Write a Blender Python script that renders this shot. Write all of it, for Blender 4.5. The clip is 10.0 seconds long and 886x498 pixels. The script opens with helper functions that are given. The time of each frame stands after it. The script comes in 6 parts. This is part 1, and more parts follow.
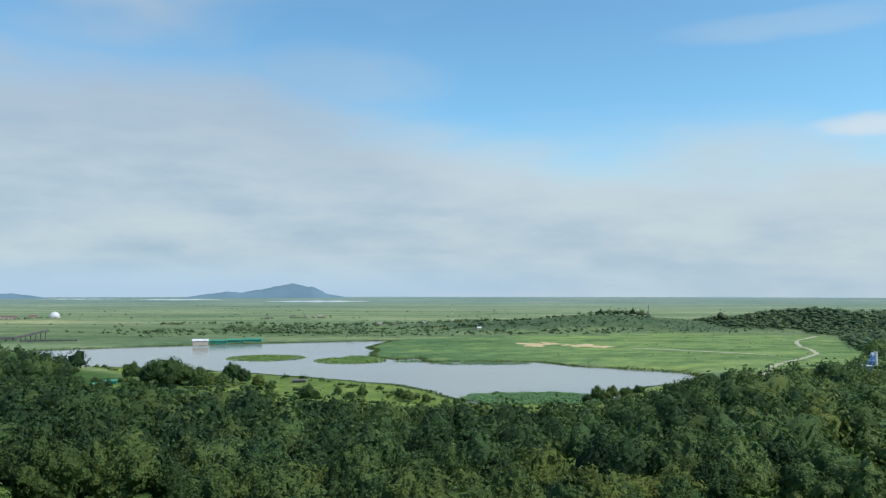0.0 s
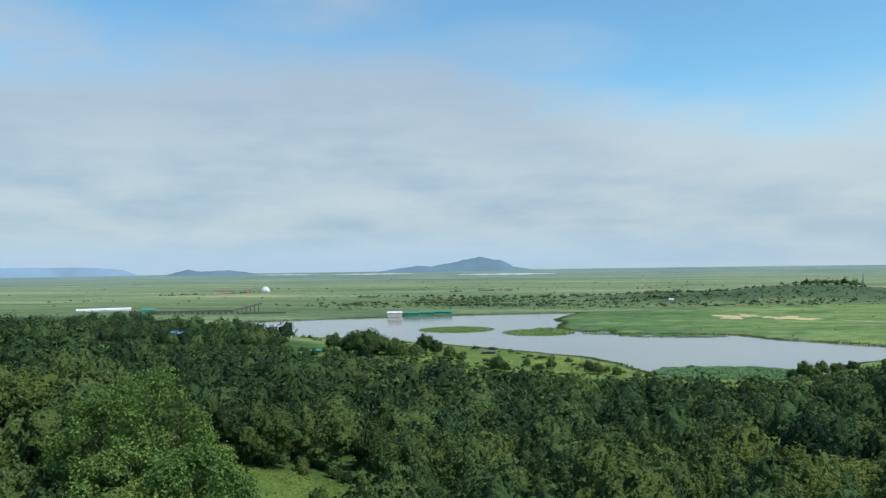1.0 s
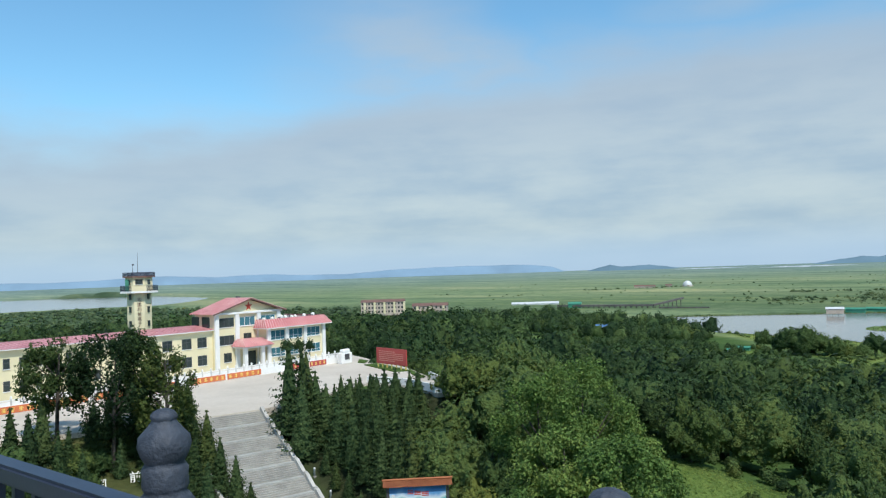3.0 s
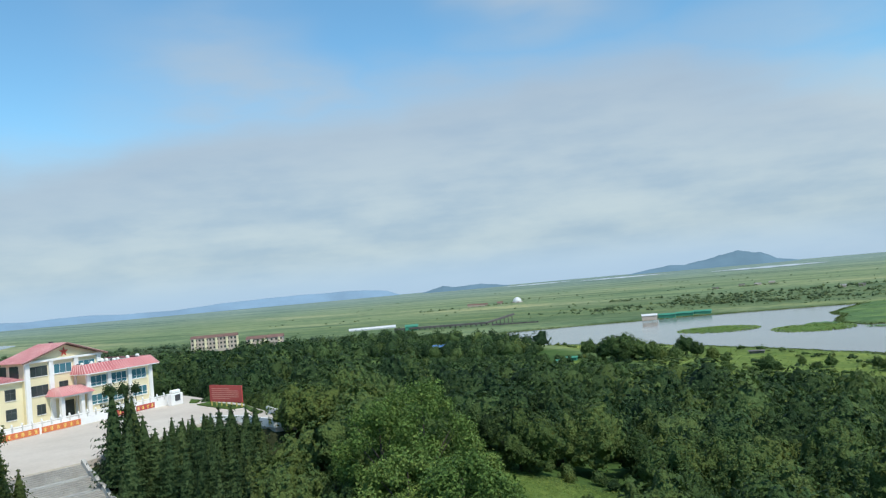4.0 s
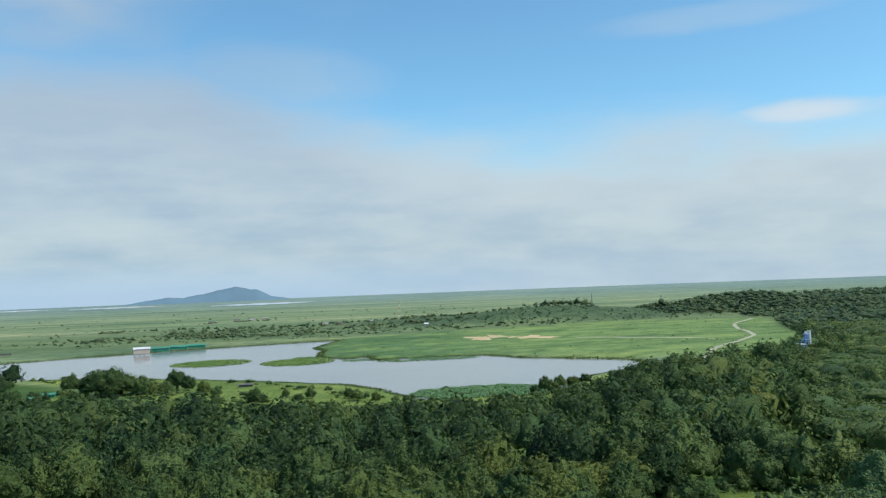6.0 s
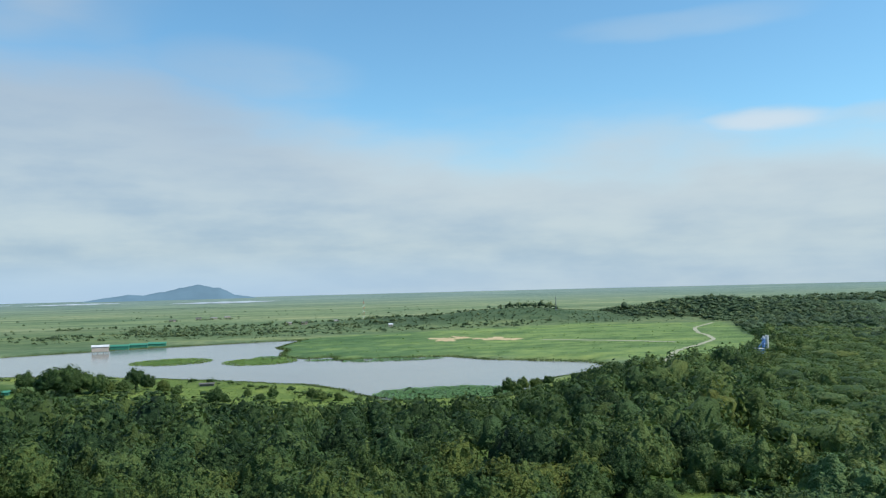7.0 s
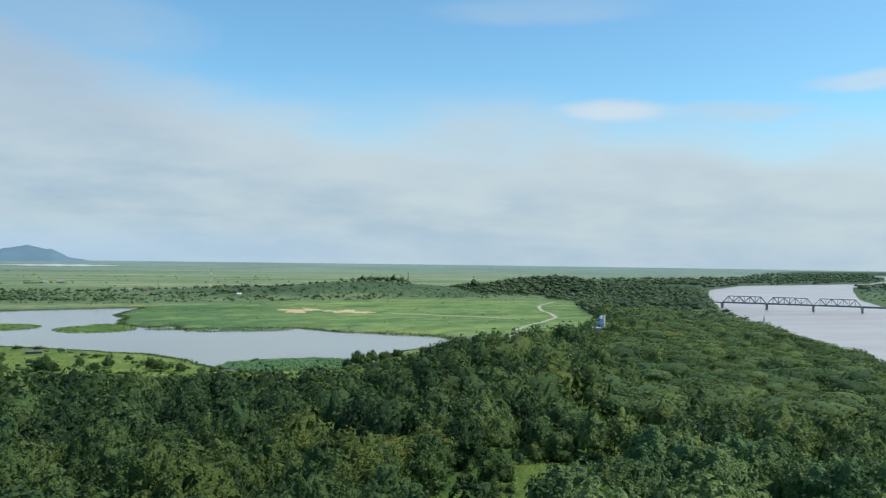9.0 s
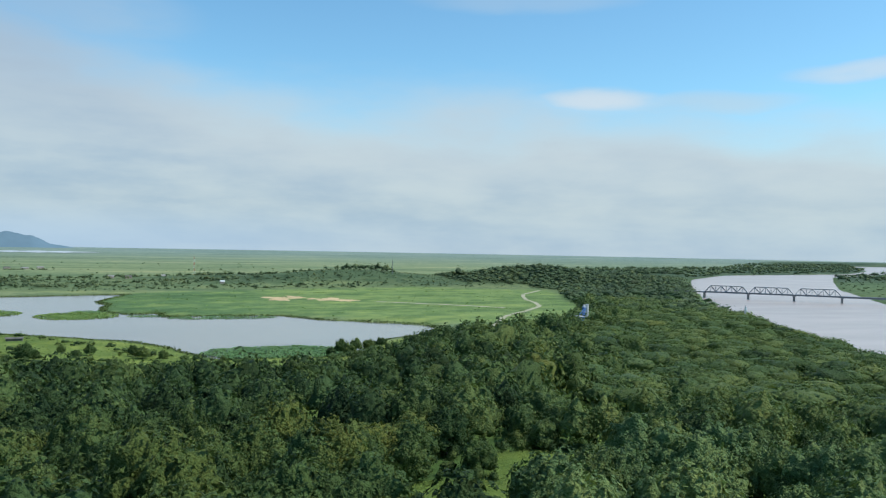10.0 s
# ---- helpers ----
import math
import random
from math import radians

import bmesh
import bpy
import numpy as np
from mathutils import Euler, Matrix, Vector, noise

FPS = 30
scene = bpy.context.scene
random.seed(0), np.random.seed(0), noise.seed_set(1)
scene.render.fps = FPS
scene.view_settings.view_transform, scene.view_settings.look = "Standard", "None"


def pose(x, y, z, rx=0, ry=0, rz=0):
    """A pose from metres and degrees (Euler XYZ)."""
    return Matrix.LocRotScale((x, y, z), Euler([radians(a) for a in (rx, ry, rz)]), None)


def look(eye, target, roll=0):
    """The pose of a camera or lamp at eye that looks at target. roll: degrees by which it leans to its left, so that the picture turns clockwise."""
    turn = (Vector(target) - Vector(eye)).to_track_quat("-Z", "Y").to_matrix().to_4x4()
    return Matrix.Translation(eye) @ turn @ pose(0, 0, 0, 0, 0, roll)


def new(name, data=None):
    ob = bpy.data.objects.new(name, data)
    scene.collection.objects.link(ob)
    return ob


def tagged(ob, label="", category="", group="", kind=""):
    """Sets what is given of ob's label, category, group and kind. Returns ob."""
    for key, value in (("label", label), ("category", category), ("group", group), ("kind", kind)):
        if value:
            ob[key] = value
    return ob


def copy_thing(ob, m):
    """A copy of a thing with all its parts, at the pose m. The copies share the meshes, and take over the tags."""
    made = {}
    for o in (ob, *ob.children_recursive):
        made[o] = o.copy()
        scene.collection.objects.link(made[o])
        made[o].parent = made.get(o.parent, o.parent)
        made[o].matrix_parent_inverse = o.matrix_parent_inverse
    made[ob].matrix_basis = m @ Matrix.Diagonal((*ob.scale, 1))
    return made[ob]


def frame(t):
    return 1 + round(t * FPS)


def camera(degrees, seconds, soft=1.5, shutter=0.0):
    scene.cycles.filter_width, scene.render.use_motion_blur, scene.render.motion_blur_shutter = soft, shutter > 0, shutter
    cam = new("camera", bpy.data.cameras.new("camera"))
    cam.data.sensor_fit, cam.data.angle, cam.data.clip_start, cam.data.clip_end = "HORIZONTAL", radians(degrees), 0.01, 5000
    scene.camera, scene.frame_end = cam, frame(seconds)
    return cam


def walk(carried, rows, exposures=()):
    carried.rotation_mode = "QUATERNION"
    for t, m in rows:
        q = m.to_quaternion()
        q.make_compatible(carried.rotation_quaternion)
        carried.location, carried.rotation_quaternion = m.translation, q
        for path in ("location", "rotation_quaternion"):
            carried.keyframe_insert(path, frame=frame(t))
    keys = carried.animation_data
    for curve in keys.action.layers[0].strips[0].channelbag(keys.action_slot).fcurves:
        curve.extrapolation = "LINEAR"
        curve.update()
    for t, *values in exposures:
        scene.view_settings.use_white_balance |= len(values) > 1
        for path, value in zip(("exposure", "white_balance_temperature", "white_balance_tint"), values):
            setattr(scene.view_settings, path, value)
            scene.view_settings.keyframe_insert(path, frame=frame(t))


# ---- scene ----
cam = camera(58.44, 10.0, soft=1.25, shutter=0.0)
EYE, ARM = 50.0, 0.2
# seconds, yaw, pitch, roll
ROWS = [
    (0.00, 0.00, 3.07, -0.02),
    (0.50, 6.02, 2.13, -0.19),
    (1.00, 13.41, 1.17, 0.85),
    (1.50, 22.08, 1.76, 1.83),
    (2.00, 31.39, 1.79, 1.46),
    (2.50, 38.22, 1.21, 1.14),
    (2.70, 40.48, 1.19, 0.99),
    (3.10, 43.40, 1.55, 2.10),
    (3.45, 42.20, 2.05, 3.20),
    (3.80, 36.67, 2.49, 4.16),
    (4.00, 31.27, 2.62, 5.11),
    (4.50, 20.00, 2.85, 5.95),
    (5.00, 9.46, 2.22, 4.47),
    (5.50, 0.98, 1.73, 3.12),
    (6.00, -3.92, 2.73, 2.22),
    (6.20, -5.00, 2.98, 2.10),
    (7.50, -7.23, 2.38, 1.24),
    (8.00, -9.46, 1.96, 1.38),
    (8.50, -13.10, 1.37, 1.46),
    (9.00, -17.00, 0.75, -0.77),
    (9.50, -18.43, 0.33, -1.09),
    (10.00, -18.12, -0.07, -1.07),
]


def held(yaw, pitch, roll):
    """The camera at arm's length before a standing viewer who turns."""
    a = radians(yaw)
    return pose(-ARM * math.sin(a), ARM * math.cos(a) - ARM, EYE, 90 + pitch, roll, yaw)


walk(cam, [(t, held(yaw, pitch, roll)) for t, yaw, pitch, roll in ROWS])

# ---------------------------------------------------------------- world and sun
SUN_AZ, SUN_EL = 112.0, 54.0          # clockwise from +y, height, degrees
world = bpy.data.worlds.new("world")
scene.world = world
world.use_nodes = True


class Nodes:
    """Short hand for a node tree."""

    def __init__(self, tree):
        self.tree = tree
        self.tree.nodes.clear()

    def add(self, kind, **props):
        n = self.tree.nodes.new(kind)
        for k, val in props.items():
            setattr(n, k, val)
        return n

    def put(self, socket, value):
        if isinstance(value, bpy.types.NodeSocket):
            self.tree.links.new(value, socket)
        elif value is not None:
            socket.default_value = value

    def math(self, op, a, b=None, c=None, clamp=False):
        n = self.add("ShaderNodeMath", operation=op, use_clamp=clamp)
        for s, val in zip(n.inputs, (a, b, c)):
            self.put(s, val)
        return n.outputs[0]

    def step(self, x, lo, hi, a=0.0, b=1.0):
        n = self.add("ShaderNodeMapRange", interpolation_type="SMOOTHSTEP")
        for s, val in zip(n.inputs, (x, lo, hi, a, b)):
            self.put(s, val)
        return n.outputs[0]

    def mix(self, fac, a, b, how="MIX"):
        n = self.add("ShaderNodeMix", data_type="RGBA", blend_type=how)
        self.put(n.inputs[0], fac)
        self.put(n.inputs[6], a)
        self.put(n.inputs[7], b)
        return n.outputs[2]

    def noise(self, vector, scale, detail=3.0, rough=0.5, dims="3D"):
        n = self.add("ShaderNodeTexNoise", noise_dimensions=dims)
        self.put(n.inputs["Vector"], vector)
        n.inputs["Scale"].default_value = scale
        n.inputs["Detail"].default_value = detail
        n.inputs["Roughness"].default_value = rough
        return n.outputs[0]

    def combine(self, x, y, z):
        n = self.add("ShaderNodeCombineXYZ")
        for s, val in zip(n.inputs, (x, y, z)):
            self.put(s, val)
        return n.outputs[0]

    def scaled(self, vector, s):
        n = self.add("ShaderNodeVectorMath", operation="MULTIPLY")
        self.put(n.inputs[0], vector)
        n.inputs[1].default_value = s
        return n.outputs[0]

    def ramp(self, fac, stops):
        n = self.add("ShaderNodeValToRGB")
        self.put(n.inputs[0], fac)
        while len(n.color_ramp.elements) < len(stops):
            n.color_ramp.elements.new(0.5)
        for e, (p, c) in zip(n.color_ramp.elements, stops):
            e.position, e.color = p, (*c, 1)
        return n.outputs[0]


def build_sky():
    w = Nodes(world.node_tree)
    sky = w.add("ShaderNodeTexSky", sky_type="NISHITA", sun_disc=False, sun_elevation=radians(SUN_EL), sun_rotation=radians(SUN_AZ),
                altitude=60.0, air_density=1.0, dust_density=0.6, ozone_density=2.0)
    ray = w.add("ShaderNodeTexCoord").outputs["Generated"]
    sep = w.add("ShaderNodeSeparateXYZ")
    w.put(sep.inputs[0], ray)
    x, y, z = sep.outputs
    el = w.math("MULTIPLY", w.math("ARCSINE", z), 57.29578)
    az = w.math("MULTIPLY", w.math("ARCTAN2", x, y), 57.29578)      # clockwise from +y
    sheet = w.combine(w.math("MULTIPLY", az, 0.042), w.math("MULTIPLY", el, 0.095), 0.0)
    broad = w.noise(sheet, 1.25, 2.0, 0.45)
    fine = w.noise(w.scaled(sheet, (1.0, 1.35, 1.0)), 2.9, 6.0, 0.54)
    wave = w.math("ADD", w.math("MULTIPLY", w.math("SUBTRACT", broad, 0.5), 7.0), w.math("MULTIPLY", w.math("SUBTRACT", fine, 0.5), 4.0))
    low = w.math("ADD", el, wave)
    # the cloud bank's upper edge, in twentieths of a degree, by bearing from -80 to 60
    rim = w.ramp(w.math("MULTIPLY_ADD", az, 1 / 140.0, 80 / 140.0), [((c + 80) / 140.0, (e / 20.0,) * 3) for c, e in (
        (-75, 9.4), (-56, 11.2), (-44, 13.5), (-30, 14.5), (-15, 14.5), (-6, 12.0), (8, 9.6), (25, 9.0), (40, 7.8), (55, 7.0))])
    edge = w.math("MULTIPLY", rim, 20.0)
    bank = w.step(w.math("SUBTRACT", low, edge), 3.4, -3.0)
    veil = w.math("MULTIPLY", w.step(broad, 0.40, 0.66), w.math("MULTIPLY", w.step(az, 2.0, -18.0), w.step(az, -60.0, -44.0)))
    veil = w.math("MULTIPLY", veil, w.step(fine, 0.25, 0.7, 0.35, 0.75))

    def puff(c0, e0, a, b, strength):
        """One small cloud."""
        p, q = w.math("DIVIDE", w.math("SUBTRACT", az, c0), a), w.math("DIVIDE", w.math("SUBTRACT", w.math("MULTIPLY_ADD", wave, 0.3, el), e0), b)
        r = w.math("ADD", w.math("MULTIPLY", p, p), w.math("MULTIPLY", q, q))
        return w.math("MULTIPLY", w.step(r, 1.6, 0.0), w.math("MULTIPLY", w.step(fine, 0.15, 0.6, 0.35, 1.0), strength))

    cover = w.math("MAXIMUM", w.math("MULTIPLY", bank, 0.94), veil)
    for q in ((29.0, 10.5, 4.5, 0.9, 0.75), (36.0, 10.1, 7.0, 0.9, 0.5), (46.0, 12.0, 4.5, 0.7, 0.6), (-8.0, 15.0, 8.0, 2.2, 0.4), (24.0, 17.5, 8.0, 1.0, 0.25)):
        cover = w.math("MAXIMUM", cover, puff(*q))
    bright = None
    for q in ((29.0, 10.5, 4.5, 0.9, 0.75), (46.0, 12.0, 4.5, 0.7, 0.6)):
        bright = puff(*q) if bright is None else w.math("MAXIMUM", bright, puff(*q))
    streak = w.noise(w.scaled(sheet, (0.9, 3.4, 1.0)), 2.3, 5.0, 0.55)
    tone = w.math("ADD", w.math("MULTIPLY", fine, 0.75), w.math("MULTIPLY", streak, 0.25))
    grey = w.mix(w.step(tone, 0.30, 0.68), (0.375, 0.50, 0.625, 1), (0.545, 0.645, 0.695, 1))
    grey = w.mix(w.step(w.math("SUBTRACT", low, edge), -9.0, 1.0), grey, w.mix(w.step(az, -12.0, 6.0), w.mix(broad, (0.34, 0.46, 0.61, 1), (0.51, 0.605, 0.68, 1)), (0.58, 0.665, 0.71, 1)))
    grey = w.mix(bright, grey, (0.74, 0.79, 0.83, 1))
    strip = w.math("MULTIPLY", w.step(el, 3.2, 0.2), w.step(az, 25.0, -18.0, 0.25, 0.85))
    grey = w.mix(strip, grey, (0.43, 0.60, 0.80, 1))
    blue = w.add("ShaderNodeVectorMath", operation="SCALE")
    w.put(blue.inputs[0], sky.outputs[0])
    blue.inputs["Scale"].default_value = 0.15
    clear = w.mix(1.0, blue.outputs[0], (0.77, 1.14, 1.18, 1), "MULTIPLY")
    colour = w.mix(cover, clear, grey)
    back = w.add("ShaderNodeBackground")
    w.put(back.inputs[0], colour)
    back.inputs[1].default_value = 1.0
    out = w.add("ShaderNodeOutputWorld")
    w.tree.links.new(back.outputs[0], out.inputs[0])


build_sky()
sun = new("sun", bpy.data.lights.new("sun", "SUN"))
sun.data.energy, sun.data.angle, sun.data.color = 3.9, radians(0.6), (1.0, 0.95, 0.87)
sun_way = Vector((math.sin(radians(SUN_AZ)) * math.cos(radians(SUN_EL)), math.cos(radians(SUN_AZ)) * math.cos(radians(SUN_EL)), math.sin(radians(SUN_EL))))
sun.matrix_world = look(sun_way * 300, (0, 0, 0))
scene.view_settings.exposure = 0.0


# ---------------------------------------------------------------- materials
def material(name, rough=0.7, metal=0.0):
    m = bpy.data.materials.new(name)
    m.use_nodes = True
    n = Nodes(m.node_tree)
    b = n.add("ShaderNodeBsdfPrincipled")
    b.inputs["Roughness"].default_value, b.inputs["Metallic"].default_value = rough, metal
    out = n.add("ShaderNodeOutputMaterial")
    n.tree.links.new(b.outputs[0], out.inputs[0])
    return m, n, b, out


def bumped(n, b, height, strength, distance):
    k = n.add("ShaderNodeBump")
    k.inputs["Strength"].default_value, k.inputs["Distance"].default_value = strength, distance
    n.put(k.inputs["Height"], height)
    n.tree.links.new(k.outputs[0], b.inputs["Normal"])


def position(n):
    return n.add("ShaderNodeNewGeometry").outputs["Position"]


def surface(name, dark, light, scale=0.6, rough=0.75, metal=0.0, grain=12.0, bump=0.25, depth=0.02):
    """A plain worn surface: two tones in broad stains, a finer grain and relief."""
    m, n, b, _ = material(name, rough, metal)
    p = position(n)
    stain, fine = n.noise(p, scale, 4.0, 0.6), n.noise(p, grain, 3.0, 0.6)
    f = n.math("ADD", n.math("MULTIPLY", stain, 0.7), n.math("MULTIPLY", fine, 0.3))
    n.put(b.inputs["Base Color"], n.ramp(f, [(0.32, dark), (0.66, light)]))
    bumped(n, b, fine, bump, depth)
    return m


def leaf_material(name, dark, light, warm, by="island", gloss=0.55, relief=0.34):
    """Leaves: each clump has its own green, each tree its own tint."""
    m, n, b, out = material(name, gloss)
    geo = n.add("ShaderNodeNewGeometry")
    one = geo.outputs["Random Per Island"]
    if by == "object":
        tree = n.add("ShaderNodeObjectInfo").outputs["Random"]
    else:
        tree = n.add("ShaderNodeAttribute", attribute_name="tint").outputs["Fac"]
    patch = n.noise(geo.outputs["Position"], 0.02, 2.0)
    spray = n.noise(geo.outputs["Position"], 1.6, 4.0, 0.62)
    f = n.math("ADD", n.math("MULTIPLY", n.math("SUBTRACT", one, 0.3), 0.42), n.math("ADD", n.math("MULTIPLY", tree, 0.55), n.math("MULTIPLY", patch, 0.16)))
    f = n.math("ADD", f, n.math("MULTIPLY", n.math("SUBTRACT", spray, 0.42), 0.22))
    green = n.ramp(f, [(0.12, dark), (0.55, light), (0.93, warm)])
    kind = n.math("FRACT", n.math("MULTIPLY", tree, 7.31))                       # sorts of tree: bluish, plain, olive
    green = n.mix(n.step(kind, 0.30, 0.0, 0.0, 0.5), green, n.mix(1.0, green, (0.84, 0.95, 1.08, 1), "MULTIPLY"))
    green = n.mix(n.step(kind, 0.74, 1.0, 0.0, 0.85), green, n.mix(1.0, green, (1.22, 1.05, 0.88, 1), "MULTIPLY"))
    n.put(b.inputs["Base Color"], green)
    leafy = n.add("ShaderNodeTexVoronoi", feature="F1")
    n.put(leafy.inputs["Vector"], geo.outputs["Position"])
    leafy.inputs["Scale"].default_value = 2.6
    bumped(n, b, n.math("SUBTRACT", n.noise(geo.outputs["Position"], 5.0, 3.0, 0.6), leafy.outputs["Distance"]), 0.9, relief)
    b.inputs["Specular IOR Level"].default_value = 0.08
    t = n.add("ShaderNodeBsdfTranslucent")
    n.put(t.inputs[0], n.mix(1.0, green, (1.05, 1.12, 0.75, 1), "MULTIPLY"))
    mixer = n.add("ShaderNodeMixShader")
    mixer.inputs[0].default_value = 0.2
    n.tree.links.new(b.outputs[0], mixer.inputs[1])
    n.tree.links.new(t.outputs[0], mixer.inputs[2])
    n.tree.links.new(mixer.outputs[0], out.inputs[0])
    return m


def ground_material():
    m, n, b, _ = material("ground cover", 0.95)
    p = position(n)
    cover = n.add("ShaderNodeAttribute", attribute_name="cover").outputs["Color"]
    tuft, clump = n.noise(p, 0.9, 4.0, 0.65), n.noise(p, 0.07, 4.0, 0.6)
    strip = n.noise(n.scaled(p, (0.0035, 0.019, 0.0)), 1.0, 5.0, 0.65)
    belt = n.noise(n.scaled(p, (0.0005, 0.0034, 0.0)), 1.0, 4.0, 0.7)
    band = n.noise(n.scaled(p, (0.0011, 0.0075, 0.0)), 1.0, 4.0, 0.6)
    scrub = n.step(n.noise(n.scaled(p, (0.02, 0.045, 0.0)), 1.0, 5.0, 0.7), 0.50, 0.64)
    f = n.math("ADD", n.math("MULTIPLY", tuft, 0.35), n.math("ADD", n.math("MULTIPLY", clump, 0.65), n.math("ADD", n.math("MULTIPLY", strip, 0.70), n.math("ADD", n.math("MULTIPLY", belt, 0.55), n.math("MULTIPLY", band, 0.60)))))
    shade = n.ramp(n.math("MULTIPLY", f, 0.352), [(0.41, (0.46, 0.56, 0.52)), (0.5, (1, 1, 1)), (0.585, (1.65, 1.38, 1.2))])
    shade = n.mix(n.math("MULTIPLY", scrub, 0.55), shade, (0.55, 0.68, 0.60, 1))
    n.put(b.inputs["Base Color"], n.mix(1.0, cover, shade, "MULTIPLY"))
    b.inputs["Specular IOR Level"].default_value = 0.1
    bumped(n, b, n.math("ADD", tuft, clump), 0.6, 0.5)
    return m


def water_material(name, deep, rough, ripple, spec=0.5):
    m, n, b, _ = material(name, rough)
    p = position(n)
    n.put(b.inputs["Base Color"], n.ramp(n.noise(n.scaled(p, (0.01, 0.03, 0.0)), 1.0, 3.0), [(0.3, deep), (0.7, [c * 1.18 for c in deep])]))
    b.inputs["IOR"].default_value = 1.333
    b.inputs["Specular IOR Level"].default_value = spec
    bumped(n, b, n.noise(n.scaled(p, (0.5, 1.2, 0.0)), 1.0, 3.0), ripple, 0.25)
    return m


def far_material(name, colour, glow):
    """Far hills: the haze of kilometres of air is put into a pale colour and a glow."""
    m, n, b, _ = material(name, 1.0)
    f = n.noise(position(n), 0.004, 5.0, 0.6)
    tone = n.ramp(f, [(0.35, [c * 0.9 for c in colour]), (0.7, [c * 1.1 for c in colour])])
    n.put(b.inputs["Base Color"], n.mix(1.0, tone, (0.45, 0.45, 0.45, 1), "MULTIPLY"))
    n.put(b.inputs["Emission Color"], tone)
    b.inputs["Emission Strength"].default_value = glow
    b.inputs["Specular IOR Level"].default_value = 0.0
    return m


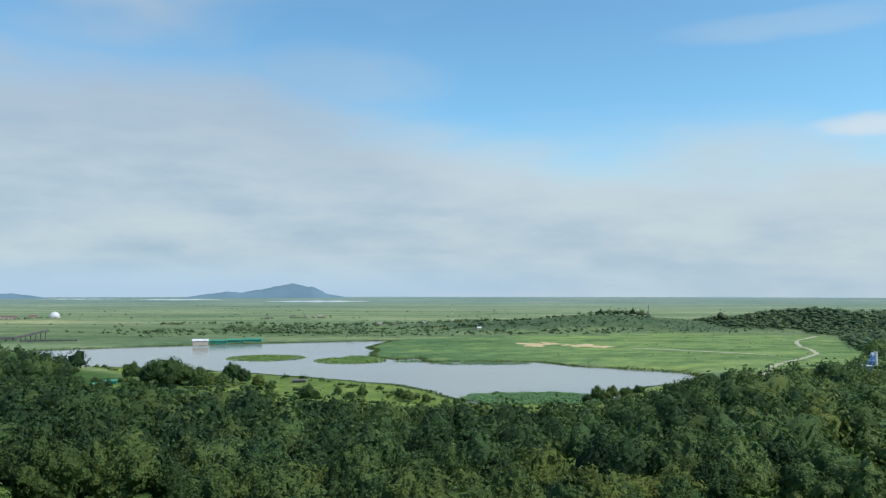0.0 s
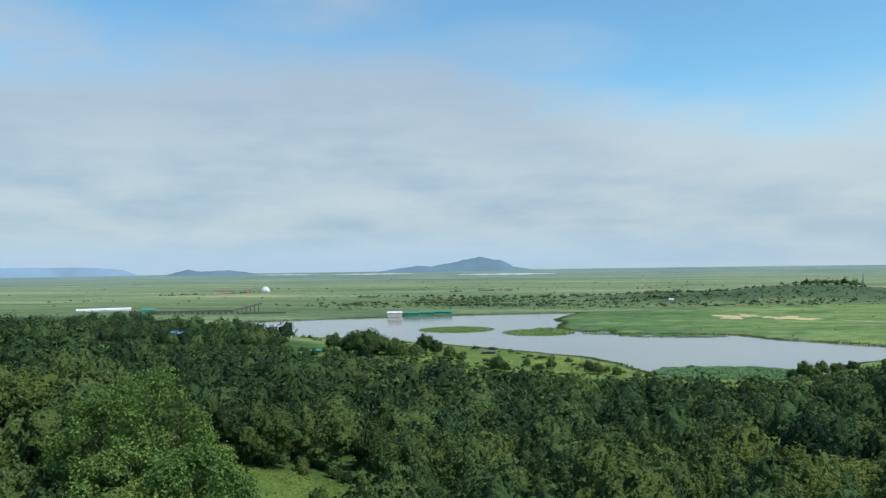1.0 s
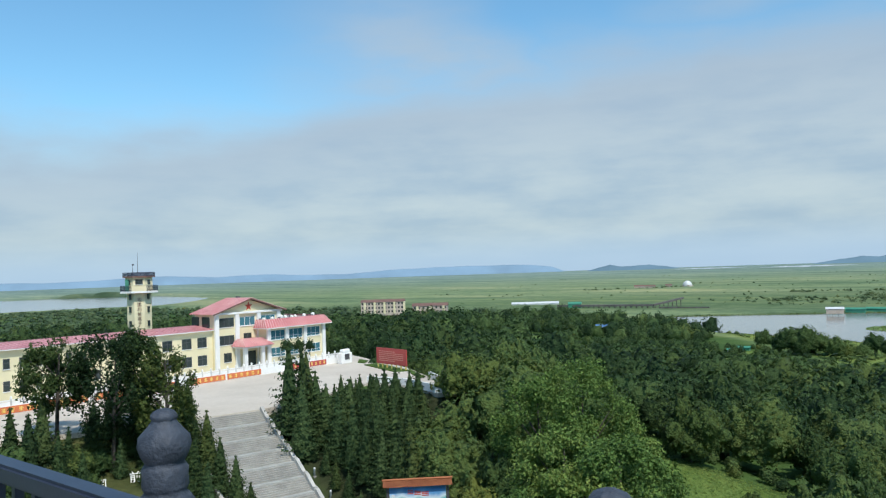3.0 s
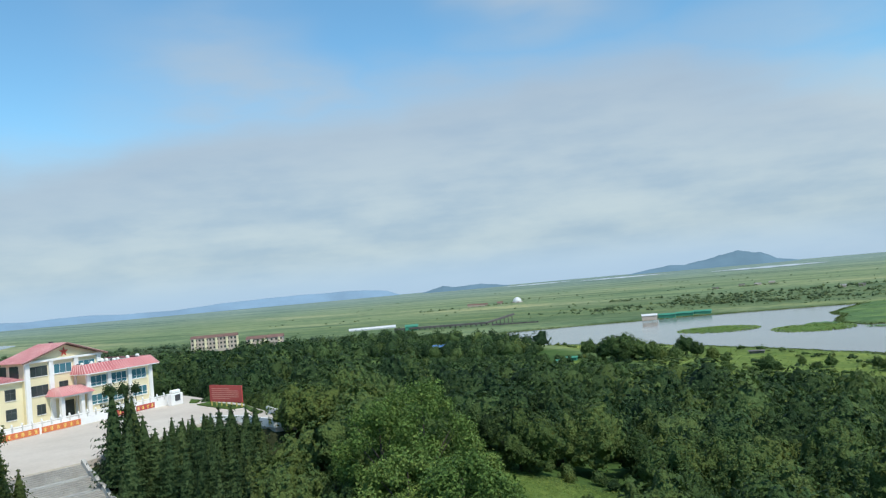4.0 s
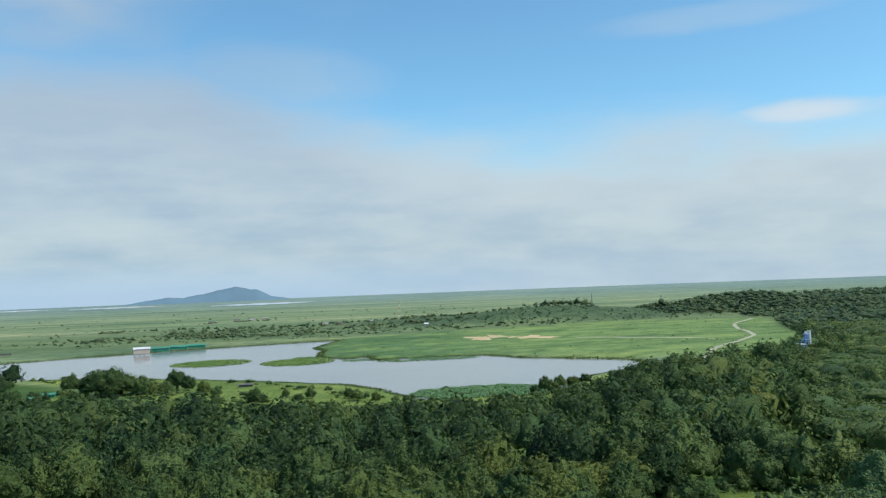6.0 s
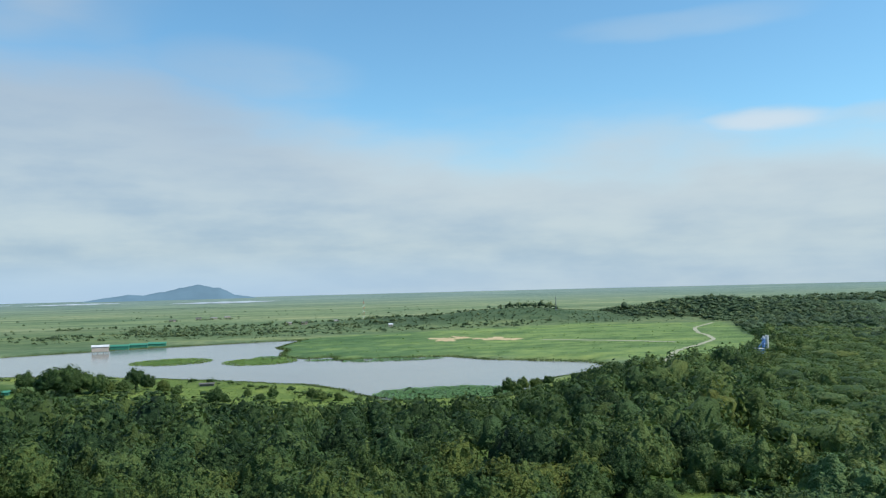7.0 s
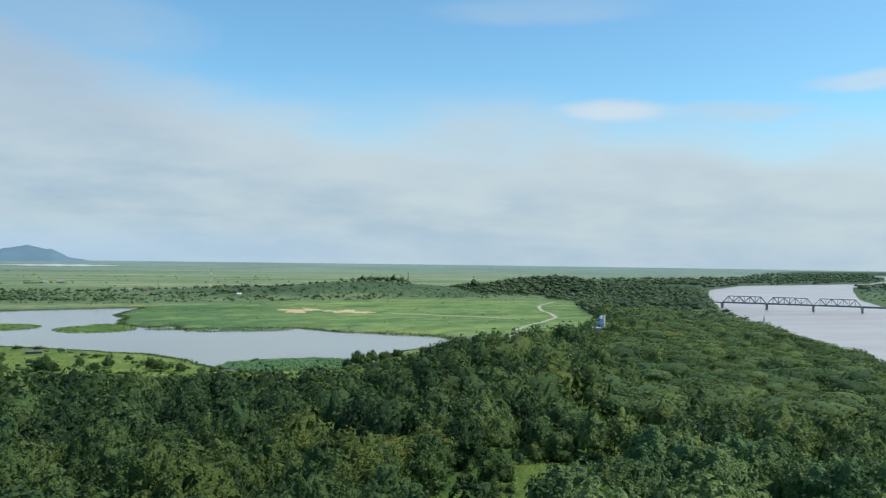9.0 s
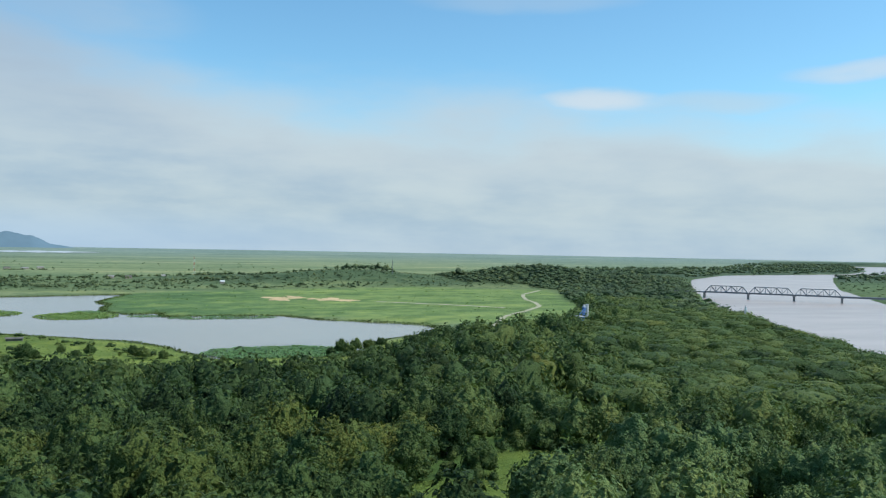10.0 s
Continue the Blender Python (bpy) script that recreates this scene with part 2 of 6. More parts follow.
MAT = {
    "ground": ground_material(),
    "lake": water_material("still lake water", (0.205, 0.21, 0.19), 0.12, 0.06),
    # a paler tone than the lake's, for the far pools
    "shallow": water_material("pale far water", (0.44, 0.47, 0.49), 0.3, 0.1),
    "river": water_material("silty river water", (0.375, 0.31, 0.275), 0.25, 0.1, 0.36),
    "leaf": leaf_material("broad leaves", (0.029, 0.056, 0.022), (0.094, 0.152, 0.051), (0.176, 0.224, 0.067)),
    # distant bushes and woods: the haze before them is in this paler green
    "leaf_hazy": leaf_material("far bush leaves paled by haze", (0.056, 0.090, 0.050), (0.112, 0.165, 0.078), (0.19, 0.235, 0.105)),
    "leaf_own": leaf_material("broad leaves near by", (0.027, 0.053, 0.020), (0.081, 0.134, 0.042), (0.156, 0.200, 0.056), "object"),
    "leaf_court": leaf_material("dark court tree leaves", (0.020, 0.040, 0.016), (0.058, 0.096, 0.032), (0.110, 0.145, 0.044), "object"),
    # near leaves made lighter and bluer: sun from the right and haze in colour
    "leaf_sunlit": leaf_material("near broad leaves with sun painted in", (0.051, 0.098, 0.041), (0.142, 0.217, 0.078), (0.235, 0.298, 0.096), "object"),
    "leaf_young": leaf_material("young ash leaves", (0.056, 0.112, 0.030), (0.132, 0.222, 0.056), (0.23, 0.305, 0.082), "object"),
    "needle": leaf_material("spruce needles", (0.025, 0.048, 0.020), (0.056, 0.093, 0.034), (0.089, 0.129, 0.046), "object"),
    "bark": surface("rough bark", (0.035, 0.028, 0.022), (0.10, 0.085, 0.07), 1.5, 0.95, 0.0, 14.0, 0.6, 0.03),
    "board_text": surface("faded lettering on red", (0.52, 0.20, 0.16), (0.62, 0.30, 0.24), 1.0, 0.6),
    "landing": surface("pale stair landing stone", (0.28, 0.28, 0.265), (0.42, 0.42, 0.395), 0.6, 0.85, 0.0, 5.0, 0.4, 0.02),
    "lotus": leaf_material("lotus leaves", (0.10, 0.21, 0.075), (0.145, 0.28, 0.11), (0.19, 0.32, 0.13), "island", 0.5),
    # darker than the reeds: the shadow line under the bank is in this green
    "sedge": leaf_material("shore sedge darkened for bank shadow", (0.070, 0.120, 0.042), (0.105, 0.165, 0.056), (0.15, 0.20, 0.075), "island", 0.8),
    "reed": leaf_material("reeds and sedge", (0.135, 0.23, 0.065), (0.19, 0.30, 0.085), (0.24, 0.33, 0.10), "island", 0.8),
    "cream": surface("cream wall paint", (0.66, 0.58, 0.36), (0.76, 0.69, 0.46), 0.25, 0.8, 0.0, 9.0, 0.15, 0.01),
    "white": surface("white wall paint", (0.70, 0.70, 0.68), (0.84, 0.83, 0.80), 0.4, 0.7, 0.0, 9.0, 0.15, 0.01),
    "red_tile": surface("red glazed roof tile", (0.42, 0.105, 0.108), (0.60, 0.225, 0.22), 0.5, 0.32, 0.0, 6.0, 0.3, 0.03),
    # ribs carry pale worn edges and the roof's white sheen in their colour
    "tile_rib": surface("pale worn roof rib with painted sheen", (0.50, 0.20, 0.20), (0.78, 0.52, 0.50), 0.35, 0.35, 0.0, 4.0, 0.2, 0.02),
    "red_board": surface("red painted board", (0.36, 0.045, 0.04), (0.47, 0.07, 0.06), 0.5, 0.55),
    "banner": surface("orange-red banner cloth", (0.55, 0.13, 0.05), (0.66, 0.20, 0.07), 0.8, 0.7),
    "gold": surface("yellow lettering paint", (0.75, 0.55, 0.12), (0.85, 0.66, 0.2), 1.0, 0.5),
    "star": surface("red star enamel", (0.50, 0.05, 0.03), (0.60, 0.08, 0.05), 1.0, 0.4),
    "glass_blue": surface("blue tinted window glass", (0.035, 0.125, 0.16), (0.07, 0.20, 0.24), 0.4, 0.08),
    "glass_dark": surface("dark window glass", (0.02, 0.03, 0.032), (0.055, 0.072, 0.07), 0.4, 0.08),
    "frame_dark": surface("dark window frame", (0.05, 0.05, 0.055), (0.09, 0.09, 0.1), 1.0, 0.5),
    "paving": surface("pale concrete paving", (0.47, 0.415, 0.345), (0.59, 0.53, 0.45), 0.12, 0.85, 0.0, 2.0, 0.2, 0.02),
    "stone": surface("grey stair stone", (0.23, 0.225, 0.205), (0.37, 0.36, 0.325), 0.5, 0.85, 0.0, 5.0, 0.4, 0.02),
    "kerb": surface("pale kerb stone", (0.36, 0.35, 0.33), (0.52, 0.51, 0.48), 0.8, 0.85),
    "rail": surface("slate blue painted rail", (0.018, 0.024, 0.045), (0.032, 0.042, 0.07), 2.5, 0.45, 0.0, 30.0, 0.2, 0.004),
    "finial": surface("weathered dark carved stone", (0.018, 0.024, 0.036), (0.055, 0.068, 0.092), 7.0, 0.7, 0.0, 26.0, 1.0, 0.012),
    "steel": surface("grey bridge steel", (0.12, 0.135, 0.15), (0.21, 0.225, 0.24), 0.1, 0.6),
    "concrete": surface("weathered concrete", (0.20, 0.19, 0.18), (0.34, 0.33, 0.31), 0.3, 0.9),
    "dirt": surface("pale dirt track", (0.30, 0.29, 0.19), (0.42, 0.40, 0.28), 0.06, 0.95, 0.0, 0.8, 0.4, 0.1),
    "sand": surface("bare sand", (0.44, 0.31, 0.16), (0.62, 0.47, 0.27), 0.05, 0.95, 0.0, 0.8, 0.4, 0.1),
    "tin_white": surface("white sheet roof", (0.52, 0.53, 0.54), (0.68, 0.68, 0.68), 0.2, 0.5),
    "tin_green": surface("green sheet metal", (0.035, 0.19, 0.12), (0.06, 0.27, 0.17), 0.2, 0.5),
    "tin_blue": surface("blue sheet metal", (0.06, 0.16, 0.40), (0.12, 0.26, 0.55), 0.3, 0.5),
    "brick": surface("red-brown tile roof", (0.13, 0.072, 0.058), (0.21, 0.115, 0.092), 0.2, 0.85),
    "plaster": surface("pale pinkish plaster", (0.40, 0.32, 0.26), (0.52, 0.44, 0.37), 0.15, 0.85),
    "timber": surface("grey weathered timber", (0.07, 0.065, 0.06), (0.15, 0.14, 0.13), 0.3, 0.9),
    # haze over the far hills is painted in: pale blues that also glow
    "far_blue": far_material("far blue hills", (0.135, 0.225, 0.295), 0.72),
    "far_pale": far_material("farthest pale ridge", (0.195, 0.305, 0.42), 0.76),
    "grass": leaf_material("long grass", (0.115, 0.184, 0.040), (0.167, 0.241, 0.057), (0.230, 0.287, 0.086), "island", 0.7),
}


# ---------------------------------------------------------------- mesh helpers
def link(name, me, mat, parent=None, label=""):
    if mat is not None and not me.materials:
        me.materials.append(mat)
    ob = new(name, me)
    if parent is not None:
        ob.parent = parent
    return tagged(ob, label)


def part(name, bm, mat, parent=None, label=""):
    me = bpy.data.meshes.new(name)
    bm.to_mesh(me)
    bm.free()
    return link(name, me, mat, parent, label)


def thing(name, m, label, category, group="", kind=""):
    ob = new(name)
    ob.empty_display_size = 0.5
    ob.matrix_basis = m
    return tagged(ob, label, category, group, kind)


def box(bm, lo, hi, bevel=0.0, m=None):
    lo, hi = Vector(lo), Vector(hi)
    mid, size = (lo + hi) / 2, hi - lo
    mm = Matrix.Translation(mid) @ Matrix.Diagonal((*size, 1))
    made = bmesh.ops.create_cube(bm, size=1.0, matrix=(m @ mm) if m else mm)["verts"]
    if bevel:
        edges = list({e for q in made for e in q.link_edges})
        bmesh.ops.bevel(bm, geom=edges, offset=bevel, segments=1, affect="EDGES")
    return bm


def boxed(lo, hi, bevel=0.0, m=None):
    return box(bmesh.new(), lo, hi, bevel, m)


def beam(bm, a, b, w, h=None):
    """A square bar from a to b."""
    a, b = Vector(a), Vector(b)
    h = h or w
    way = b - a
    q = way.to_track_quat("Y", "Z").to_matrix().to_4x4()
    mm = Matrix.Translation((a + b) / 2) @ q @ Matrix.Diagonal((w, way.length, h, 1))
    bmesh.ops.create_cube(bm, size=1.0, matrix=mm)
    return bm


def tube(bm, a, b, r0, r1, sides=7):
    a, b = Vector(a), Vector(b)
    way = b - a
    q = way.to_track_quat("Z", "Y").to_matrix().to_4x4()
    bmesh.ops.create_cone(bm, cap_ends=True, segments=sides, radius1=r0, radius2=r1, depth=way.length, matrix=Matrix.Translation((a + b) / 2) @ q)
    return bm


def prism(bm, outline, z0, z1):
    """An upright prism over a plan outline."""
    lo = [bm.verts.new((x, y, z0)) for x, y in outline]
    hi = [bm.verts.new((x, y, z1)) for x, y in outline]
    n = len(lo)
    for i in range(n):
        bm.faces.new((lo[i], lo[(i + 1) % n], hi[(i + 1) % n], hi[i]))
    bm.faces.new(hi)
    bm.faces.new(lo[::-1])
    bmesh.ops.recalc_face_normals(bm, faces=bm.faces[:])
    return bm


def turned(profile, sides=20):
    """A body of revolution about z from (radius, height) pairs."""
    bm = bmesh.new()
    rings = [[bm.verts.new((r * math.cos(2 * math.pi * i / sides), r * math.sin(2 * math.pi * i / sides), z)) for i in range(sides)] for r, z in profile]
    for a, b in zip(rings, rings[1:]):
        for i in range(sides):
            f = bm.faces.new((a[i], a[(i + 1) % sides], b[(i + 1) % sides], b[i]))
            f.smooth = True
    bm.faces.new(rings[0][::-1])
    bm.faces.new(rings[-1])
    return bm


def mesh_np(name, verts, faces, tint=None, normals=None):
    """A mesh from arrays of corners and triangles or quads."""
    verts, faces = np.asarray(verts, np.float32), np.asarray(faces, np.int32)
    k = faces.shape[1]
    me = bpy.data.meshes.new(name)
    me.vertices.add(len(verts))
    me.vertices.foreach_set("co", verts.ravel())
    me.loops.add(faces.size)
    me.loops.foreach_set("vertex_index", faces.ravel())
    me.polygons.add(len(faces))
    me.polygons.foreach_set("loop_start", np.arange(0, faces.size, k, dtype=np.int32))
    me.update(calc_edges=True)
    if tint is not None:
        me.attributes.new("tint", "FLOAT", "POINT").data.foreach_set("value", np.asarray(tint, np.float32))
    me.validate()
    me.polygons.foreach_set("use_smooth", np.ones(len(me.polygons), bool))
    if normals is not None:
        me.normals_split_custom_set_from_vertices(np.asarray(normals, np.float32))
    return me


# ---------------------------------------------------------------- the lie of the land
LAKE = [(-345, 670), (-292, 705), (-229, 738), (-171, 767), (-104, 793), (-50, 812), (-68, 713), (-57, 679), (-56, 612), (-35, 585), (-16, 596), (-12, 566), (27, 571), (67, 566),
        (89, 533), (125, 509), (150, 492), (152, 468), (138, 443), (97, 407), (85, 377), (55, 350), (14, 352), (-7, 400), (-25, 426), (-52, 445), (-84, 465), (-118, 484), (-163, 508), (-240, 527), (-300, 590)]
RIVER = [(297, 272), (325, 315), (350, 371), (381, 450), (432, 552), (535, 728), (722, 1014), (902, 1259), (1152, 1493), (1412, 1575), (1676, 1664), (2079, 1985), (2900, 2900), (3300, 2600),
         (1844, 1697), (1374, 1404), (1144, 1169), (886, 890), (755, 716), (687, 632), (640, 480), (700, 200), (520, -300), (300, -600), (200, -300), (275, 100)]
WEST_WATER = [(-1500, 300), (-1500, 555), (-1420, 720), (-1532, 849), (-1754, 1032), (-2279, 1156), (-2575, 953), (-2900, 500)]
FOREST = [(-1400, 100), (-1300, 560), (-760, 640), (-480, 640), (-330, 560), (-250, 515), (-190, 470), (-118, 380), (-60, 302), (0, 292), (50, 296), (66, 318), (118, 385), (205, 430),
          (285, 540), (322, 600), (345, 690), (380, 760), (440, 850), (560, 860), (560, 780), (438, 560), (384, 455), (352, 372), (327, 318), (299, 275), (290, 200), (300, -200), (-600, -200)]
MEADOW = [(-50, 812), (-68, 713), (-56, 612), (-12, 566), (67, 566), (150, 492), (205, 436), (285, 540), (322, 600), (345, 690), (380, 760), (400, 830), (250, 900), (100, 870)]
SHORE_GRASS = [(-240, 527), (-190, 470), (-118, 380), (-60, 302), (0, 292), (50, 296), (66, 318), (118, 385), (135, 425), (85, 380), (55, 352), (14, 352), (-7, 402), (-52, 445), (-118, 484)]


def inside(poly, x, y):
    x, y = np.asarray(x, float), np.asarray(y, float)
    hit = np.zeros(x.shape, bool)
    for (ax, ay), (bx, by) in zip(poly, poly[1:] + poly[:1]):
        if ay != by:
            hit ^= ((ay > y) != (by > y)) & (x < (bx - ax) * (y - ay) / (by - ay) + ax)
    return hit


def edge_distance(poly, x, y):
    """Distance to an outline, negative within it."""
    x, y = np.asarray(x, float), np.asarray(y, float)
    best = np.full(x.shape, 1e9)
    for (ax, ay), (bx, by) in zip(poly, poly[1:] + poly[:1]):
        dx, dy = bx - ax, by - ay
        s = np.clip(((x - ax) * dx + (y - ay) * dy) / (dx * dx + dy * dy), 0, 1)
        best = np.minimum(best, np.hypot(x - ax - s * dx, y - ay - s * dy))
    return np.where(inside(poly, x, y), -best, best)


def smooth(x, lo, hi):
    s = np.clip((x - lo) / (hi - lo), 0, 1)
    return s * s * (3 - 2 * s)


def ripple(x, y, size, seed=0.0):
    """A cheap smooth unevenness between -1 and 1."""
    a, b = x / size, y / size
    return (np.sin(a * 1.7 + seed) * np.cos(b * 1.3 - seed * 2) + 0.6 * np.sin(a * 2.9 + b * 2.3 + seed * 3) + 0.4 * np.cos(b * 4.7 - a * 3.1 + seed)) / 2.0


# heights of the tower's hill: rows by bearing to the west of +y, columns by distance
HILL_D = [0, 60, 100, 150, 200, 260, 320, 380, 450, 600, 900]
HILL_AZ = [-75, -50, -35, -20, -10, 0, 10, 20, 30, 40, 55, 75, 100]
HILL_EAST = np.array([
    [24, 19, 15, 12, 10, 8, 6, 4, 2, 2, 2],
    [24, 19, 15, 12, 10, 8, 6, 4, 2, 2, 2],
    [24, 19, 15, 12, 10, 8, 7, 6, 5, 4, 3],
    [24, 20, 16, 12, 9, 7, 6, 5, 4, 3, 3],
    [24, 20, 16, 11, 7, 4.5, 3, 1.6, 1.5, 2, 2],
    [24, 20, 16, 11, 6.5, 4, 2.6, 1.6, 1.3, 1.5, 2]])
HILL_WEST = np.array([
    [24, 20, 16, 11, 7, 4.5, 3, 2, 1.5, 1.5, 2],
    [24, 21, 18, 14, 10, 7, 4.5, 3, 2, 2, 2],
    [25, 23, 22, 19, 16, 12.5, 9, 6, 3, 2, 2],
    [26, 26, 28, 26, 23, 20, 18, 15, 12, 6, 3],
    [27, 26, 32, 34, 30, 26, 22, 19, 17, 12, 4],
    [27, 27, 32, 34, 30, 26, 23, 21, 20, 16, 7],
    [27, 27, 30, 32, 32, 30, 27, 25, 24, 20, 8]])
HILL_Z = np.concatenate([HILL_EAST, HILL_WEST])
KNOLLS = [  # x, y, radius along x and y, height
    (215, 1010, 105, 60, 16.5), (300, 985, 80, 60, 1), (452, 1000, 100, 90, 19), (610, 1010, 150, 110, 8), (60, 1090, 120, 50, 7), (-2330, 960, 200, 160, 36), (-1750, 640, 200, 60, 3), (800, 1190, 120, 90, 10), (110, 1010, 95, 50, 5)]
PLAZA_Z = 34.2
U, N = Vector((-0.087, 0.996, 0)), Vector((0.996, 0.087, 0))      # along the barracks' front, and out of it
US, NS = Vector((0.17, 0.985, 0)), Vector((0.985, -0.17, 0))      # the same for the stairs
STAIR_TOP = Vector((-80.8, 53.5, 0))                              # upper right corner of the stairs
STAIR_W, STAIR_LEN, STAIR_DROP = 9.4, 22.2, 11.55
COURT = [(-80.8, 53.5), (-81.5, 60), (-86, 75), (-79, 76.4), (-72, 74.6), (-70.6, 77), (-72.5, 79.2), (-77.5, 81), (-82.6, 84.2), (-87.5, 86.8), (-93.5, 90.4), (-105.3, 94.6), (-114.6, 98), (-122, 100.5), (-116, 4), (-94, 4), (-88, 28), (-82.4, 44.3)]


def uv(x, y):
    """Places in the stairs' frame: to the right of their upper right corner, and down from it."""
    dx, dy = x - STAIR_TOP.x, y - STAIR_TOP.y
    return dx * US.x + dy * US.y, dx * NS.x + dy * NS.y


def ground_z(x, y):
    x, y = np.asarray(x, float), np.asarray(y, float)
    d, az = np.hypot(x, y), np.degrees(np.arctan2(-x, y))
    az = np.clip(np.where(np.abs(az) > 130, 100, az), -75, 100)
    i = np.clip(np.searchsorted(HILL_AZ, az) - 1, 0, len(HILL_AZ) - 2)
    j = np.clip(np.searchsorted(HILL_D, d) - 1, 0, len(HILL_D) - 2)
    A, D = np.array(HILL_AZ, float), np.array(HILL_D, float)
    fa, fd = smooth(az, A[i], A[i + 1]), np.clip((d - D[j]) / (D[j + 1] - D[j]), 0, 1)
    z = (HILL_Z[i, j] * (1 - fa) + HILL_Z[i + 1, j] * fa) * (1 - fd) + (HILL_Z[i, j + 1] * (1 - fa) + HILL_Z[i + 1, j + 1] * fa) * fd
    z = np.where(d > 900, z + (2 - z) * smooth(d, 900, 1500), z)
    for kx, ky, rx, ry, h in KNOLLS:
        z = z + h * np.exp(-((x - kx) / rx) ** 2 - ((y - ky) / ry) ** 2)
    z = z + 0.5 * ripple(x, y, 23.0) * smooth(d, 40, 120) * (1 - smooth(d, 500, 900)) + 14.5 * smooth(d, 2600, 4900)
    # the levelled court and the flight of stairs below it
    z = z + (PLAZA_Z - 0.25 - z) * smooth(-edge_distance(COURT, x, y), -5, 0.5)
    r, down = uv(x, y)
    flight = np.minimum(np.minimum(r + STAIR_W + 1.0, 1.0 - r), np.minimum(STAIR_LEN + 4 - down, down + 0.5))
    ramp = PLAZA_Z - 0.9 - np.clip(down, 0, STAIR_LEN) * STAIR_DROP / STAIR_LEN
    z = z + (ramp - z) * smooth(flight, -5, 0.3)
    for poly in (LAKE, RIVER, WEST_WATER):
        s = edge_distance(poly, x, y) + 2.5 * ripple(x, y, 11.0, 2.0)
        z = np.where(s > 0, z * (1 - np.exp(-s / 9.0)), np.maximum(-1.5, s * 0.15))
    return z


def gz(x, y):
    return float(ground_z(np.array([x]), np.array([y]))[0])


def build_ground():
    az = np.radians(np.concatenate([np.arange(-60, 80, 0.4), np.arange(80, 300, 4.0)]))
    rings = np.concatenate([[0.0], np.geomspace(9.0, 4900.0, 270)])
    R, A = np.meshgrid(rings, az, indexing="ij")
    X, Y = -R * np.sin(A), R * np.cos(A)
    Z = ground_z(X, Y)
    nr, na = R.shape
    idx = np.arange(nr * na).reshape(nr, na)
    nxt = np.roll(idx, -1, axis=1)
    quads = np.stack([idx[:-1], idx[1:], nxt[1:], nxt[:-1]], -1).reshape(-1, 4)[:, ::-1]
    me = mesh_np("ground", np.stack([X, Y, Z], -1).reshape(-1, 3), quads[na:])
    # what grows where
    x, y = X.ravel(), Y.ravel()
    d = np.hypot(x, y)
    col = np.tile(np.array([0.165, 0.222, 0.112]), (x.size, 1))           # the open plain

    def lay(mask, c):
        col[:] = col * (1 - mask[:, None]) + np.array(c) * mask[:, None]

    straw = smooth(ripple(x, y * 3.2, 420.0, 1.0) + 0.5 * ripple(x, y * 4, 130.0, 4.0), 0.05, 0.7)
    lay(straw * 0.75, (0.28, 0.30, 0.16))
    wet = smooth(ripple(x, y * 3.5, 300.0, 7.0), 0.2, 0.8)
    lay(wet * 0.6, (0.10, 0.165, 0.085))
    lay(smooth(d, 780, 870) * smooth(d, 1300, 1080) * 0.8, (0.105, 0.155, 0.07))
    # haze over the far plain, put into its ground colour in two steps
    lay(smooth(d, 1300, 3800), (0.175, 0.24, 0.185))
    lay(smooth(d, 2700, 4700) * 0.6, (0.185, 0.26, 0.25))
    lay(smooth(-edge_distance(MEADOW, x, y), -6, 6), (0.162, 0.238, 0.082))
    sedge = smooth(ripple(x, y * 2.6, 48.0, 2.5) + 0.6 * ripple(x, y * 2.2, 19.0, 8.0), 0.15, 0.6) * smooth(-edge_distance(MEADOW, x, y), -6, 6)
    lay(sedge * 0.85, (0.085, 0.150, 0.056))
    reedy = smooth(-edge_distance(MEADOW, x, y), -4, 8) * smooth(x + 40 * ripple(x, y, 37.0, 6.0), 130, 10) * smooth(ripple(x, y * 2.4, 31.0, 9.0), -0.45, 0.1)
    lay(reedy * 0.8, (0.075, 0.145, 0.060))
    lay(smooth(-edge_distance(SHORE_GRASS, x, y), -8, 6), (0.155, 0.215, 0.055))
    lay(smooth(-edge_distance(FOREST, x, y), -4, 10), (0.06, 0.11, 0.03))
    bearing = np.degrees(np.arctan2(-x, y))
    lay(smooth(d, 452, 460) * smooth(d, 482, 474) * smooth(bearing, 30, 31.5) * smooth(bearing, 38, 36), (0.115, 0.165, 0.05))      # a grassy ride through the wood
    r, down = uv(x, y)
    lay(smooth(r, -40, -34) * smooth(-r, 0, 2) * smooth(down, -6, -2) * smooth(down, 62, 50), (0.085, 0.092, 0.034))      # thin brownish lawn below the court, tree shade painted into its tone
    lay(smooth(r, -1, 2) * smooth(r, 46, 36) * smooth(down, -4, 0) * smooth(down, 50, 40), (0.045, 0.05, 0.024))           # dark ground under the spruces
    for cx, cy, rx, ry in CLEARINGS:
        lay(smooth(1 - np.hypot((x - cx) / rx, (y - cy) / ry), -0.1, 0.3), (0.15, 0.215, 0.05))
    for kx, ky, rx, ry, h in KNOLLS:
        grassy = 0 < kx < 310                                              # the first knoll is open, the others wooded
        lay(smooth(np.exp(-((x - kx) / rx) ** 2 - ((y - ky) / ry) ** 2), 0.12, 0.45) * 0.95, (0.070, 0.112, 0.058) if grassy else (0.048, 0.080, 0.038))
    far_bank = smooth(edge_distance(RIVER, x, y), 420, 250) * (x > 640) * (y > 500)
    lay(far_bank * 0.9, (0.085, 0.135, 0.062))
    lay(far_bank * smooth(y, 1050, 1200) * 0.85, (0.058, 0.092, 0.058))
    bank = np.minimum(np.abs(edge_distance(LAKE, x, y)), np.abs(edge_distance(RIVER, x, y)))
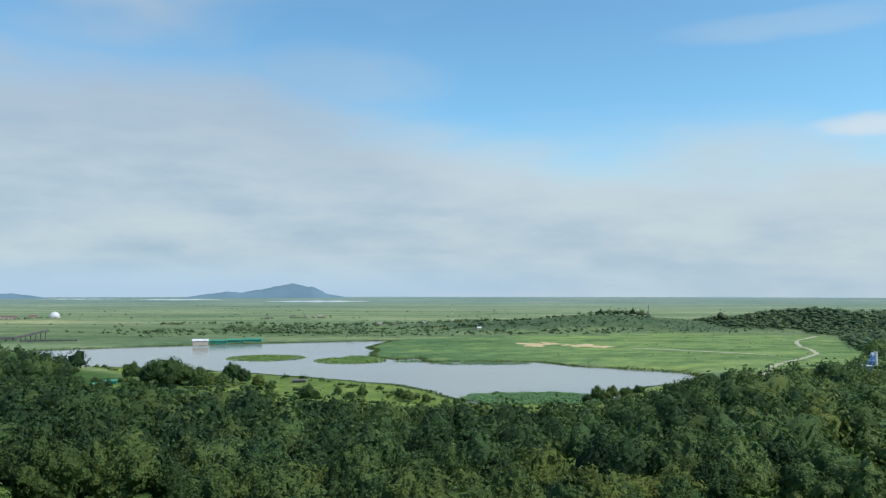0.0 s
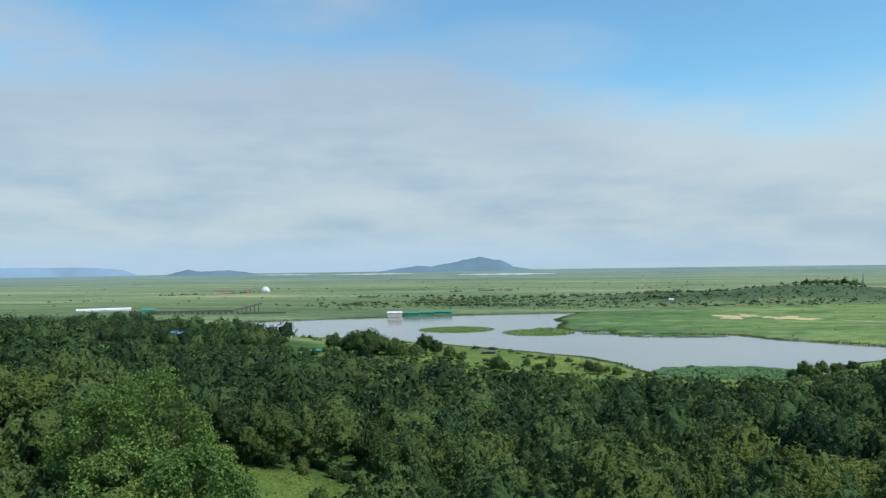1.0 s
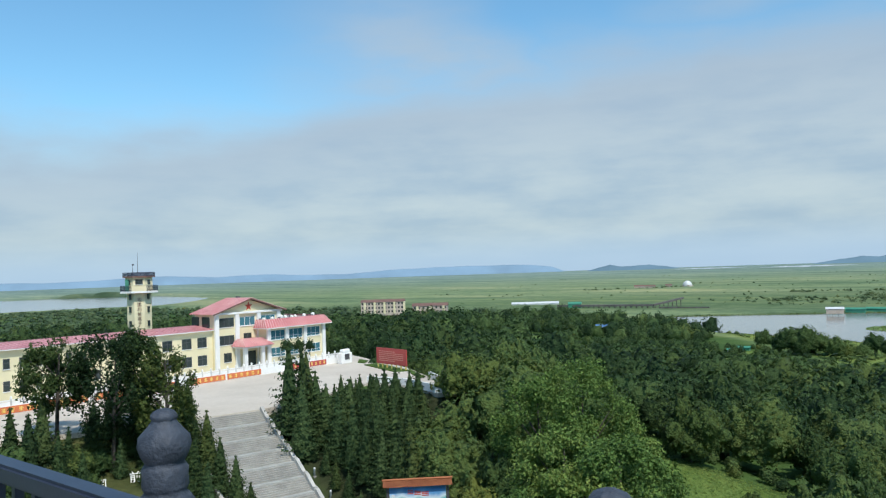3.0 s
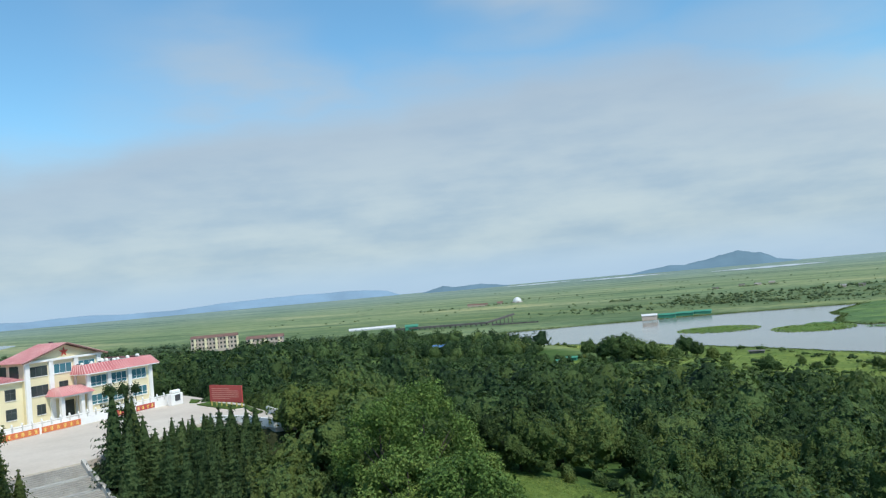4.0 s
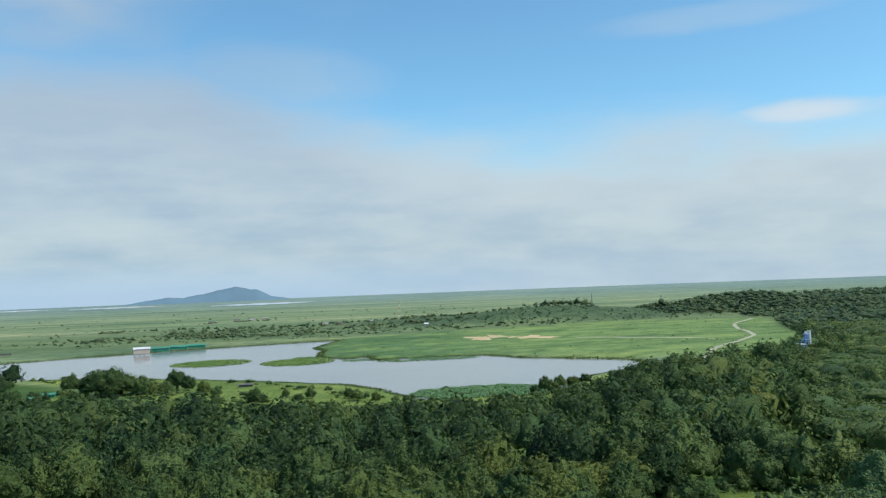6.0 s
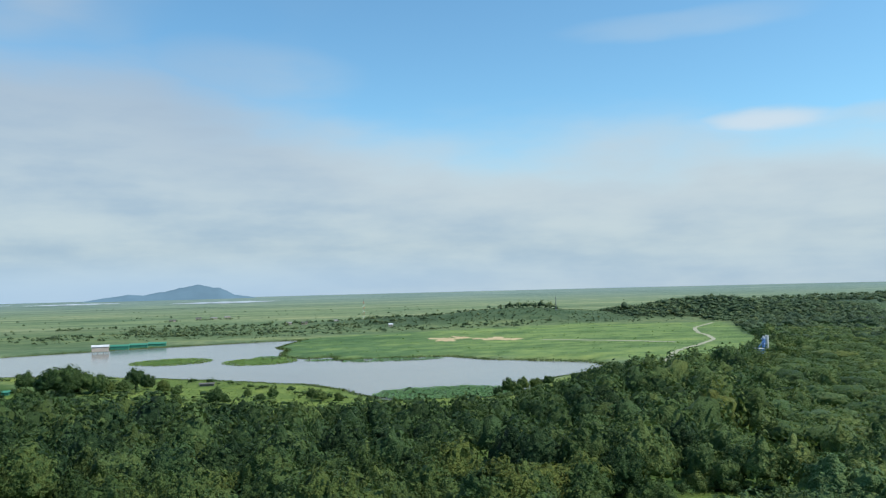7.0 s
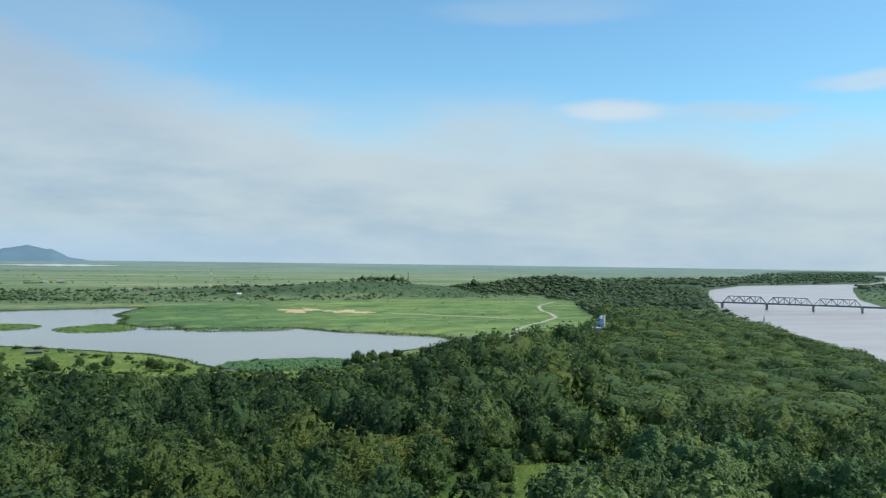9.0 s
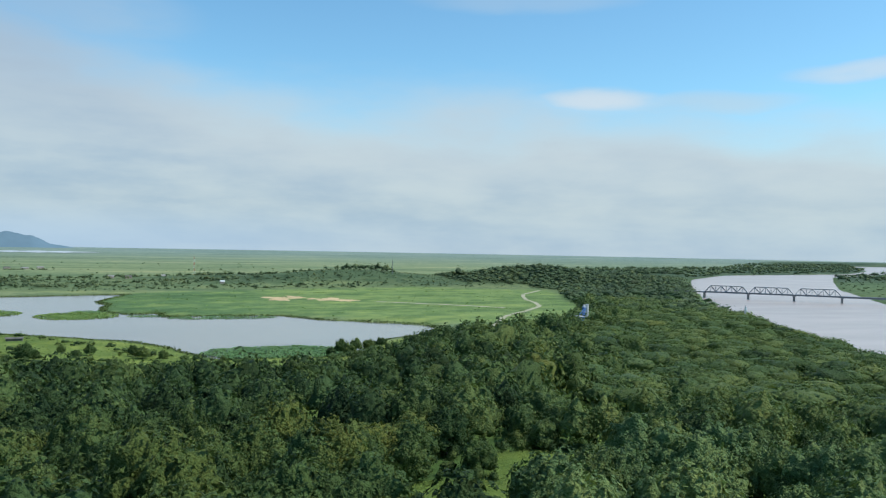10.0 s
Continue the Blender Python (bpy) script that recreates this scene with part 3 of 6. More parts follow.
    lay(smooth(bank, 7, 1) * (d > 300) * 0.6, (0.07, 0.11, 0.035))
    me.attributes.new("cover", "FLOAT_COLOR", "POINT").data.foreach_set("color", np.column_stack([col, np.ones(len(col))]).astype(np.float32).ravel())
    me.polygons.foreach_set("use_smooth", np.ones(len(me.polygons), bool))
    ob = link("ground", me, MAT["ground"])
    tagged(ob, "green river plain and wooded hill of grass and earth", "ground", kind="structure")


CLEARINGS = [(-47, 97, 17, 20), (39, 101, 16, 14), (-66, 120, 8, 8), (-168, 402, 8, 16), (88, 150, 9, 15), (100, 176, 8, 15), (-36, 78, 11, 14), (30, 81, 10, 13), (60, 119, 13, 17)]      # x, y, half widths
build_ground()


def water(name, lo, hi, mat, label):
    bm = bmesh.new()
    bmesh.ops.create_grid(bm, x_segments=4, y_segments=4, size=0.5, matrix=Matrix.Translation(((lo[0] + hi[0]) / 2, (lo[1] + hi[1]) / 2, 0)) @ Matrix.Diagonal((hi[0] - lo[0], hi[1] - lo[1], 1, 1)))
    ob = part(name, bm, mat)
    tagged(ob, label, "water", kind="structure")


water("lake_water", (-370, 320), (175, 830), MAT["lake"], "calm pale grey lake with low grassy shores")
water("river_water", (176, -620), (3400, 3000), MAT["river"], "broad silty river with wooded banks")
water("backwater", (-2950, 280), (-1380, 1200), MAT["lake"], "distant shallow water beyond the woods")


def ribbon(name, pts, width, mat, label, category, lift=0.12, kind="structure"):
    """A track draped over the ground."""
    fine = []
    for (ax, ay), (bx, by) in zip(pts, pts[1:]):
        k = max(2, int(math.hypot(bx - ax, by - ay) / 5))
        fine += [(ax + (bx - ax) * i / k, ay + (by - ay) * i / k) for i in range(k)]
    fine.append(pts[-1])
    bm = bmesh.new()
    rows = []
    for i, (x, y) in enumerate(fine):
        ax, ay = fine[max(0, i - 2)]
        bx, by = fine[min(len(fine) - 1, i + 2)]
        way = Vector((bx - ax, by - ay)).normalized()
        w = width * (0.5 + 0.12 * math.sin(i * 1.7))
        rows.append([bm.verts.new((x - way.y * s * w, y + way.x * s * w, gz(x - way.y * s * w, y + way.x * s * w) + lift)) for s in (-1, -0.4, 0.4, 1)])
    for a, b in zip(rows, rows[1:]):
        for i in range(3):
            bm.faces.new((a[i], a[i + 1], b[i + 1], b[i]))
    bmesh.ops.recalc_face_normals(bm, faces=bm.faces[:])
    return tagged(part(name, bm, mat), label, category, kind=kind)


ribbon("dirt_road", [(172, 436), (183, 451), (205, 495), (230, 532), (262, 570), (282, 600), (296, 640), (305, 679), (320, 720), (338, 760), (389, 829)], 3.6, MAT["dirt"], "pale winding dirt road across the meadow", "road", 0.25)
ribbon("dirt_path", [(160, 672), (185, 645), (206, 625), (243, 583)], 5.0, MAT["dirt"], "faint dirt path through the meadow", "path", 0.25)


def bare_patch(cx, cy, rx, ry, turn, seed):
    """An irregular bare patch draped over the meadow."""
    bm = bmesh.new()
    n, c, s = 48, math.cos(radians(turn)), math.sin(radians(turn))
    rings = []
    for k in (0.03, 0.35, 0.7, 1.0):
        ring = []
        for i in range(n):
            t = 2 * math.pi * i / n
            w = k * (1 + 0.28 * math.sin(3 * t + seed) + 0.22 * math.sin(5 * t + seed * 2.3) + 0.13 * math.sin(11 * t + seed * 3.1))
            u, v = rx * w * math.cos(t), ry * w * math.sin(t)
            x, y = cx + u * c - v * s, cy + u * s + v * c
            ring.append(bm.verts.new((x, y, gz(x, y) + 0.3 - 0.25 * k)))
        rings.append(ring)
    bm.faces.new(rings[0])
    for a, b in zip(rings, rings[1:]):
        for i in range(n):
            bm.faces.new((a[i], b[i], b[(i + 1) % n], a[(i + 1) % n]))
    bmesh.ops.recalc_face_normals(bm, faces=bm.faces[:])
    return tagged(part("sand_bank", bm, MAT["sand"]), "bare sandy patch in the green meadow", "sand", kind="structure")


for patch in ((83, 722, 13, 24, -4, 0.4), (99, 738, 7, 16, 6, 2.0), (128, 704, 12, 20, 8, 4.1), (140, 694, 7, 11, -6, 1.2), (112, 716, 6, 9, 0, 3.0)):
    bare_patch(*patch)


# far hills
def far_ridge(name, points, dist, depth, mat, label):
    """A rounded ridge: (bearing, height) along its crest."""
    bm = bmesh.new()
    az = [p[0] for p in points]
    n = 90
    rows = []
    for i in range(n + 1):
        a = az[0] + (az[-1] - az[0]) * i / n
        h = float(np.interp(-a, [-q for q in az], [p[1] for p in points]))
        h += 0.03 * h * math.sin(i * 0.55) + 0.015 * h * math.sin(i * 1.3 + 1)
        row = []
        for k, s in enumerate((-1, -0.6, -0.25, 0.0, 0.3, 1)):
            r = dist + s * depth
            lift = (1 - abs(s) ** 1.4) * h - 4 + 0.03 * h * math.sin(i * 0.35 + k * 2) * (s != 0)
            row.append(bm.verts.new((-r * math.sin(radians(a)), r * math.cos(radians(a)), 14 + lift)))
        rows.append(row)
    for a, b in zip(rows, rows[1:]):
        for i in range(5):
            f = bm.faces.new((a[i], a[i + 1], b[i + 1], b[i]))
            f.smooth = True
    bmesh.ops.recalc_face_normals(bm, faces=bm.faces[:])
    return tagged(part(name, bm, mat), label, "hill", kind="structure")


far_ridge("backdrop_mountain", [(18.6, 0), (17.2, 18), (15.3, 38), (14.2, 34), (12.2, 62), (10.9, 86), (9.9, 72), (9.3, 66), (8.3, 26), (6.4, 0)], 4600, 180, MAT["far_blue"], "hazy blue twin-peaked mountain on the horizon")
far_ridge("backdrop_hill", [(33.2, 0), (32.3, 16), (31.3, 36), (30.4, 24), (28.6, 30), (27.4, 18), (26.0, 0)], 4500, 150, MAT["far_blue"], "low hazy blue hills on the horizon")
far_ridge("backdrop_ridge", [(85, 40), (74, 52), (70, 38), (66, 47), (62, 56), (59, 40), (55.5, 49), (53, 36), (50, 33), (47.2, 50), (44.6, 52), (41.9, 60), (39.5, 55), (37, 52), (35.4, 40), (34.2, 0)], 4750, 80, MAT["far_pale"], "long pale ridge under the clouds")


def pool(name, pts, mat, label):
    """A far sheet of standing water laid on the plain."""
    bm = bmesh.new()
    vs = [bm.verts.new((x, y, gz(x, y) + 0.9)) for x, y in pts]
    bm.faces.new(vs)
    ob = part(name, bm, mat)
    tagged(ob, label, "water", kind="structure")


def arc(az0, az1, d, thick, n=14):
    near, far = [], []
    for i in range(n + 1):
        a = radians(az0 + (az1 - az0) * i / n)
        t = thick * math.sin(math.pi * i / n) * (0.75 + 0.25 * math.sin(i * 2.1))
        near.append((-(d - t) * math.sin(a), (d - t) * math.cos(a)))
        far.append((-(d + t) * math.sin(a), (d + t) * math.cos(a)))
    return near + far[::-1][1:-1]


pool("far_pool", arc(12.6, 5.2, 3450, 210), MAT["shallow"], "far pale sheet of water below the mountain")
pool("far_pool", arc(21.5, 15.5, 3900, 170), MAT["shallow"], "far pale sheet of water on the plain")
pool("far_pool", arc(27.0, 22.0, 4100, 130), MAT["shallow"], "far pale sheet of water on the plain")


# ---------------------------------------------------------------- the barracks court
def place(az, d):
    return -d * math.sin(radians(az)), d * math.cos(radians(az))


def along(w, z=0.0, u=0.0):
    """Local frame before the barracks: x along the front, y away from the tower."""
    m = Matrix(((U.x, -N.x, 0, 0), (U.y, -N.y, 0, 0), (0, 0, 1, 0), (0, 0, 0, 1)))
    return Matrix.Translation(U * u - N * w + Vector((0, 0, z))) @ m


def window(parent, x, y, z, w, h, glass="glass_dark", mullions=1, bar=0.0):
    """A framed window on a wall that faces -y; x, z are its lower left corner."""
    bm = bmesh.new()
    t = 0.07
    box(bm, (x, y - 0.04, z), (x + w, y + 0.1, z + t))
    box(bm, (x, y - 0.04, z + h - t), (x + w, y + 0.1, z + h))
    box(bm, (x, y - 0.04, z + t), (x + t, y + 0.1, z + h - t))
    box(bm, (x + w - t, y - 0.04, z + t), (x + w, y + 0.1, z + h - t))
    for i in range(mullions):
        q = x + w * (i + 1) / (mullions + 1)
        box(bm, (q - 0.03, y - 0.035, z + t), (q + 0.03, y + 0.1, z + h - t))
    if bar:
        box(bm, (x + t, y - 0.03, z + h * bar - 0.03), (x + w - t, y + 0.1, z + h * bar + 0.03))
    win = part("window", bm, MAT["frame_dark"] if glass == "glass_dark" else MAT["white"], parent)
    part("pane", boxed((x + t, y - 0.012, z + t), (x + w - t, y + 0.02, z + h - t)), MAT[glass], win)
    part("sill", boxed((x - 0.06, y - 0.12, z - 0.08), (x + w + 0.06, y + 0.05, z - 0.005)), MAT["white"], win)


RIB = bpy.data.meshes.new("roof_rib")
_bm = boxed((-0.06, -0.5, -0.03), (0.06, 0.5, 0.03))
_bm.to_mesh(RIB)
_bm.free()


def roof(name, slopes, mat, parent, label="", step=0.55, solid=None):
    """A roof of flat slopes, each with standing tile ribs; a slope is a, b along the eave and c, d back along the ridge."""
    bm = bmesh.new()
    for a, b, c, d in slopes:
        bm.faces.new([bm.verts.new(p) for p in (a, b, c, d)])
    if solid:
        box(bm, *solid)
    ob = part(name, bm, MAT[mat], parent, label)
    if not RIB.materials:
        RIB.materials.append(MAT["tile_rib"])
    for a, b, c, d in slopes:
        a, b, c, d = Vector(a), Vector(b), Vector(c), Vector(d)
        n = (b - a).cross(d - a).normalized()
        k = max(2, int((b - a).length / step))
        for i in range(k + 1):
            p, q = a.lerp(b, i / k) + n * 0.035, d.lerp(c, i / k) + n * 0.035
            y = (q - p).normalized()
            x = y.cross(n)
            m = Matrix(((x.x, y.x, n.x, 0), (x.y, y.y, n.y, 0), (x.z, y.z, n.z, 0), (0, 0, 0, 1)))
            link("roof_rib", RIB, None, ob).matrix_basis = Matrix.Translation((p + q) / 2) @ m @ Matrix.Diagonal((1, (q - p).length, 1, 1))
    return ob


def barracks():
    base = 34.9
    ob = thing("barracks_building", along(108.7, base, 56.0), "cream barracks with white pilasters and red tiled roofs", "building")
    # long wing
    part("wing_wall", boxed((-44, 0, -1.5), (21.398, 9, 6.75)), MAT["cream"], ob, "cream two-storey wing")
    roof("wing_roof", [((-44.5, -0.6, 6.7), (21.39, -0.6, 6.7), (21.39, 4.5, 7.3), (-44.5, 4.5, 7.3)),
                       ((21.39, 9.6, 6.7), (-44.5, 9.6, 6.7), (-44.5, 4.5, 7.3), (21.39, 4.5, 7.3))], "red_tile", ob, "red tiled low-pitched roof", 0.7)
    part("eave", boxed((-44.5, -0.62, 6.55), (21.38, 0.0, 6.68)), MAT["white"], ob)
    for i in range(21):
        x = -38.9 + 2.05 * i
        for z in (1.2, 4.1):
            if x < 9:
                window(ob, x - 0.42, 0, z, 0.85, 1.35, "glass_dark", 0, 0.6)
    for x in (9.6, 12.4, 15.8, 18.6):
        for z in (1.15, 4.0):
            window(ob, x, 0, z, 1.7, 1.6, "glass_dark", 1, 0.65)
    # the tall middle block
    y0, D = -0.5, 4.6
    part("block_wall", boxed((21.4, y0, -1.5), (35.0, D, 9.3)), MAT["cream"], ob, "cream three-storey middle block")
    bm = bmesh.new()
    v = [bm.verts.new(p) for p in ((21.4, y0 - 0.02, 9.3), (35.0, y0 - 0.02, 9.3), (28.3, y0 - 0.02, 11.25), (21.4, D, 9.3), (35.0, D, 9.3), (28.3, D, 11.25))]
    for q in ((0, 1, 2), (5, 4, 3), (0, 2, 5, 3), (1, 4, 5, 2), (0, 3, 4, 1)):
        bm.faces.new([v[i] for i in q])
    part("gable", bm, MAT["cream"], ob)
    roof("block_roof", [((20.7, D + 0.5, 9.15), (20.7, y0 - 0.9, 9.15), (28.3, y0 - 0.9, 11.5), (28.3, D + 0.5, 11.5)),
                        ((35.8, y0 - 0.9, 9.15), (35.8, D + 0.5, 9.15), (28.3, D + 0.5, 11.5), (28.3, y0 - 0.9, 11.5))], "red_tile", ob, "red tiled gable roof")
    bm = bmesh.new()
    beam(bm, (20.7, y0 - 0.9, 9.03), (28.3, y0 - 0.9, 11.38), 0.12, 0.2)
    beam(bm, (35.8, y0 - 0.9, 9.03), (28.3, y0 - 0.9, 11.38), 0.12, 0.2)
    part("bargeboard", bm, MAT["brick"], ob)
    for x in (21.45, 25.45, 29.9, 34.2):
        part("pilaster", boxed((x, y0 - 0.35, -0.6), (x + 0.75, y0 + 0.05, 9.0), 0.03), MAT["white"], ob)
    part("cornice", boxed((21.2, y0 - 0.45, 8.95), (35.2, y0 + 0.05, 9.28)), MAT["white"], ob)
    window(ob, 22.4, y0, 6.9, 2.9, 1.5, "glass_dark", 2)
    window(ob, 26.4, y0, 6.9, 3.2, 1.5, "glass_blue", 2)
    window(ob, 30.8, y0, 6.9, 3.1, 1.5, "glass_blue", 2)
    window(ob, 22.4, y0, 4.0, 2.9, 1.55, "glass_dark", 2)
    window(ob, 27.2, y0, 4.2, 1.6, 1.45, "glass_dark", 1)
    window(ob, 23.2, y0, 1.2, 1.5, 1.5, "glass_dark", 1)
    # flat dark panels stand in for the shade inside the open bays
    for y in (0.6, 3.4):
        part("bay_shade_panel", boxed((21.33, y, 6.7), (21.46, y + 2.0, 8.7)), MAT["glass_dark"], ob, "dark panel standing for a shaded gallery bay")
    # the forward wing with a roof skirt
    yf = -2.9
    part("front_wing_wall", boxed((30.1, yf, -1.2), (43.2, 8, 6.6)), MAT["cream"], ob, "cream forward wing")
    for x in (30.05, 34.0, 38.1, 42.5):
        part("pilaster", boxed((x, yf - 0.35, -0.6), (x + 0.7, yf + 0.05, 6.3), 0.03), MAT["white"], ob)
    for x in (30.9, 34.85, 38.95):
        window(ob, x, yf, 4.2, 3.1, 1.65, "glass_blue", 2, 0.3)
        window(ob, x, yf, 1.4, 3.1, 1.55, "glass_blue", 2, 0.3)
    roof("roof_skirt", [((29.2, yf - 1.1, 6.35), (44.1, yf - 1.1, 6.35), (43.4, yf + 0.3, 7.75), (29.9, yf + 0.3, 7.75)),
                        ((44.1, yf - 1.1, 6.35), (44.1, 8.6, 6.35), (43.4, 8.2, 7.75), (43.4, yf + 0.3, 7.75)),
                        ((29.2, y0, 6.35), (29.2, yf - 1.1, 6.35), (29.9, yf + 0.3, 7.75), (29.9, y0, 7.75))], "red_tile", ob, "red tiled roof skirt")
    part("soffit", boxed((29.2, yf - 1.1, 6.2), (44.1, 8.6, 6.34)), MAT["white"], ob)
    part("roof_deck", boxed((30.0, yf + 0.35, 7.3), (43.3, 8.1, 7.5)), MAT["concrete"], ob)
    # porch
    for x in (25.2, 28.7):
        part("porch_column", boxed((x, yf - 0.5, 0.0), (x + 0.6, yf + 0.1, 3.6), 0.03), MAT["white"], ob)
    roof("porch_roof", [((24.7, yf - 1.3, 3.65), (30.6, yf - 1.3, 3.65), (29.7, yf + 0.7, 4.8), (25.6, yf + 0.7, 4.8)),
                        ((24.7, y0, 3.65), (24.7, yf - 1.3, 3.65), (25.6, yf + 0.7, 4.8), (25.6, y0, 4.8))], "red_tile", ob, "red tiled porch roof", 0.45, ((25.6, yf + 0.7, 3.8), (29.7, y0, 4.78)))
    part("porch_beam", boxed((24.9, yf - 1.1, 3.4), (30.4, y0, 3.64)), MAT["white"], ob)
    part("front_door", boxed((27.3, y0 - 0.07, 0.0), (29.6, y0 + 0.02, 2.6)), MAT["glass_dark"], ob, "dark glazed entrance door")
    # the star
    bm = bmesh.new()
    pts = [(0.82 * (1.0 if i % 2 == 0 else 0.42) * math.sin(math.pi * i / 5), 0.82 * (1.0 if i % 2 == 0 else 0.42) * math.cos(math.pi * i / 5)) for i in range(10)]
    top = bm.verts.new((28.3, y0 - 0.28, 10.1))
    rim = [bm.verts.new((28.3 + a, y0 - 0.1, 10.1 + b)) for a, b in pts]
    for i in range(10):
        bm.faces.new((top, rim[i], rim[(i + 1) % 10]))
    bm.faces.new(rim)
    bmesh.ops.recalc_face_normals(bm, faces=bm.faces[:])
    part("star", bm, MAT["star"], ob, "red five-pointed star")
    part("chimney", boxed((29.6, 4, 10.7), (30.1, 4.5, 11.7)), MAT["frame_dark"], ob)
    # small pots and lamps along the flat roof
    r = random.Random(3)
    for i in range(15):
        x = 30.4 + i * 0.9
        h = r.uniform(0.3, 0.75)
        part("roof_pot", turned([(0.18, 0), (0.3, h * 0.4), (0.26, h * 0.8), (0.1, h)], 8), MAT["white" if i % 4 else "frame_dark"], ob).matrix_basis = pose(x, yf + 0.9 + r.uniform(0, 2), 7.5)


barracks()


def watchtower():
    ob = thing("watchtower", pose(-135.0, 65.3, 36.5, 0, 0, 64.2) @ Matrix.Diagonal((0.82, 0.82, 0.82, 1)), "cream octagonal watchtower with a dark railed balcony", "tower")
    eight = lambda r: [(r * math.cos(math.pi / 8 + i * math.pi / 4), r * math.sin(math.pi / 8 + i * math.pi / 4)) for i in range(8)]
    part("shaft", prism(bmesh.new(), eight(2.65), -6, 14.0), MAT["cream"], ob)
    part("balcony_floor", prism(bmesh.new(), eight(4.1), 13.7, 14.1), MAT["white"], ob)
    part("cabin", prism(bmesh.new(), eight(2.95), 14.1, 17.0), MAT["cream"], ob)
    part("roof_slab", prism(bmesh.new(), eight(3.5), 17.0, 17.3), MAT["brick"], ob)

    def railing(name, r, z, h, sides, solid):
        e = eight(r)
        for i in sides:
            bm = bmesh.new()
            a, b = Vector((*e[i], z)), Vector((*e[(i + 1) % 8], z))
            beam(bm, a + Vector((0, 0, h)), b + Vector((0, 0, h)), 0.1)
            beam(bm, a + Vector((0, 0, 0.08)), b + Vector((0, 0, 0.08)), 0.08)
            for k in range(9):
                p = a.lerp(b, k / 8)
                beam(bm, p, p + Vector((0, 0, h)), 0.05 if k % 8 else 0.1)
            if solid:
                for k in (0.25, 0.5, 0.75):
                    beam(bm, a + Vector((0, 0, h * k)), b + Vector((0, 0, h * k)), 0.12)
            part(name, bm, MAT["rail"], ob, "dark steel railing")

    railing("balcony_railing", 4.0, 14.1, 1.15, (0, 1, 2, 3, 4, 6, 7), True)
    railing("roof_railing", 3.45, 17.3, 0.75, range(8), True)
    part("balcony_panel", boxed((-1.5, -3.75, 14.1), (1.5, -3.65, 15.2)), MAT["cream"], ob)
    window(ob, -0.75, -2.73, 15.5, 1.5, 1.1, "glass_dark", 1)
    part("cabin_door", boxed((-2.75, -2.0, 14.12), (-1.95, -1.2, 16.6), 0, pose(0, 0, 0)), MAT["tin_green"], ob, "green cabin door")
    for s in (-1, 1):
        for z in (3.2, 6.6, 9.6, 12.3):
            m = pose(s * 1.83, -1.83, z, 0, 0, s * 45)
            part("slit_window", boxed((-0.28, -0.08, 0), (0.28, 0.1, 1.2), 0, m), MAT["glass_dark"], ob)
        part("cabin_window", boxed((-0.35, -0.1, 0), (0.35, 0.1, 1.0), 0, pose(s * 1.95, -1.95, 15.5, 0, 0, s * 45)), MAT["glass_dark"], ob)
    for x, h in ((-0.2, 5.0), (-1.2, 2.4)):
        part("antenna", tube(bmesh.new(), (x, 0, 17.3), (x, 0, 17.3 + h), 0.07, 0.03, 6), MAT["frame_dark"], ob)
    part("camera_box", boxed((-1.35, -0.2, 19.6), (-0.95, 0.2, 19.95), 0.03), MAT["frame_dark"], ob)
    # the slogan painted down the front face
    for i, ch in enumerate("祖国利益高于"):
        cu = bpy.data.curves.new("lettering", "FONT")
        cu.body, cu.size, cu.align_x, cu.extrude = ch, 0.92, "CENTER", 0.02
        t = new("lettering", cu)
        bpy.context.view_layer.update()
        me = bpy.data.meshes.new_from_object(t.evaluated_get(bpy.context.evaluated_depsgraph_get()))
        bpy.data.objects.remove(t)
        me.transform(pose(0, -2.5, 11.95 - 1.02 * i, 90, 0, 0))
        link("lettering", me, MAT["brick"], ob, "dark red painted character")


watchtower()


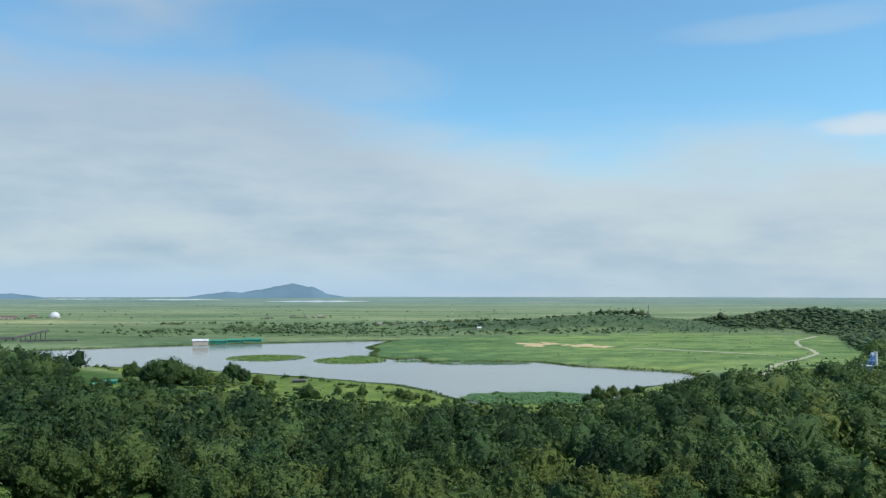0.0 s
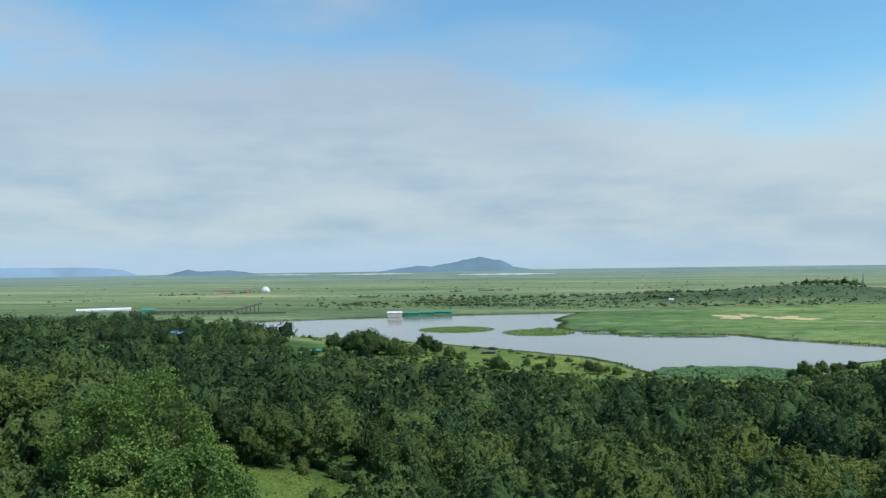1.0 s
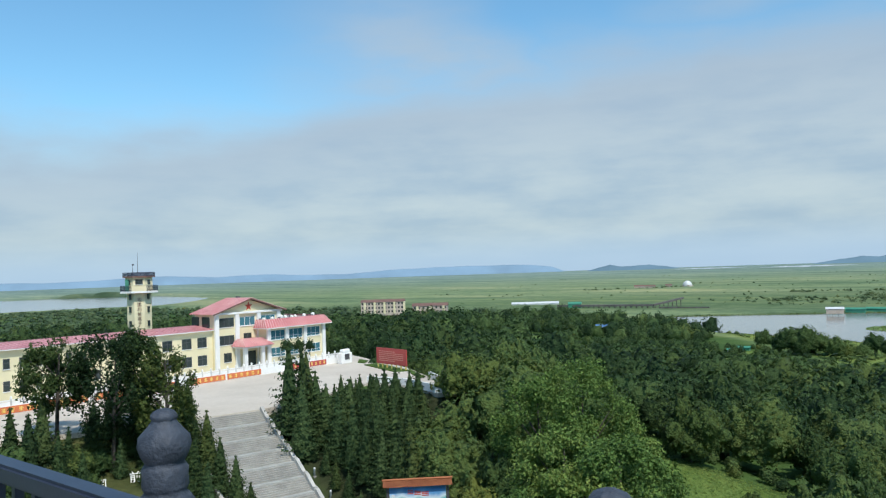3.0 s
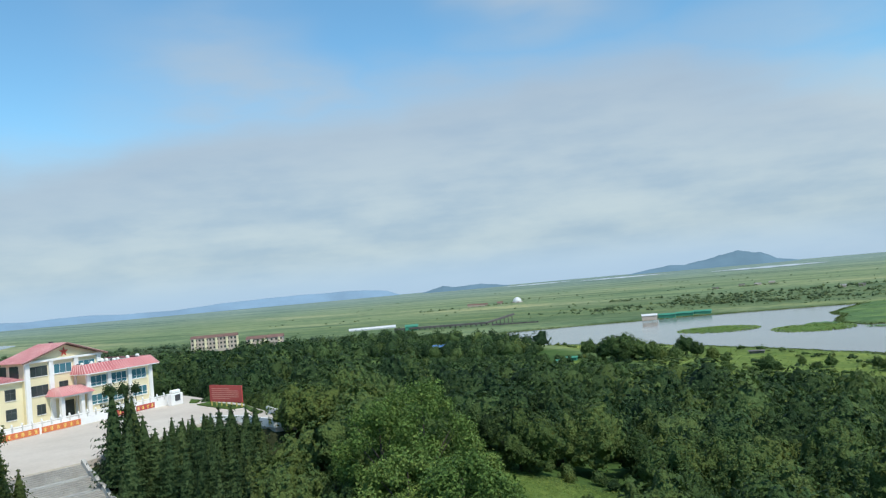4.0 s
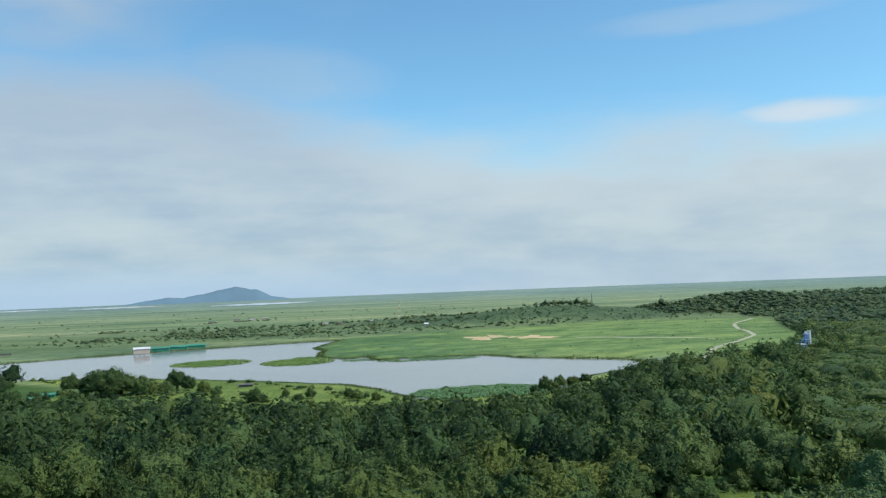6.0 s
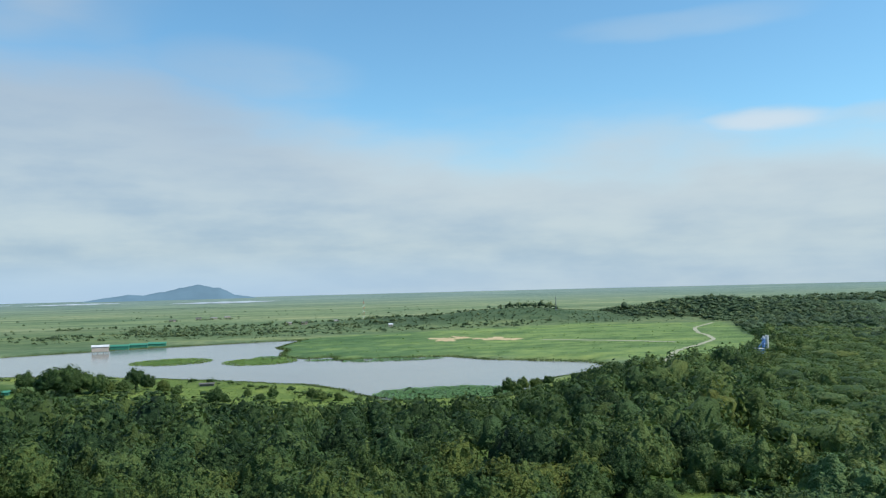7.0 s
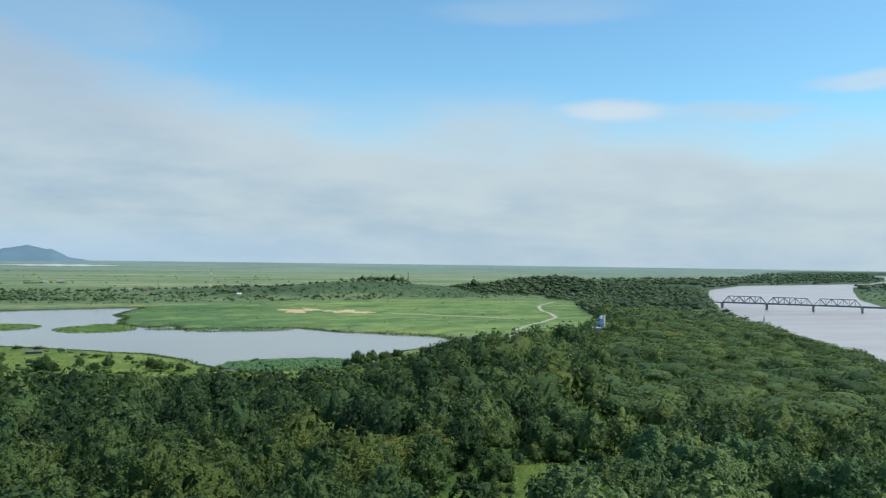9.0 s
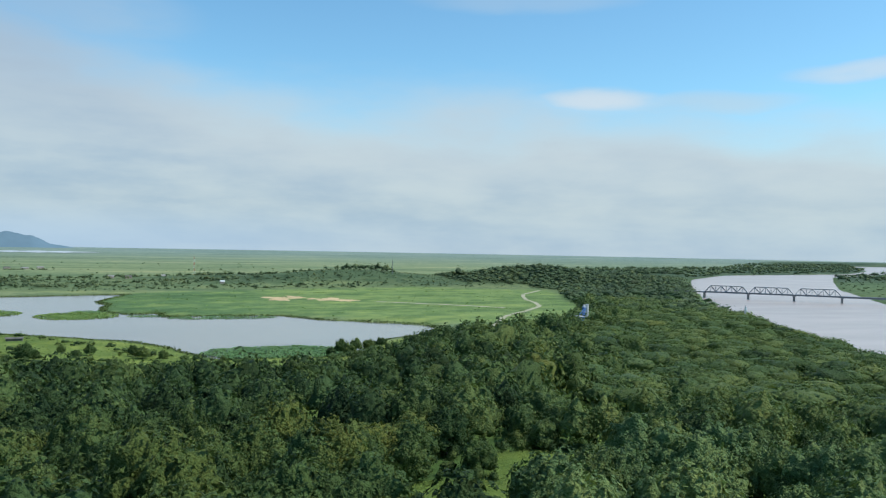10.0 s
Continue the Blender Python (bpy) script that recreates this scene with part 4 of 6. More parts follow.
def court():
    """Paving, terrace wall, stairs."""
    ob = part("court_paving", prism(bmesh.new(), COURT, PLAZA_Z - 1.2, PLAZA_Z), MAT["paving"])
    tagged(ob, "pale concrete court before the barracks", "paving", kind="structure")
    # terrace with its banner wall
    ob = thing("terrace", along(102.0, PLAZA_Z, 56.0), "white railed terrace with red and orange banners on its wall", "terrace")
    part("terrace_body", boxed((-34, 0, 0.0), (43.5, 6.4, 0.75)), MAT["paving"], ob)
    part("wall", boxed((-34, -0.25, 0.003), (43.5, 0.0, 1.05)), MAT["white"], ob)
    r = random.Random(8)
    for a, b, mat in ((-30, -17, "banner"), (-16, -3, "banner"), (-2, 10.5, "banner"), (12.6, 18.6, "banner"), (19.0, 25.4, "banner"), (31.0, 35.4, "red_board"), (35.8, 39.6, "red_board")):
        ban = part("banner", boxed((a, -0.31, 0.12), (b, -0.252, 0.98)), MAT[mat], ob)
        n = int((b - a) / 0.95)
        for i in range(n):
            x = a + (b - a) * (i + 0.5) / n
            bm = bmesh.new()
            for k in range(4):
                z = 0.32 + 0.13 * k + r.uniform(-0.02, 0.02)
                box(bm, (x - 0.27, -0.33, z), (x + 0.27 - r.uniform(0, 0.2), -0.312, z + 0.06))
            box(bm, (x - 0.04, -0.332, 0.28), (x + 0.04, -0.3121, 0.82))
            part("lettering", bm, MAT["gold"], ban, "unreadable yellow characters")
    n = 52
    for i in range(n):
        x = -33.8 + 77.2 * i / (n - 1)
        part("baluster_post", turned([(0.13, 0), (0.13, 0.75), (0.18, 0.8), (0.1, 0.86), (0.16, 0.98), (0.05, 1.12)], 8), MAT["white"], ob).matrix_basis = pose(x, -0.12, 1.05)
    part("balustrade_rail", boxed((-33.9, -0.2, 1.6), (43.4, -0.04, 1.75)), MAT["white"], ob)
    part("balustrade_panel", boxed((-33.9, -0.17, 1.06), (43.4, -0.08, 1.5)), MAT["white"], ob)
    # steps at the terrace's right end
    ob = thing("stone_gate", along(100.0, PLAZA_Z, 98.5), "small white gate pillar with an arched top", "gate")
    bm = boxed((-1.3, -0.5, 0), (1.3, 0.5, 1.9), 0.08)
    box(bm, (-0.9, -0.45, 1.9), (0.9, 0.45, 2.5), 0.15)
    part("pillar", bm, MAT["white"], ob)
    # flat dark panel on the pillar's face
    part("dark_panel", boxed((-0.55, -0.56, 0.7), (0.55, -0.48, 1.7)), MAT["frame_dark"], ob)
    # parapet round the court's free edge
    ob = thing("court_parapet", pose(0, 0, PLAZA_Z), "low white parapet wall along the court's edge", "wall")
    pts = [(-86.2, 75.2), (-82.5, 76.2), (-79, 76.5), (-75.5, 75.4), (-72, 74.6), (-70.7, 75.6), (-70.5, 77.2), (-72.5, 79.2), (-77.5, 81), (-82.2, 83.8)]
    for (ax, ay), (bx, by) in zip(pts, pts[1:]):
        part("parapet", beam(bmesh.new(), (ax, ay, 0.35), (bx, by, 0.35), 0.35, 1.1), MAT["white"], ob)
    for bed in ([(-102.8, 89.1), (-91.3, 85.3), (-90.0, 87.7), (-102.8, 91.8)], [(-92.6, 89.6), (-88.0, 85.6), (-83.4, 82.4), (-82.9, 83.7), (-87.6, 86.4)], [(-106.6, 90.9), (-104.8, 90.9), (-106.8, 93.6), (-110.2, 94.4)]):
        ob = part("lawn_bed", prism(bmesh.new(), bed, PLAZA_Z + 0.004, PLAZA_Z + 0.14), MAT["grass"])
        tagged(ob, "small mown lawn bed in the court", "lawn", kind="structure")


court()


def board():
    a, b = Vector((-98.6, 88.3, 0)), Vector((-90.4, 87.2, 0))
    way = (b - a).normalized()
    m = Matrix(((way.x, -way.y, 0, a.x), (way.y, way.x, 0, a.y), (0, 0, 1, PLAZA_Z), (0, 0, 0, 1)))
    ob = thing("notice_board", m, "large red board on posts with faded white writing", "sign")
    L = (b - a).length
    part("panel", boxed((0, -0.1, 0.75), (L, 0.1, 3.35), 0.03), MAT["red_board"], ob)
    r = random.Random(2)
    for i in range(6):
        bm = bmesh.new()
        z = 2.75 - 0.3 * i
        box(bm, (0.7, -0.118, z), (L - 0.7 - (r.uniform(0, 2.5) if i in (0, 5) else 0.1), -0.102, z + 0.11))
        part("lettering", bm, MAT["board_text"], ob, "faded unreadable line of characters")
    for i in range(7):
        x = 0.3 + (L - 0.6) * i / 6
        part("post", boxed((x - 0.08, -0.08, -0.4), (x + 0.08, 0.08, 0.75)), MAT["gold"], ob)


board()


def stairs():
    flights, per = 10, 7
    rise, run, land = STAIR_DROP / (flights * per), 0.24, 0.54
    m = Matrix(((US.x, -NS.x, 0, STAIR_TOP.x), (US.y, -NS.y, 0, STAIR_TOP.y), (0, 0, 1, PLAZA_Z), (0, 0, 0, 1)))
    ob = thing("stone_staircase", m, "wide grey stone staircase with landings and pale kerbs", "stairs")
    z, y = 0.0, 0.0
    step_me = {}
    for f in range(flights):
        for s in range(per):
            z -= rise
            if "step" not in step_me:
                st = part("step", boxed((-STAIR_W, -run - 0.03, -1.3), (0.0, 0.0, 0.0), 0.015), MAT["stone"], ob)
                step_me["step"] = st.data
            else:
                st = link("step", step_me["step"], None, ob)
            st.matrix_basis = pose(0, y - 0.002, z)
            y -= run
        if "land" not in step_me:
            st = part("landing", boxed((-STAIR_W, -land - 0.01, -1.3), (0.0, 0, 0.0), 0.015), MAT["landing"], ob, "paler stone landing")
            step_me["land"] = st.data
        else:
            st = link("landing", step_me["land"], None, ob)
        st.matrix_basis = pose(0, y - 0.003, z - 0.004)
        y -= land
        bot = z
    slope_z, slope_y = bot, y
    for x in (-STAIR_W - 0.35, 0.02):
        for f in range(flights):
            y0, y1 = slope_y * f / flights, slope_y * (f + 1) / flights
            z0, z1 = slope_z * f / flights, slope_z * (f + 1) / flights
            mid = y0 + (y1 - y0) * 0.75
            bm = bmesh.new()
            beam(bm, (x + 0.16, y0, z0 + 0.05), (x + 0.16, mid, z1 + 0.05), 0.4, 0.75)
            beam(bm, (x + 0.16, mid, z1 + 0.05), (x + 0.16, y1, z1 + 0.05), 0.4, 0.75)
            part("kerb", bm, MAT["kerb"], ob, "pale stone side kerb")


stairs()


def flag():
    x, y = place(53.4, 118)
    ob = thing("flagpole", pose(x, y, PLAZA_Z), "thin grey pole with a small red flag", "flagpole")
    part("pole", tube(bmesh.new(), (0, 0, -0.2), (0, 0, 3.7), 0.05, 0.03, 8), MAT["steel"], ob)
    part("foot", boxed((-0.25, -0.25, 0.003), (0.25, 0.25, 0.22), 0.03), MAT["concrete"], ob)
    bm = bmesh.new()
    bmesh.ops.create_grid(bm, x_segments=6, y_segments=3, size=0.5, matrix=pose(0.3, 0, 3.3, 90, 0, 0) @ Matrix.Diagonal((0.5, 0.7, 1, 1)))
    for v in bm.verts:
        v.co.y += 0.05 * math.sin(v.co.x * 11)
    part("flag", bm, MAT["star"], ob, "small red cloth flag")


flag()


def bollards():
    """White posts and a solar lamp beside the stairs."""
    first = None
    for down in (10.5, 14.0, 17.5, 20.5):
        p = STAIR_TOP + US * 1.5 + NS * down
        m = pose(p.x, p.y, gz(p.x, p.y))
        if first is None:
            first = thing("bollard", m, "short white post beside the stone stairs", "bollard", "stair bollards")
            part("post", turned([(0.11, -0.3), (0.11, 0.85), (0.13, 0.87), (0.13, 0.95), (0.05, 1.02)], 10), MAT["white"], first)
            part("base", boxed((-0.17, -0.17, -0.3), (0.17, 0.17, 0.08), 0.02), MAT["concrete"], first)
        else:
            copy_thing(first, m)
    p = STAIR_TOP + US * 2.3 + NS * 21.5
    ob = thing("solar_lamp", pose(p.x, p.y, gz(p.x, p.y), 0, 0, 25), "low solar lamp with a tilted blue panel", "lamp")
    part("pole", tube(bmesh.new(), (0, 0, -0.3), (0, 0, 1.9), 0.05, 0.04, 8), MAT["steel"], ob)
    panel = part("panel", boxed((-0.45, -0.3, -0.025), (0.45, 0.3, 0.025), 0.01, pose(0, 0, 2.0, 35, 0, 0)), MAT["tin_blue"], ob, "tilted blue solar panel")
    part("frame", boxed((-0.48, -0.33, -0.045), (0.48, 0.33, -0.027), 0.0, pose(0, 0, 2.0, 35, 0, 0)), MAT["white"], panel)
    part("lamp_head", boxed((-0.1, -0.45, 1.55), (0.1, -0.05, 1.65), 0.02), MAT["white"], ob)


bollards()


def poster():
    """The roofed picture board by the stairs' foot."""
    c0, c1 = Vector((-52.3, 47.3, 0)), Vector((-48.5, 51.4, 0))
    a, b = c0, c1
    way = (b - a).normalized()
    g = min(gz(a.x, a.y), gz(b.x, b.y)) - 0.2
    m = Matrix(((way.x, -way.y, 0, a.x), (way.y, way.x, 0, a.y), (0, 0, 1, 0), (0, 0, 0, 1)))
    ob = thing("picture_board", m, "roofed outdoor picture board with a landscape poster", "sign")
    L = (b - a).length
    for x in (0.15, L - 0.15):
        part("post", boxed((x - 0.1, -0.1, g), (x + 0.1, 0.1, 31.2)), MAT["frame_dark"], ob)
    part("poster", boxed((0.3, -0.06, 28.5), (L - 0.3, 0.06, 31.05)), MAT["poster"], ob, "blue and green landscape poster")
    for i, (x, z, w) in enumerate(((0.5, 30.0, 0.25), (1.9, 30.4, 0.5), (2.5, 30.35, 0.55), (3.15, 30.3, 0.6))):
        bm = bmesh.new()
        for k in range(3):
            box(bm, (x, -0.08, z + 0.14 * k - 0.05 * i), (x + w, -0.062, z + 0.14 * k + 0.08 - 0.05 * i))
        part("lettering", bm, MAT["star"] if i else MAT["white"], ob, "unreadable red and white characters")
    bm = bmesh.new()
    for a, b, c, d in (((-0.25, -0.5, 31.1), (L + 0.25, -0.5, 31.1), (L + 0.25, 0, 31.6), (-0.25, 0, 31.6)), ((L + 0.25, 0.5, 31.1), (-0.25, 0.5, 31.1), (-0.25, 0, 31.6), (L + 0.25, 0, 31.6))):
        bm.faces.new([bm.verts.new(p) for p in (a, b, c, d)])
    bmesh.ops.solidify(bm, geom=bm.faces[:], thickness=0.1)
    part("board_roof", bm, MAT["clay"], ob, "orange-brown tiled roof")
    part("ridge_tile", tube(bmesh.new(), (-0.3, 0, 31.63), (L + 0.3, 0, 31.63), 0.1, 0.1, 8), MAT["clay"], ob)


def poster_material():
    m, n, b, _ = material("poster print", 0.5)
    p = position(n)
    sep = n.add("ShaderNodeSeparateXYZ")
    n.put(sep.inputs[0], p)
    wave = n.noise(p, 0.9, 3.0)
    h = n.math("ADD", n.math("MULTIPLY", n.math("SUBTRACT", sep.outputs[2], 28.5), 0.4), n.math("MULTIPLY", n.math("SUBTRACT", wave, 0.5), 0.45))
    n.put(b.inputs["Base Color"], n.ramp(h, [(0.1, (0.55, 0.6, 0.58)), (0.3, (0.03, 0.28, 0.2)), (0.5, (0.1, 0.42, 0.42)), (0.62, (0.6, 0.7, 0.75)), (0.78, (0.12, 0.32, 0.6)), (0.95, (0.05, 0.2, 0.5))]))
    return m


MAT["poster"] = poster_material()
MAT["clay"] = surface("orange-brown clay tile", (0.30, 0.09, 0.035), (0.42, 0.15, 0.06), 1.2, 0.75)
poster()


def sign_letters():
    """White characters that stand on the lawn."""
    for ch, x, y in (("国", -77.2, 33.0), ("前", -76.9, 36.3)):
        g = gz(x, y)
        cu = bpy.data.curves.new("lawn_character", "FONT")
        cu.body, cu.size, cu.align_x, cu.extrude = ch, 1.15, "CENTER", 0.06
        t = new("lawn_character", cu)
        bpy.context.view_layer.update()
        me = bpy.data.meshes.new_from_object(t.evaluated_get(bpy.context.evaluated_depsgraph_get()))
        bpy.data.objects.remove(t)
        ob = link("lawn_character", me, MAT["white"])
        ob.matrix_basis = pose(x, y, g + 0.15, 70, 0, 66)
        tagged(ob, "white cut-out character standing on the lawn", "sign", "lawn characters")


sign_letters()


# ---------------------------------------------------------------- the viewing tower underfoot
def balcony():
    deck_z = EYE - 2.32
    edge = [(-8.2, 2.25), (-1.25, 2.25), (1.6, 0.75), (2.6, -1.2), (2.6, -4.2), (-8.2, -4.2)]
    ob = part("tower_deck", prism(bmesh.new(), edge, deck_z - 0.3, deck_z), MAT["concrete"])
    tagged(ob, "concrete balcony deck of the viewing tower", "deck", kind="structure")
    ob = part("wall_tower", prism(bmesh.new(), [(-8.2, -4.2), (2.6, -4.2), (2.6, -10), (-8.2, -10)], 20, deck_z + 3.2), MAT["plaster"])
    tagged(ob, "plain plastered wall of the viewing tower", "wall", kind="structure")
    ob = part("wall_tower_base", prism(bmesh.new(), [(-7.6, 1.2), (-1.4, 1.2), (0.9, 0.2), (1.9, -1.5), (1.9, -4.25), (-7.6, -4.25)], 20, deck_z - 0.32), MAT["plaster"])
    tagged(ob, "plain plastered lower storeys of the viewing tower", "wall", kind="structure")
    rail = thing("balustrade", pose(0, 0, deck_z), "slate blue balustrade with carved stone finials", "balustrade")
    line = [(-8.1, 1.76), (-4.09, 1.98), (-1.44, 2.04), (1.45, 0.65), (2.45, -1.2)]
    h = 1.1
    for (ax, ay), (bx, by) in zip(line, line[1:]):
        bm = bmesh.new()
        beam(bm, (ax, ay, h - 0.06), (bx, by, h - 0.06), 0.16, 0.13)
        bmesh.ops.bevel(bm, geom=bm.edges[:], offset=0.02, segments=2, affect="EDGES")
        part("handrail", bm, MAT["rail"], rail)
        part("lower_rail", beam(bmesh.new(), (ax, ay, 0.2), (bx, by, 0.2), 0.12, 0.12), MAT["rail"], rail)
        n = int(math.hypot(bx - ax, by - ay) / 0.3)
        for i in range(1, n):
            s = i / n
            part("baluster", beam(bmesh.new(), (ax + (bx - ax) * s, ay + (by - ay) * s, 0.26), (ax + (bx - ax) * s, ay + (by - ay) * s, h - 0.12), 0.06), MAT["rail"], rail)
    prof = [(0.155, 0.0), (0.165, 0.02), (0.14, 0.05), (0.122, 0.07), (0.13, 0.085), (0.138, 0.10), (0.134, 0.15), (0.138, 0.19), (0.126, 0.205), (0.114, 0.222), (0.122, 0.232), (0.145, 0.265), (0.156, 0.31), (0.146, 0.355),
            (0.125, 0.378), (0.108, 0.395), (0.086, 0.42), (0.072, 0.438), (0.071, 0.444), (0.08, 0.453), (0.077, 0.468), (0.062, 0.485), (0.03, 0.498), (0.008, 0.502)]
    for i, (x, y) in enumerate(line):
        post = part("post", boxed((x - 0.16, y - 0.16, 0), (x + 0.16, y + 0.16, h + 0.04), 0.015), MAT["finial"], rail)
        bm = turned(prof, 44)
        # carved petals and veins
        for v in bm.verts:
            a = math.atan2(v.co.y, v.co.x)
            k = 1.0
            if v.co.z < 0.06:
                k += 0.035 * abs(math.sin(a * 5))
            elif 0.25 < v.co.z < 0.42:
                k += 0.03 * math.sin(a * 4 + v.co.z * 28) + 0.015 * math.sin(a * 11)
            elif v.co.z > 0.444:
                k += 0.05 * math.cos(a * 8)
            v.co.x *= k
            v.co.y *= k
        fin = part("finial", bm, MAT["finial"], rail, "dark carved lotus-bud finial")
        fin.matrix_basis = pose(x, y, h + 0.04) @ Matrix.Diagonal((0.87, 0.87, 1, 1))


balcony()


# ---------------------------------------------------------------- far buildings and works
def shed(name, x, y, z, turn, L, W, H, roof_h, wall, roof, label, category="shed", group=""):
    ob = thing(name, pose(x, y, z, 0, 0, turn), label, category, group)
    part("wall", boxed((-L / 2, -W / 2, -1.5), (L / 2, W / 2, H)), MAT[wall], ob)
    bm = bmesh.new()
    e = 0.5
    v = [bm.verts.new(p) for p in ((-L / 2 - e, -W / 2 - e, H), (L / 2 + e, -W / 2 - e, H), (L / 2 + e, W / 2 + e, H), (-L / 2 - e, W / 2 + e, H), (-L / 2 - e, 0, H + roof_h), (L / 2 + e, 0, H + roof_h))]
    for q in ((0, 1, 5, 4), (2, 3, 4, 5), (0, 4, 3), (1, 2, 5), (3, 2, 1, 0)):
        bm.faces.new([v[i] for i in q])
    part("roof", bm, MAT[roof], ob)
    return ob


def block(name, x, y, z, turn, L, W, H, rows, cols, label):
    ob = shed(name, x, y, z, turn, L, W, H, 2.2, "plaster", "brick", label, "building")
    for r in range(rows):
        for c in range(cols):
            wx, wz = -L / 2 + L * (c + 0.5) / cols, H * (r + 0.3) / rows
            win = part("window", boxed((wx - 0.75, -W / 2 - 0.03, wz), (wx + 0.75, -W / 2 + 0.1, wz + 1.7)), MAT["frame_dark"], ob)
            part("pane", boxed((wx - 0.65, -W / 2 - 0.045, wz + 0.1), (wx + 0.65, -W / 2 - 0.032, wz + 1.6)), MAT["glass_dark"], win)
    for c in range(0, cols, 3):
        wx = -L / 2 + L * (c + 1) / cols
        part("balcony", boxed((wx - 0.3, -W / 2 - 0.9, 0), (wx + 1.4, -W / 2, H)), MAT["cream"], ob)
    return ob


x, y = place(47.55, 690)
block("guest_house", x, y, 14.0, 40, 37, 12, 10, 3, 13, "pinkish four-storey block with a brown tiled roof")
x, y = place(44.15, 640)
block("low_house", x, y, 15.0, 38, 28, 10, 6.5, 2, 8, "low pinkish house with a brown roof among trees")
x, y = place(36.6, 1000)
shed("white_warehouse", x, y, 1, 37, 58, 14, 3, 2, "tin_white", "tin_white", "long warehouse with a white sheet roof", "warehouse")
x, y = place(31.94, 598)
shed("blue_roofed_hut", x, y, gz(x, y), 20, 9, 6, 2.2, 1.4, "tin_white", "tin_blue", "small hut with a blue roof among trees", "hut")
x, y = place(33.8, 900)
shed("green_hut", x, y, 2, 30, 14, 8, 5, 2, "tin_green", "tin_green", "small green sheet-metal hut", "hut")
x, y = place(22.6, 446)
shed("green_shelter", x, y, gz(x, y), 10, 6, 4, 1.5, 0.7, "tin_green", "tin_green", "small green shelter on the grassy shore", "hut")
x, y = place(23.3, 434)
shed("green_shelter", x, y, gz(x, y), 20, 5, 3.5, 1.6, 0.6, "white", "tin_green", "white-walled shelter with a green roof", "hut")
x, y = place(10.2, 432)
shed("dark_hut", x, y, gz(x, y), 5, 7, 4, 1.2, 0.5, "timber", "timber", "low dark timber hut on the grassy shore", "hut")
x, y = place(16.95, 752)
ob = shed("pump_house", x, y, 3.0, 17, 13.5, 9, 2.6, 1.5, "plaster", "tin_white", "pump house with a white roof on stilts over the lake", "hut")
for i in range(4):
    part("stilt", boxed((-6.5 + 4.3 * i, -4.3, -4.5), (-5.9 + 4.3 * i, -3.7, -1.5)), MAT["concrete"], ob)
for i in range(3):
    x, y = place(15.75 - 1.18 * i, 782 + 7 * i)
    ob = shed("green_float", x, y, 0.9, 15.5 - i * 1.0 - 8, 15.6, 6, 2.5, 1.4, "tin_green", "tin_green", "long green covered landing on the far shore", "landing", "green landings")
x, y = place(26.05, 1600)
ob = thing("white_dome", pose(x, y, 2), "white dome building on the plain", "building")
bm = bmesh.new()
bmesh.ops.create_uvsphere(bm, u_segments=20, v_segments=12, radius=8.5, matrix=Matrix.Translation((0, 0, 2.5)))
part("dome", bm, MAT["tin_white"], ob)
part("base", boxed((-8, -8, -1), (8, 8, 2.5)), MAT["plaster"], ob)
for az, d, L in ((28.6, 1560, 22), (29.3, 1580, 18), (27.3, 1590, 12)):
    x, y = place(az, d)
    shed("farm_house", x, y, 2.2, az, L, 9, 3.2, 2.4, "plaster", "brick", "low farmhouse with a brown roof on the plain", "house", "farm houses")


for az, d, L, roof_mat in ((9.7, 1480, 11, "concrete"), (10.7, 1500, 9, "timber"), (8.8, 1530, 10, "concrete"), (3.5, 1080, 7, "timber"), (4.6, 1105, 7, "concrete"), (1.3, 1150, 8, "concrete"), (-2.6, 962, 4.5, "tin_white"), (12.4, 1420, 10, "timber")):
    x, y = place(az, d)
    shed("farm_house", x, y, gz(x, y), az + 8, L, 6, 2.2, 1.6, "plaster", roof_mat, "small pale farmhouse among the bushes of the plain", "house", "farm houses")


def loading_ramp():
    """The dark trestle with its sloping end by the lake."""
    a, b = Vector((*place(35.0, 905), 3)), Vector((*place(28.4, 872), 3))
    ob = thing("trestle_bridge", pose(0, 0, 0), "long dark timber trestle with a sloping end", "trestle")
    part("deck", beam(bmesh.new(), a + Vector((0, 0, 1.8)), b + Vector((0, 0, 1.8)), 5, 2.2), MAT["timber"], ob)
    for i in range(19):
        p = a.lerp(b, i / 18)
        part("trestle_leg", beam(bmesh.new(), p + Vector((0, 0, -2)), p + Vector((0, 0, 1.4)), 1.1, 1.1), MAT["timber"], ob)
    c = Vector((*place(26.4, 890), 11.0))
    part("ramp", beam(bmesh.new(), b + Vector((0, 0, 1.8)), c, 4, 1.9), MAT["timber"], ob)
    for i in range(7):
        p = b.lerp(c, (i + 0.5) / 7)
        part("ramp_leg", beam(bmesh.new(), (p.x, p.y, 0.5), p, 0.7, 0.7), MAT["timber"], ob)
    d, e = Vector((*place(28.0, 858), 1.2)), Vector((*place(24.7, 845), 1.2))
    ob = thing("timber_fence", pose(0, 0, 0), "low dark timber fence along the shore", "fence")
    part("boards", beam(bmesh.new(), d + Vector((0, 0, 0.8)), e + Vector((0, 0, 0.8)), 0.4, 3.0), MAT["timber"], ob)
    for i in range(9):
        p = d.lerp(e, i / 8)
        part("post", beam(bmesh.new(), p + Vector((0, 0, -1.5)), p + Vector((0, 0, 2.7)), 0.6), MAT["timber"], ob)


loading_ramp()


